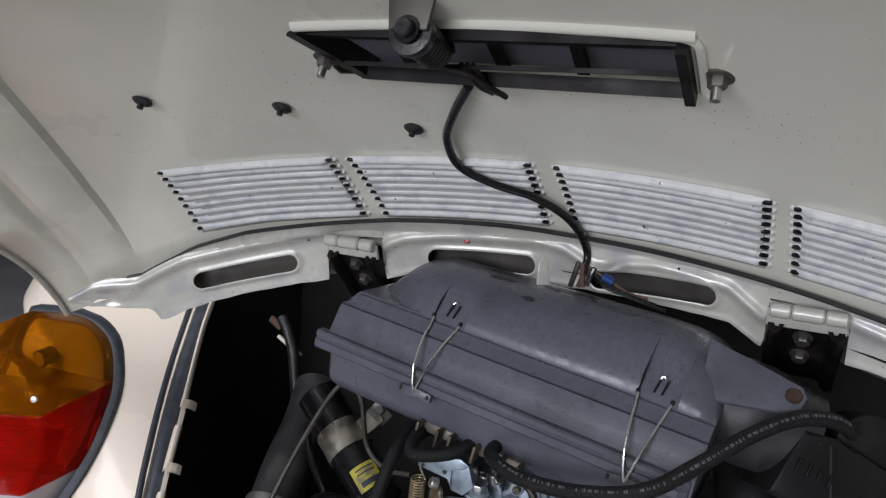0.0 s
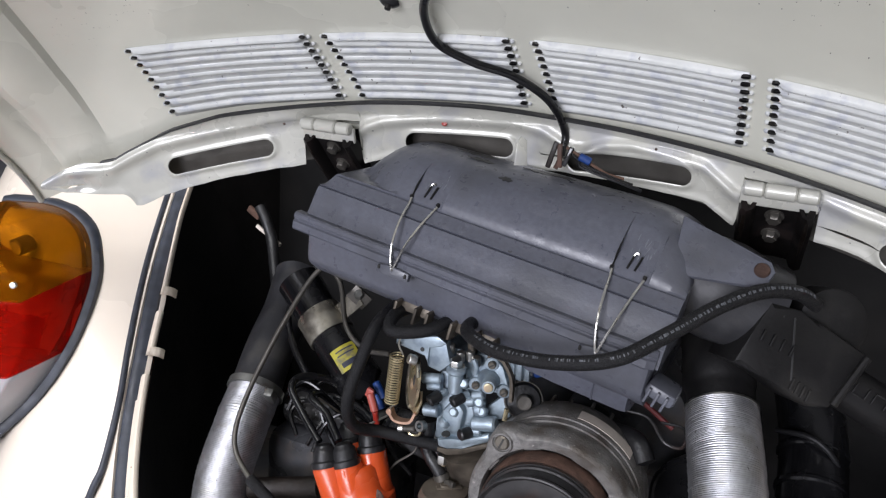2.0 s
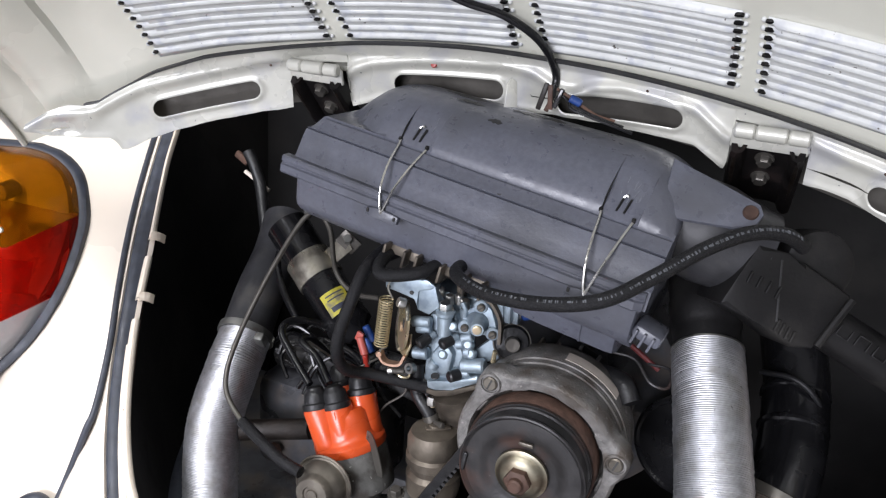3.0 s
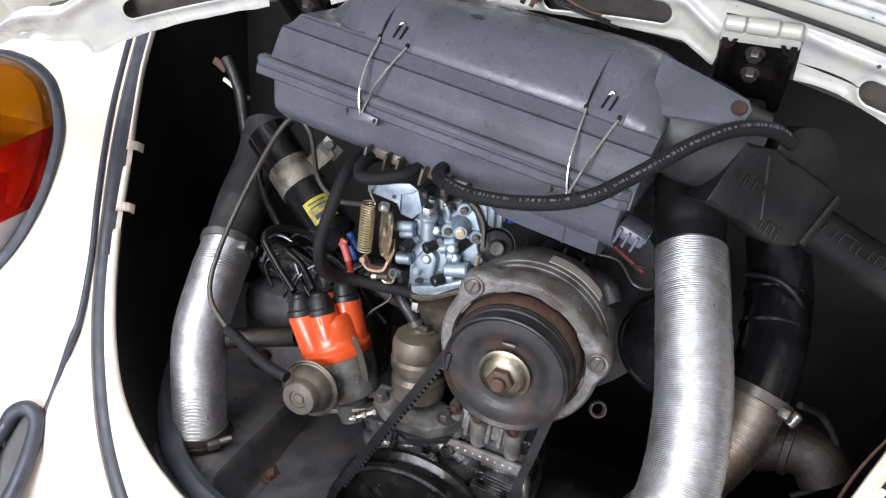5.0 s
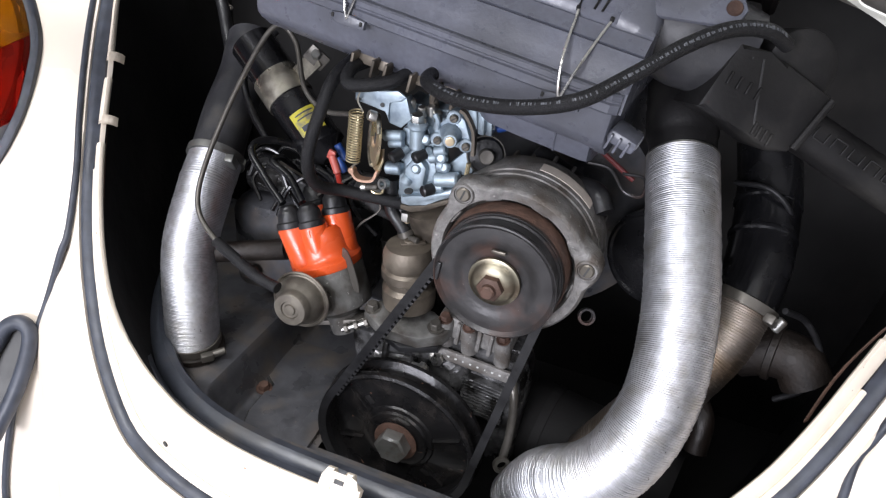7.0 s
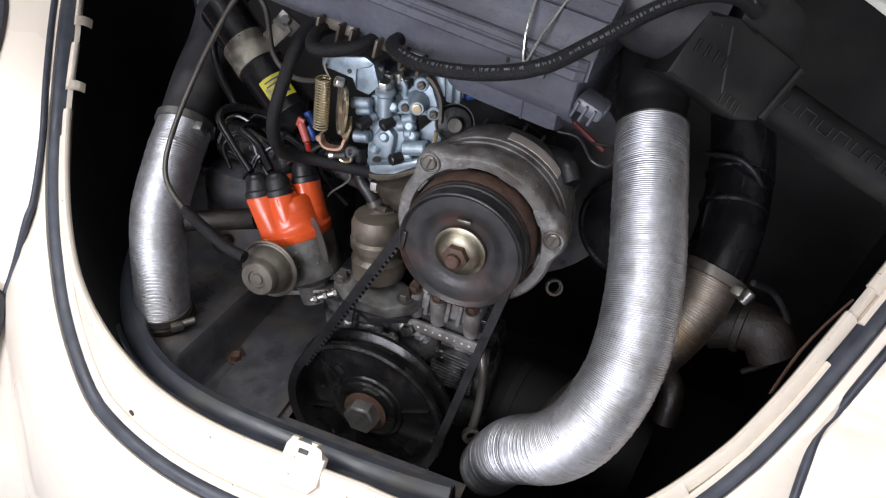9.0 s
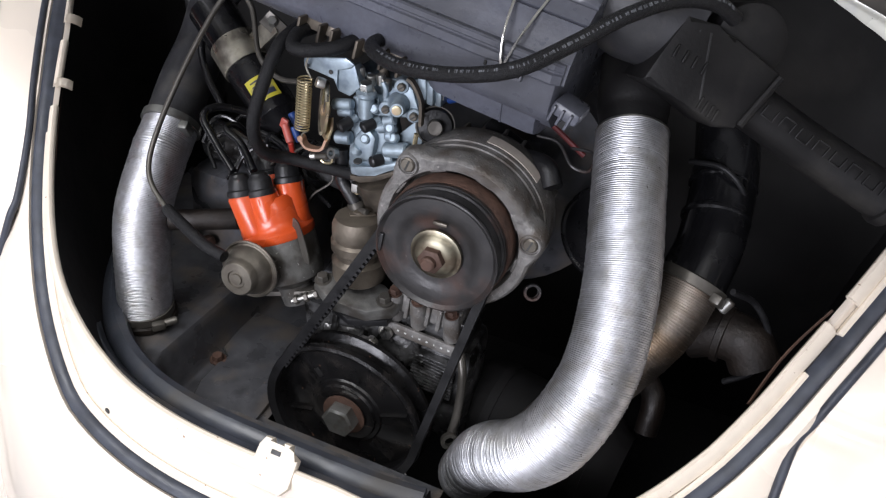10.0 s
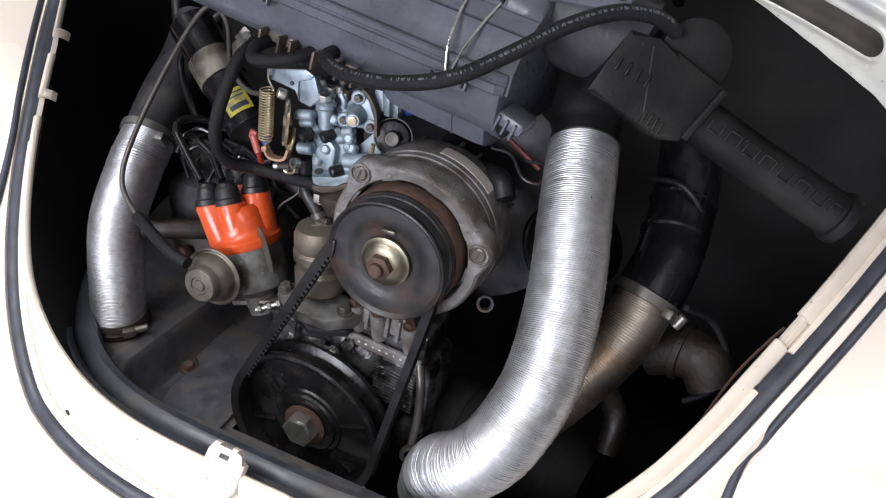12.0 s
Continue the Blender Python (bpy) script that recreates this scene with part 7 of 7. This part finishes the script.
cv = [Vector(p) for p in [(0.0097, 0.0680, 0.7446), (0.0152, 0.0680, 0.7440), (0.0187, 0.0680, 0.7358), (0.0304, 0.0680, 0.7184), (0.0292, 0.0680, 0.7125), (0.0231, 0.0680, 0.7101), (0.0101, 0.0680, 0.7107), (-0.0010, 0.0680, 0.7099), (-0.0076, 0.0680, 0.7107), (-0.0086, 0.0680, 0.7156), (-0.0037, 0.0680, 0.7205), (0.0044, 0.0680, 0.7325), (0.0063, 0.0680, 0.7420)]]
cvn = Vector((0.28, -0.95, 0.04)).normalized()
cover = part("pump_cover", plate_from(cv, 0.008, (0, 1, 0), 0.0022), ZINC, carb, "three-lobed pump cover")
for p in [(0.0114, 0.0660, 0.7385), (-0.0019, 0.0660, 0.7151), (0.0246, 0.0660, 0.7152)]:
    part("screw_lobe", lathe(Vector(p) + cvn * -0.006, cvn, [(0.0064, 0), (0.0064, 0.0060), (0.0056, 0.0068), (0, 0.0068)], 20), ZINC, cover)
    face_screw(Vector(p) + cvn * 0.0022, 0.0036, CANMETAL, cover, tuple(cvn))
pcn = Vector([(0.0117, 0.0620, 0.7225)][0])
part("pump_tower", lathe(pcn - cvn * 0.010, cvn, [(0.011, 0), (0.009, 0.008), (0.0066, 0.011), (0.0066, 0.020), (0.0056, 0.0215), (0, 0.0215)], 24), ZINC, cover)
part("tower_screw", lathe(pcn + cvn * 0.0115, cvn, [(0.0042, 0), (0.0040, 0.0016), (0.0026, 0.0020), (0, 0.0012)], 14), BRASS, cover)
part("cover_rib", tube([(-0.0033, 0.0660, 0.7251), (-0.0029, 0.0660, 0.7316), (-0.0062, 0.0660, 0.7381)], 0.0024, 8), ZINC, cover)
part("cable_arm", sweep(spline([(0.0182, 0.0620, 0.7485), (0.0235, 0.0620, 0.7453), (0.0302, 0.0620, 0.7352), (0.0326, 0.0620, 0.7267), (0.0335, 0.0620, 0.7103)], 6), [(-0.0014, -0.0030), (0.0014, -0.0030), (0.0014, 0.0030), (-0.0014, 0.0030)], up=(0, 1, 0)), PUMP, carb, "curved bronze link arm")
part("arm_link", tube([(0.0302, 0.0620, 0.7016), (0.0297, 0.0620, 0.6962), (0.0292, 0.0620, 0.6903)], 0.0022, 8), BRASS, carb)
for pl in ([(0.0178, 0.0820, 0.7434), (0.0263, 0.0820, 0.7435), (0.0283, 0.0820, 0.7256), (0.0258, 0.0820, 0.7232), (0.0191, 0.0820, 0.7346)], [(0.0277, 0.0780, 0.7437), (0.0349, 0.0780, 0.7435), (0.0361, 0.0780, 0.7224), (0.0300, 0.0780, 0.7228)], [(0.0337, 0.0840, 0.7408), (0.0404, 0.0840, 0.7409), (0.0415, 0.0840, 0.7205), (0.0349, 0.0840, 0.7208)]):
    part("choke_casting", plate_from(pl, 0.022, bevel=0.0015), ZINC, carb)
ck = Vector([(0.0397, 0.0800, 0.7042)][0])
ckn = Vector((0.35, -0.90, 0.25)).normalized()
choke = part("choke_cap", lathe(ck - ckn * 0.012, ckn, [(0, 0), (0.0155, 0), (0.0165, 0.003), (0.0165, 0.009), (0.0145, 0.013), (0.0100, 0.014), (0, 0.014)], 32), RUBBER, carb, "black choke housing")
part("choke_boss", lathe(ck + ckn * 0.001, ckn, [(0.0070, 0), (0.0070, 0.008), (0.0060, 0.0092), (0.0030, 0.0092), (0, 0.0088)], 22), DULLMETAL, choke)
part("choke_ring", lathe(ck - ckn * 0.006, ckn, [(0.0160, 0), (0.0175, 0), (0.0175, 0.003), (0.0160, 0.003), (0.0160, 0)], 32), DULLMETAL, choke)
for p in [(-0.0234, 0.0760, 0.7327), (-0.0142, 0.0760, 0.7356), (-0.0338, 0.0760, 0.7378), (-0.0079, 0.0760, 0.7315)]:
    part("top_stud", rod(Vector(p) + Vector((0, 0.004, -0.006)), Vector(p) + Vector((0, 0.002, 0.004)), 0.0040, 14), STEEL, carb)
part("bowl_wall", plate_from([(0.0022, 0.0800, 0.6835), (0.0228, 0.0800, 0.7062), (0.0284, 0.0800, 0.7057), (0.0288, 0.0800, 0.6844), (0.0144, 0.0800, 0.6767)], 0.010, bevel=0.001), ZINC, carb)
for p in [(-0.0001, 0.0680, 0.7129), (0.0052, 0.0680, 0.6889), (-0.0223, 0.0680, 0.7180), (-0.0143, 0.0680, 0.7114), (-0.0217, 0.0680, 0.6805), (0.0020, 0.0680, 0.6972)]:
    part("boss_nub", lathe(Vector(p), (0.0, -0.9, 0.4), [(0.0050, -0.006), (0.0044, 0), (0.0030, 0.0012), (0, 0.0012)], 16), ZINC, carb)
part("inlet_pipe", tube([(-0.0155, 0.0900, 0.7324), (-0.0173, 0.0900, 0.7434), (-0.0113, 0.0900, 0.7566)], 0.0042, 12), PUMP, carb)
part("drop_wire", tube([(0.0371, 0.0850, 0.7392), (0.0414, 0.0850, 0.7402), (0.0426, 0.0850, 0.7277)], 0.0010, 6), STEEL, carb)
for nm, m_, lb in (([(0.0412, 0.1000, 0.7227), (0.0518, 0.1000, 0.7281)], BLUE, "blue insulated wire terminal"), ([(-0.1277, 0.1157, 0.6619), (-0.1171, 0.1150, 0.6465)], BLUE, "blue insulated wire terminal"), ([(-0.1329, 0.1276, 0.6410), (-0.1237, 0.1263, 0.6268)], BLUE, "blue insulated wire terminal")):
    tm = thing("wire_terminal", nm[0], lb, "terminal", "wire terminals")
    part("sleeve", rod(nm[0], nm[1], 0.0042, 12), m_, tm)
rt = [(-0.1259, 0.1007, 0.6564), (-0.1171, 0.0975, 0.6392), (-0.1166, 0.1022, 0.6232)]
tm = thing("spade_terminal", rt[0], "pink and red spade terminal on a wire", "terminal")
part("tip", block(Vector(rt[0]), (0.008, 0.004, 0.010), (0, 18, 0), 0.0012), PINK, tm)
part("sleeve", rod(rt[0], rt[1], 0.0042, 12), PINK, tm)
part("tail", rod(rt[1], rt[2], 0.0030, 10), RED, tm)

# ---- fuel hoses in their clips ----


def print_along(hose, pts, r, u0, u1, count, rng_seed):
    """Short pale bars along a hose, on the side that faces the rear and up."""
    path = spline(pts, 30)
    g = random.Random(rng_seed)
    for k in range(count):
        u = u0 + (u1 - u0) * k / count
        i = int(u * (len(path) - 2))
        p, q = Vector(path[i]), Vector(path[i + 1])
        t = (q - p).normalized()
        face = Vector((0.35, -0.65, 0.62))
        face = (face - t * face.dot(t)).normalized()
        side = t.cross(face)
        if g.random() < 0.2:
            continue
        m = Matrix.Translation(p + face * (r + 0.0001)) @ Matrix((t, side, face)).transposed().to_4x4()
        part("print_bar", block((0, 0, 0), (g.uniform(0.0005, 0.0016), g.uniform(0.0014, 0.0026), 0.0003), m=m, bevel=0), HOSETEXT, hose)


for nm, lb, bars in (([(-0.0896, 0.0950, 0.7690), (-0.0930, 0.0487, 0.7599), (-0.0960, 0.0260, 0.7339), (-0.1040, 0.0174, 0.6922), (-0.1030, 0.0297, 0.6609), (-0.0846, 0.0551, 0.6470), (-0.0329, 0.0724, 0.6389)], "black braided fuel hose bending down to the pump", 0), ([(-0.0725, 0.0878, 0.7689), (-0.0790, 0.0511, 0.7687), (-0.0722, 0.0337, 0.7610), (-0.0424, 0.0438, 0.7652), (-0.0278, 0.0685, 0.7726), (-0.0308, 0.0915, 0.7734)], "short looped black braided fuel hose", 0), ([(-0.0005, 0.0788, 0.7728), (-0.0060, 0.0529, 0.7774), (-0.0006, 0.0306, 0.7774), (0.0321, 0.0075, 0.7785), (0.0809, -0.0051, 0.7865), (0.1253, -0.0081, 0.8015), (0.1556, 0.0149, 0.8191), (0.1852, 0.0397, 0.8394), (0.2129, 0.0641, 0.8505), (0.2375, 0.0834, 0.8488), (0.2531, 0.0984, 0.8378)], "long black braided hose with pale print", 150)):
    fh = thing("fuel_hose", nm[0], lb, "hose", "braided hoses")
    part("braid", tube(nm, 0.0058, 16, 14), HOSE, fh)
    if bars:
        print_along(fh, nm, 0.0058, 0.25, 0.97, bars, bars)
for x0, x1 in ((-0.0885, -0.0560), (-0.0320, 0.0090)):
    c = BOX @ Vector(((x0 + x1) / 2, 0.006, -0.034))
    clipb = thing("hose_clip", c, "small dull metal hose clip under the filter box", "clip", "hose clips")
    part("strip", block((0, 0, 0), (x1 - x0, 0.003, 0.012), m=BOX @ pose((x0 + x1) / 2, 0.0085, -0.034, -12, 0, 0), bevel=0.0008), PUMP, clipb)
    for x in (x0, (x0 + x1) / 2 + 0.004, x1):
        part("tab", block((0, 0, 0), (0.0028, 0.014, 0.016), m=BOX @ pose(x, 0.003, -0.037, 0, 4, 0), bevel=0.0008), PUMP, clipb)

# ---- bay details ----
for nm, r, lb in (([(-0.4160, 0.3044, 0.7643), (-0.4029, 0.3017, 0.7459), (-0.3898, 0.2965, 0.7219), (-0.3683, 0.2746, 0.6922), (-0.3473, 0.2519, 0.6655)], 0.0075, "taped black wiring harness on the bay wall"), ([(-0.3390, 0.2511, 0.6799), (-0.3237, 0.2418, 0.6645), (-0.3174, 0.2309, 0.6464), (-0.3042, 0.2209, 0.6223)], 0.0042, "thin black wiring branch beside the hose stub"), ([(-0.3491, 0.2531, 0.6710), (-0.3253, 0.2534, 0.6929), (-0.3011, 0.2549, 0.7036), (-0.2926, 0.2645, 0.7140)], 0.0065, "taped black wiring harness branch"), ([(-0.4230, 0.1207, 0.5982), (-0.4255, 0.1111, 0.5754), (-0.4221, 0.1031, 0.5262), (-0.4219, 0.0993, 0.4804)], 0.0022, "thin brown wire behind the rim"),
                  ([(0.3185, 0.1078, 0.6125), (0.3426, 0.1305, 0.5929), (0.3636, 0.1332, 0.5617), (0.3622, 0.1307, 0.5227), (0.3425, 0.1362, 0.4951)], 0.0030, "black looped cable by the warm air elbow"), ([(0.2518, 0.1958, 0.6823), (0.2786, 0.1797, 0.6909), (0.3001, 0.1757, 0.6792), (0.3143, 0.1848, 0.6505)], 0.0026, "black cable along the duct")):
    hr = thing("wiring", nm[0], lb, "wiring", "bay wiring")
    part("sheath", tube(nm, r, 10), RUBBER, hr)
hb = Vector([(-0.4160, 0.3044, 0.7643), (-0.4029, 0.3017, 0.7459), (-0.3898, 0.2965, 0.7219), (-0.3683, 0.2746, 0.6922), (-0.3473, 0.2519, 0.6655)][0])
mount = thing("wall_bracket", hb, "small dirty bracket on the bay wall", "bracket")
part("strap", block(hb + Vector((-0.012, 0.004, -0.012)), (0.022, 0.006, 0.010), (0, 30, 0), 0.002), RUST, mount)
part("strap", block(hb + Vector((0.012, 0.004, -0.040)), (0.045, 0.004, 0.005), (0, 28, 0), 0.001), PAPER, mount)
cork = thing("rubber_block", (0.245, 0.045, 0.55), "rusty clip behind the flexible hose", "clip")
part("block", block((0.185, 0.150, 0.80), (0.02, 0.01, 0.014), (0, 20, 0), 0.003), RUST, cork)

# connector and loose wires at the middle of the lid lip
lipc = [Vector(p) for p in [(0.0372, 0.1189, 0.9208), (0.0486, 0.1219, 0.9221), (0.0599, 0.1284, 0.9159), (0.0709, 0.1389, 0.9059), (0.0013, 0.1160, 0.9187)]]
con = thing("wire_connector", lipc[0], "dark connector with brown and blue wires under the lid lip", "connector")
for k, (dx, a) in enumerate(((-0.010, 14), (-0.003, -6), (0.004, 20))):
    part("spade_lug", block(lipc[0] + Vector((dx, 0.004, -0.002)), (0.0045, 0.003, 0.024 - 0.003 * k), (0, a, 0), 0.001), (SHADEDRUST, RUST, WIRE)[k], con)
part("sleeve", rod(lipc[0] + Vector((0.014, 0.004, 0.000)), lipc[0] + Vector((0.024, 0.006, -0.004)), 0.0036, 12), BLUE, con, "blue insulated sleeve")
for k, m_ in enumerate((BROWN, WIRE, WIRE)):
    part("wire", tube([tuple(lipc[0] + Vector((0.002 + 0.006 * k, 0.004, 0.006 - 0.005 * k))), tuple(lipc[0] + Vector((0.018, 0.006, -0.002 - 0.004 * k))), tuple(lipc[0] + Vector((0.036 + 0.006 * k, 0.010, -0.012 - 0.003 * k))), tuple(lipc[0] + Vector((0.052 + 0.008 * k, 0.016, -0.016 - 0.004 * k)))], 0.0014, 8), m_, con)
lug = thing("lip_bracket", lipc[4], "small bent sheet tab on the lid lip", "bracket")
part("tab", slab([(-0.006, -0.012), (0.006, -0.012), (0.004, 0.010), (-0.001, 0.013), (-0.005, 0.008)], 0.002, frame_at(lipc[4], (0.6, -0.75, 0.1)), 0.0006), LIP, lug)
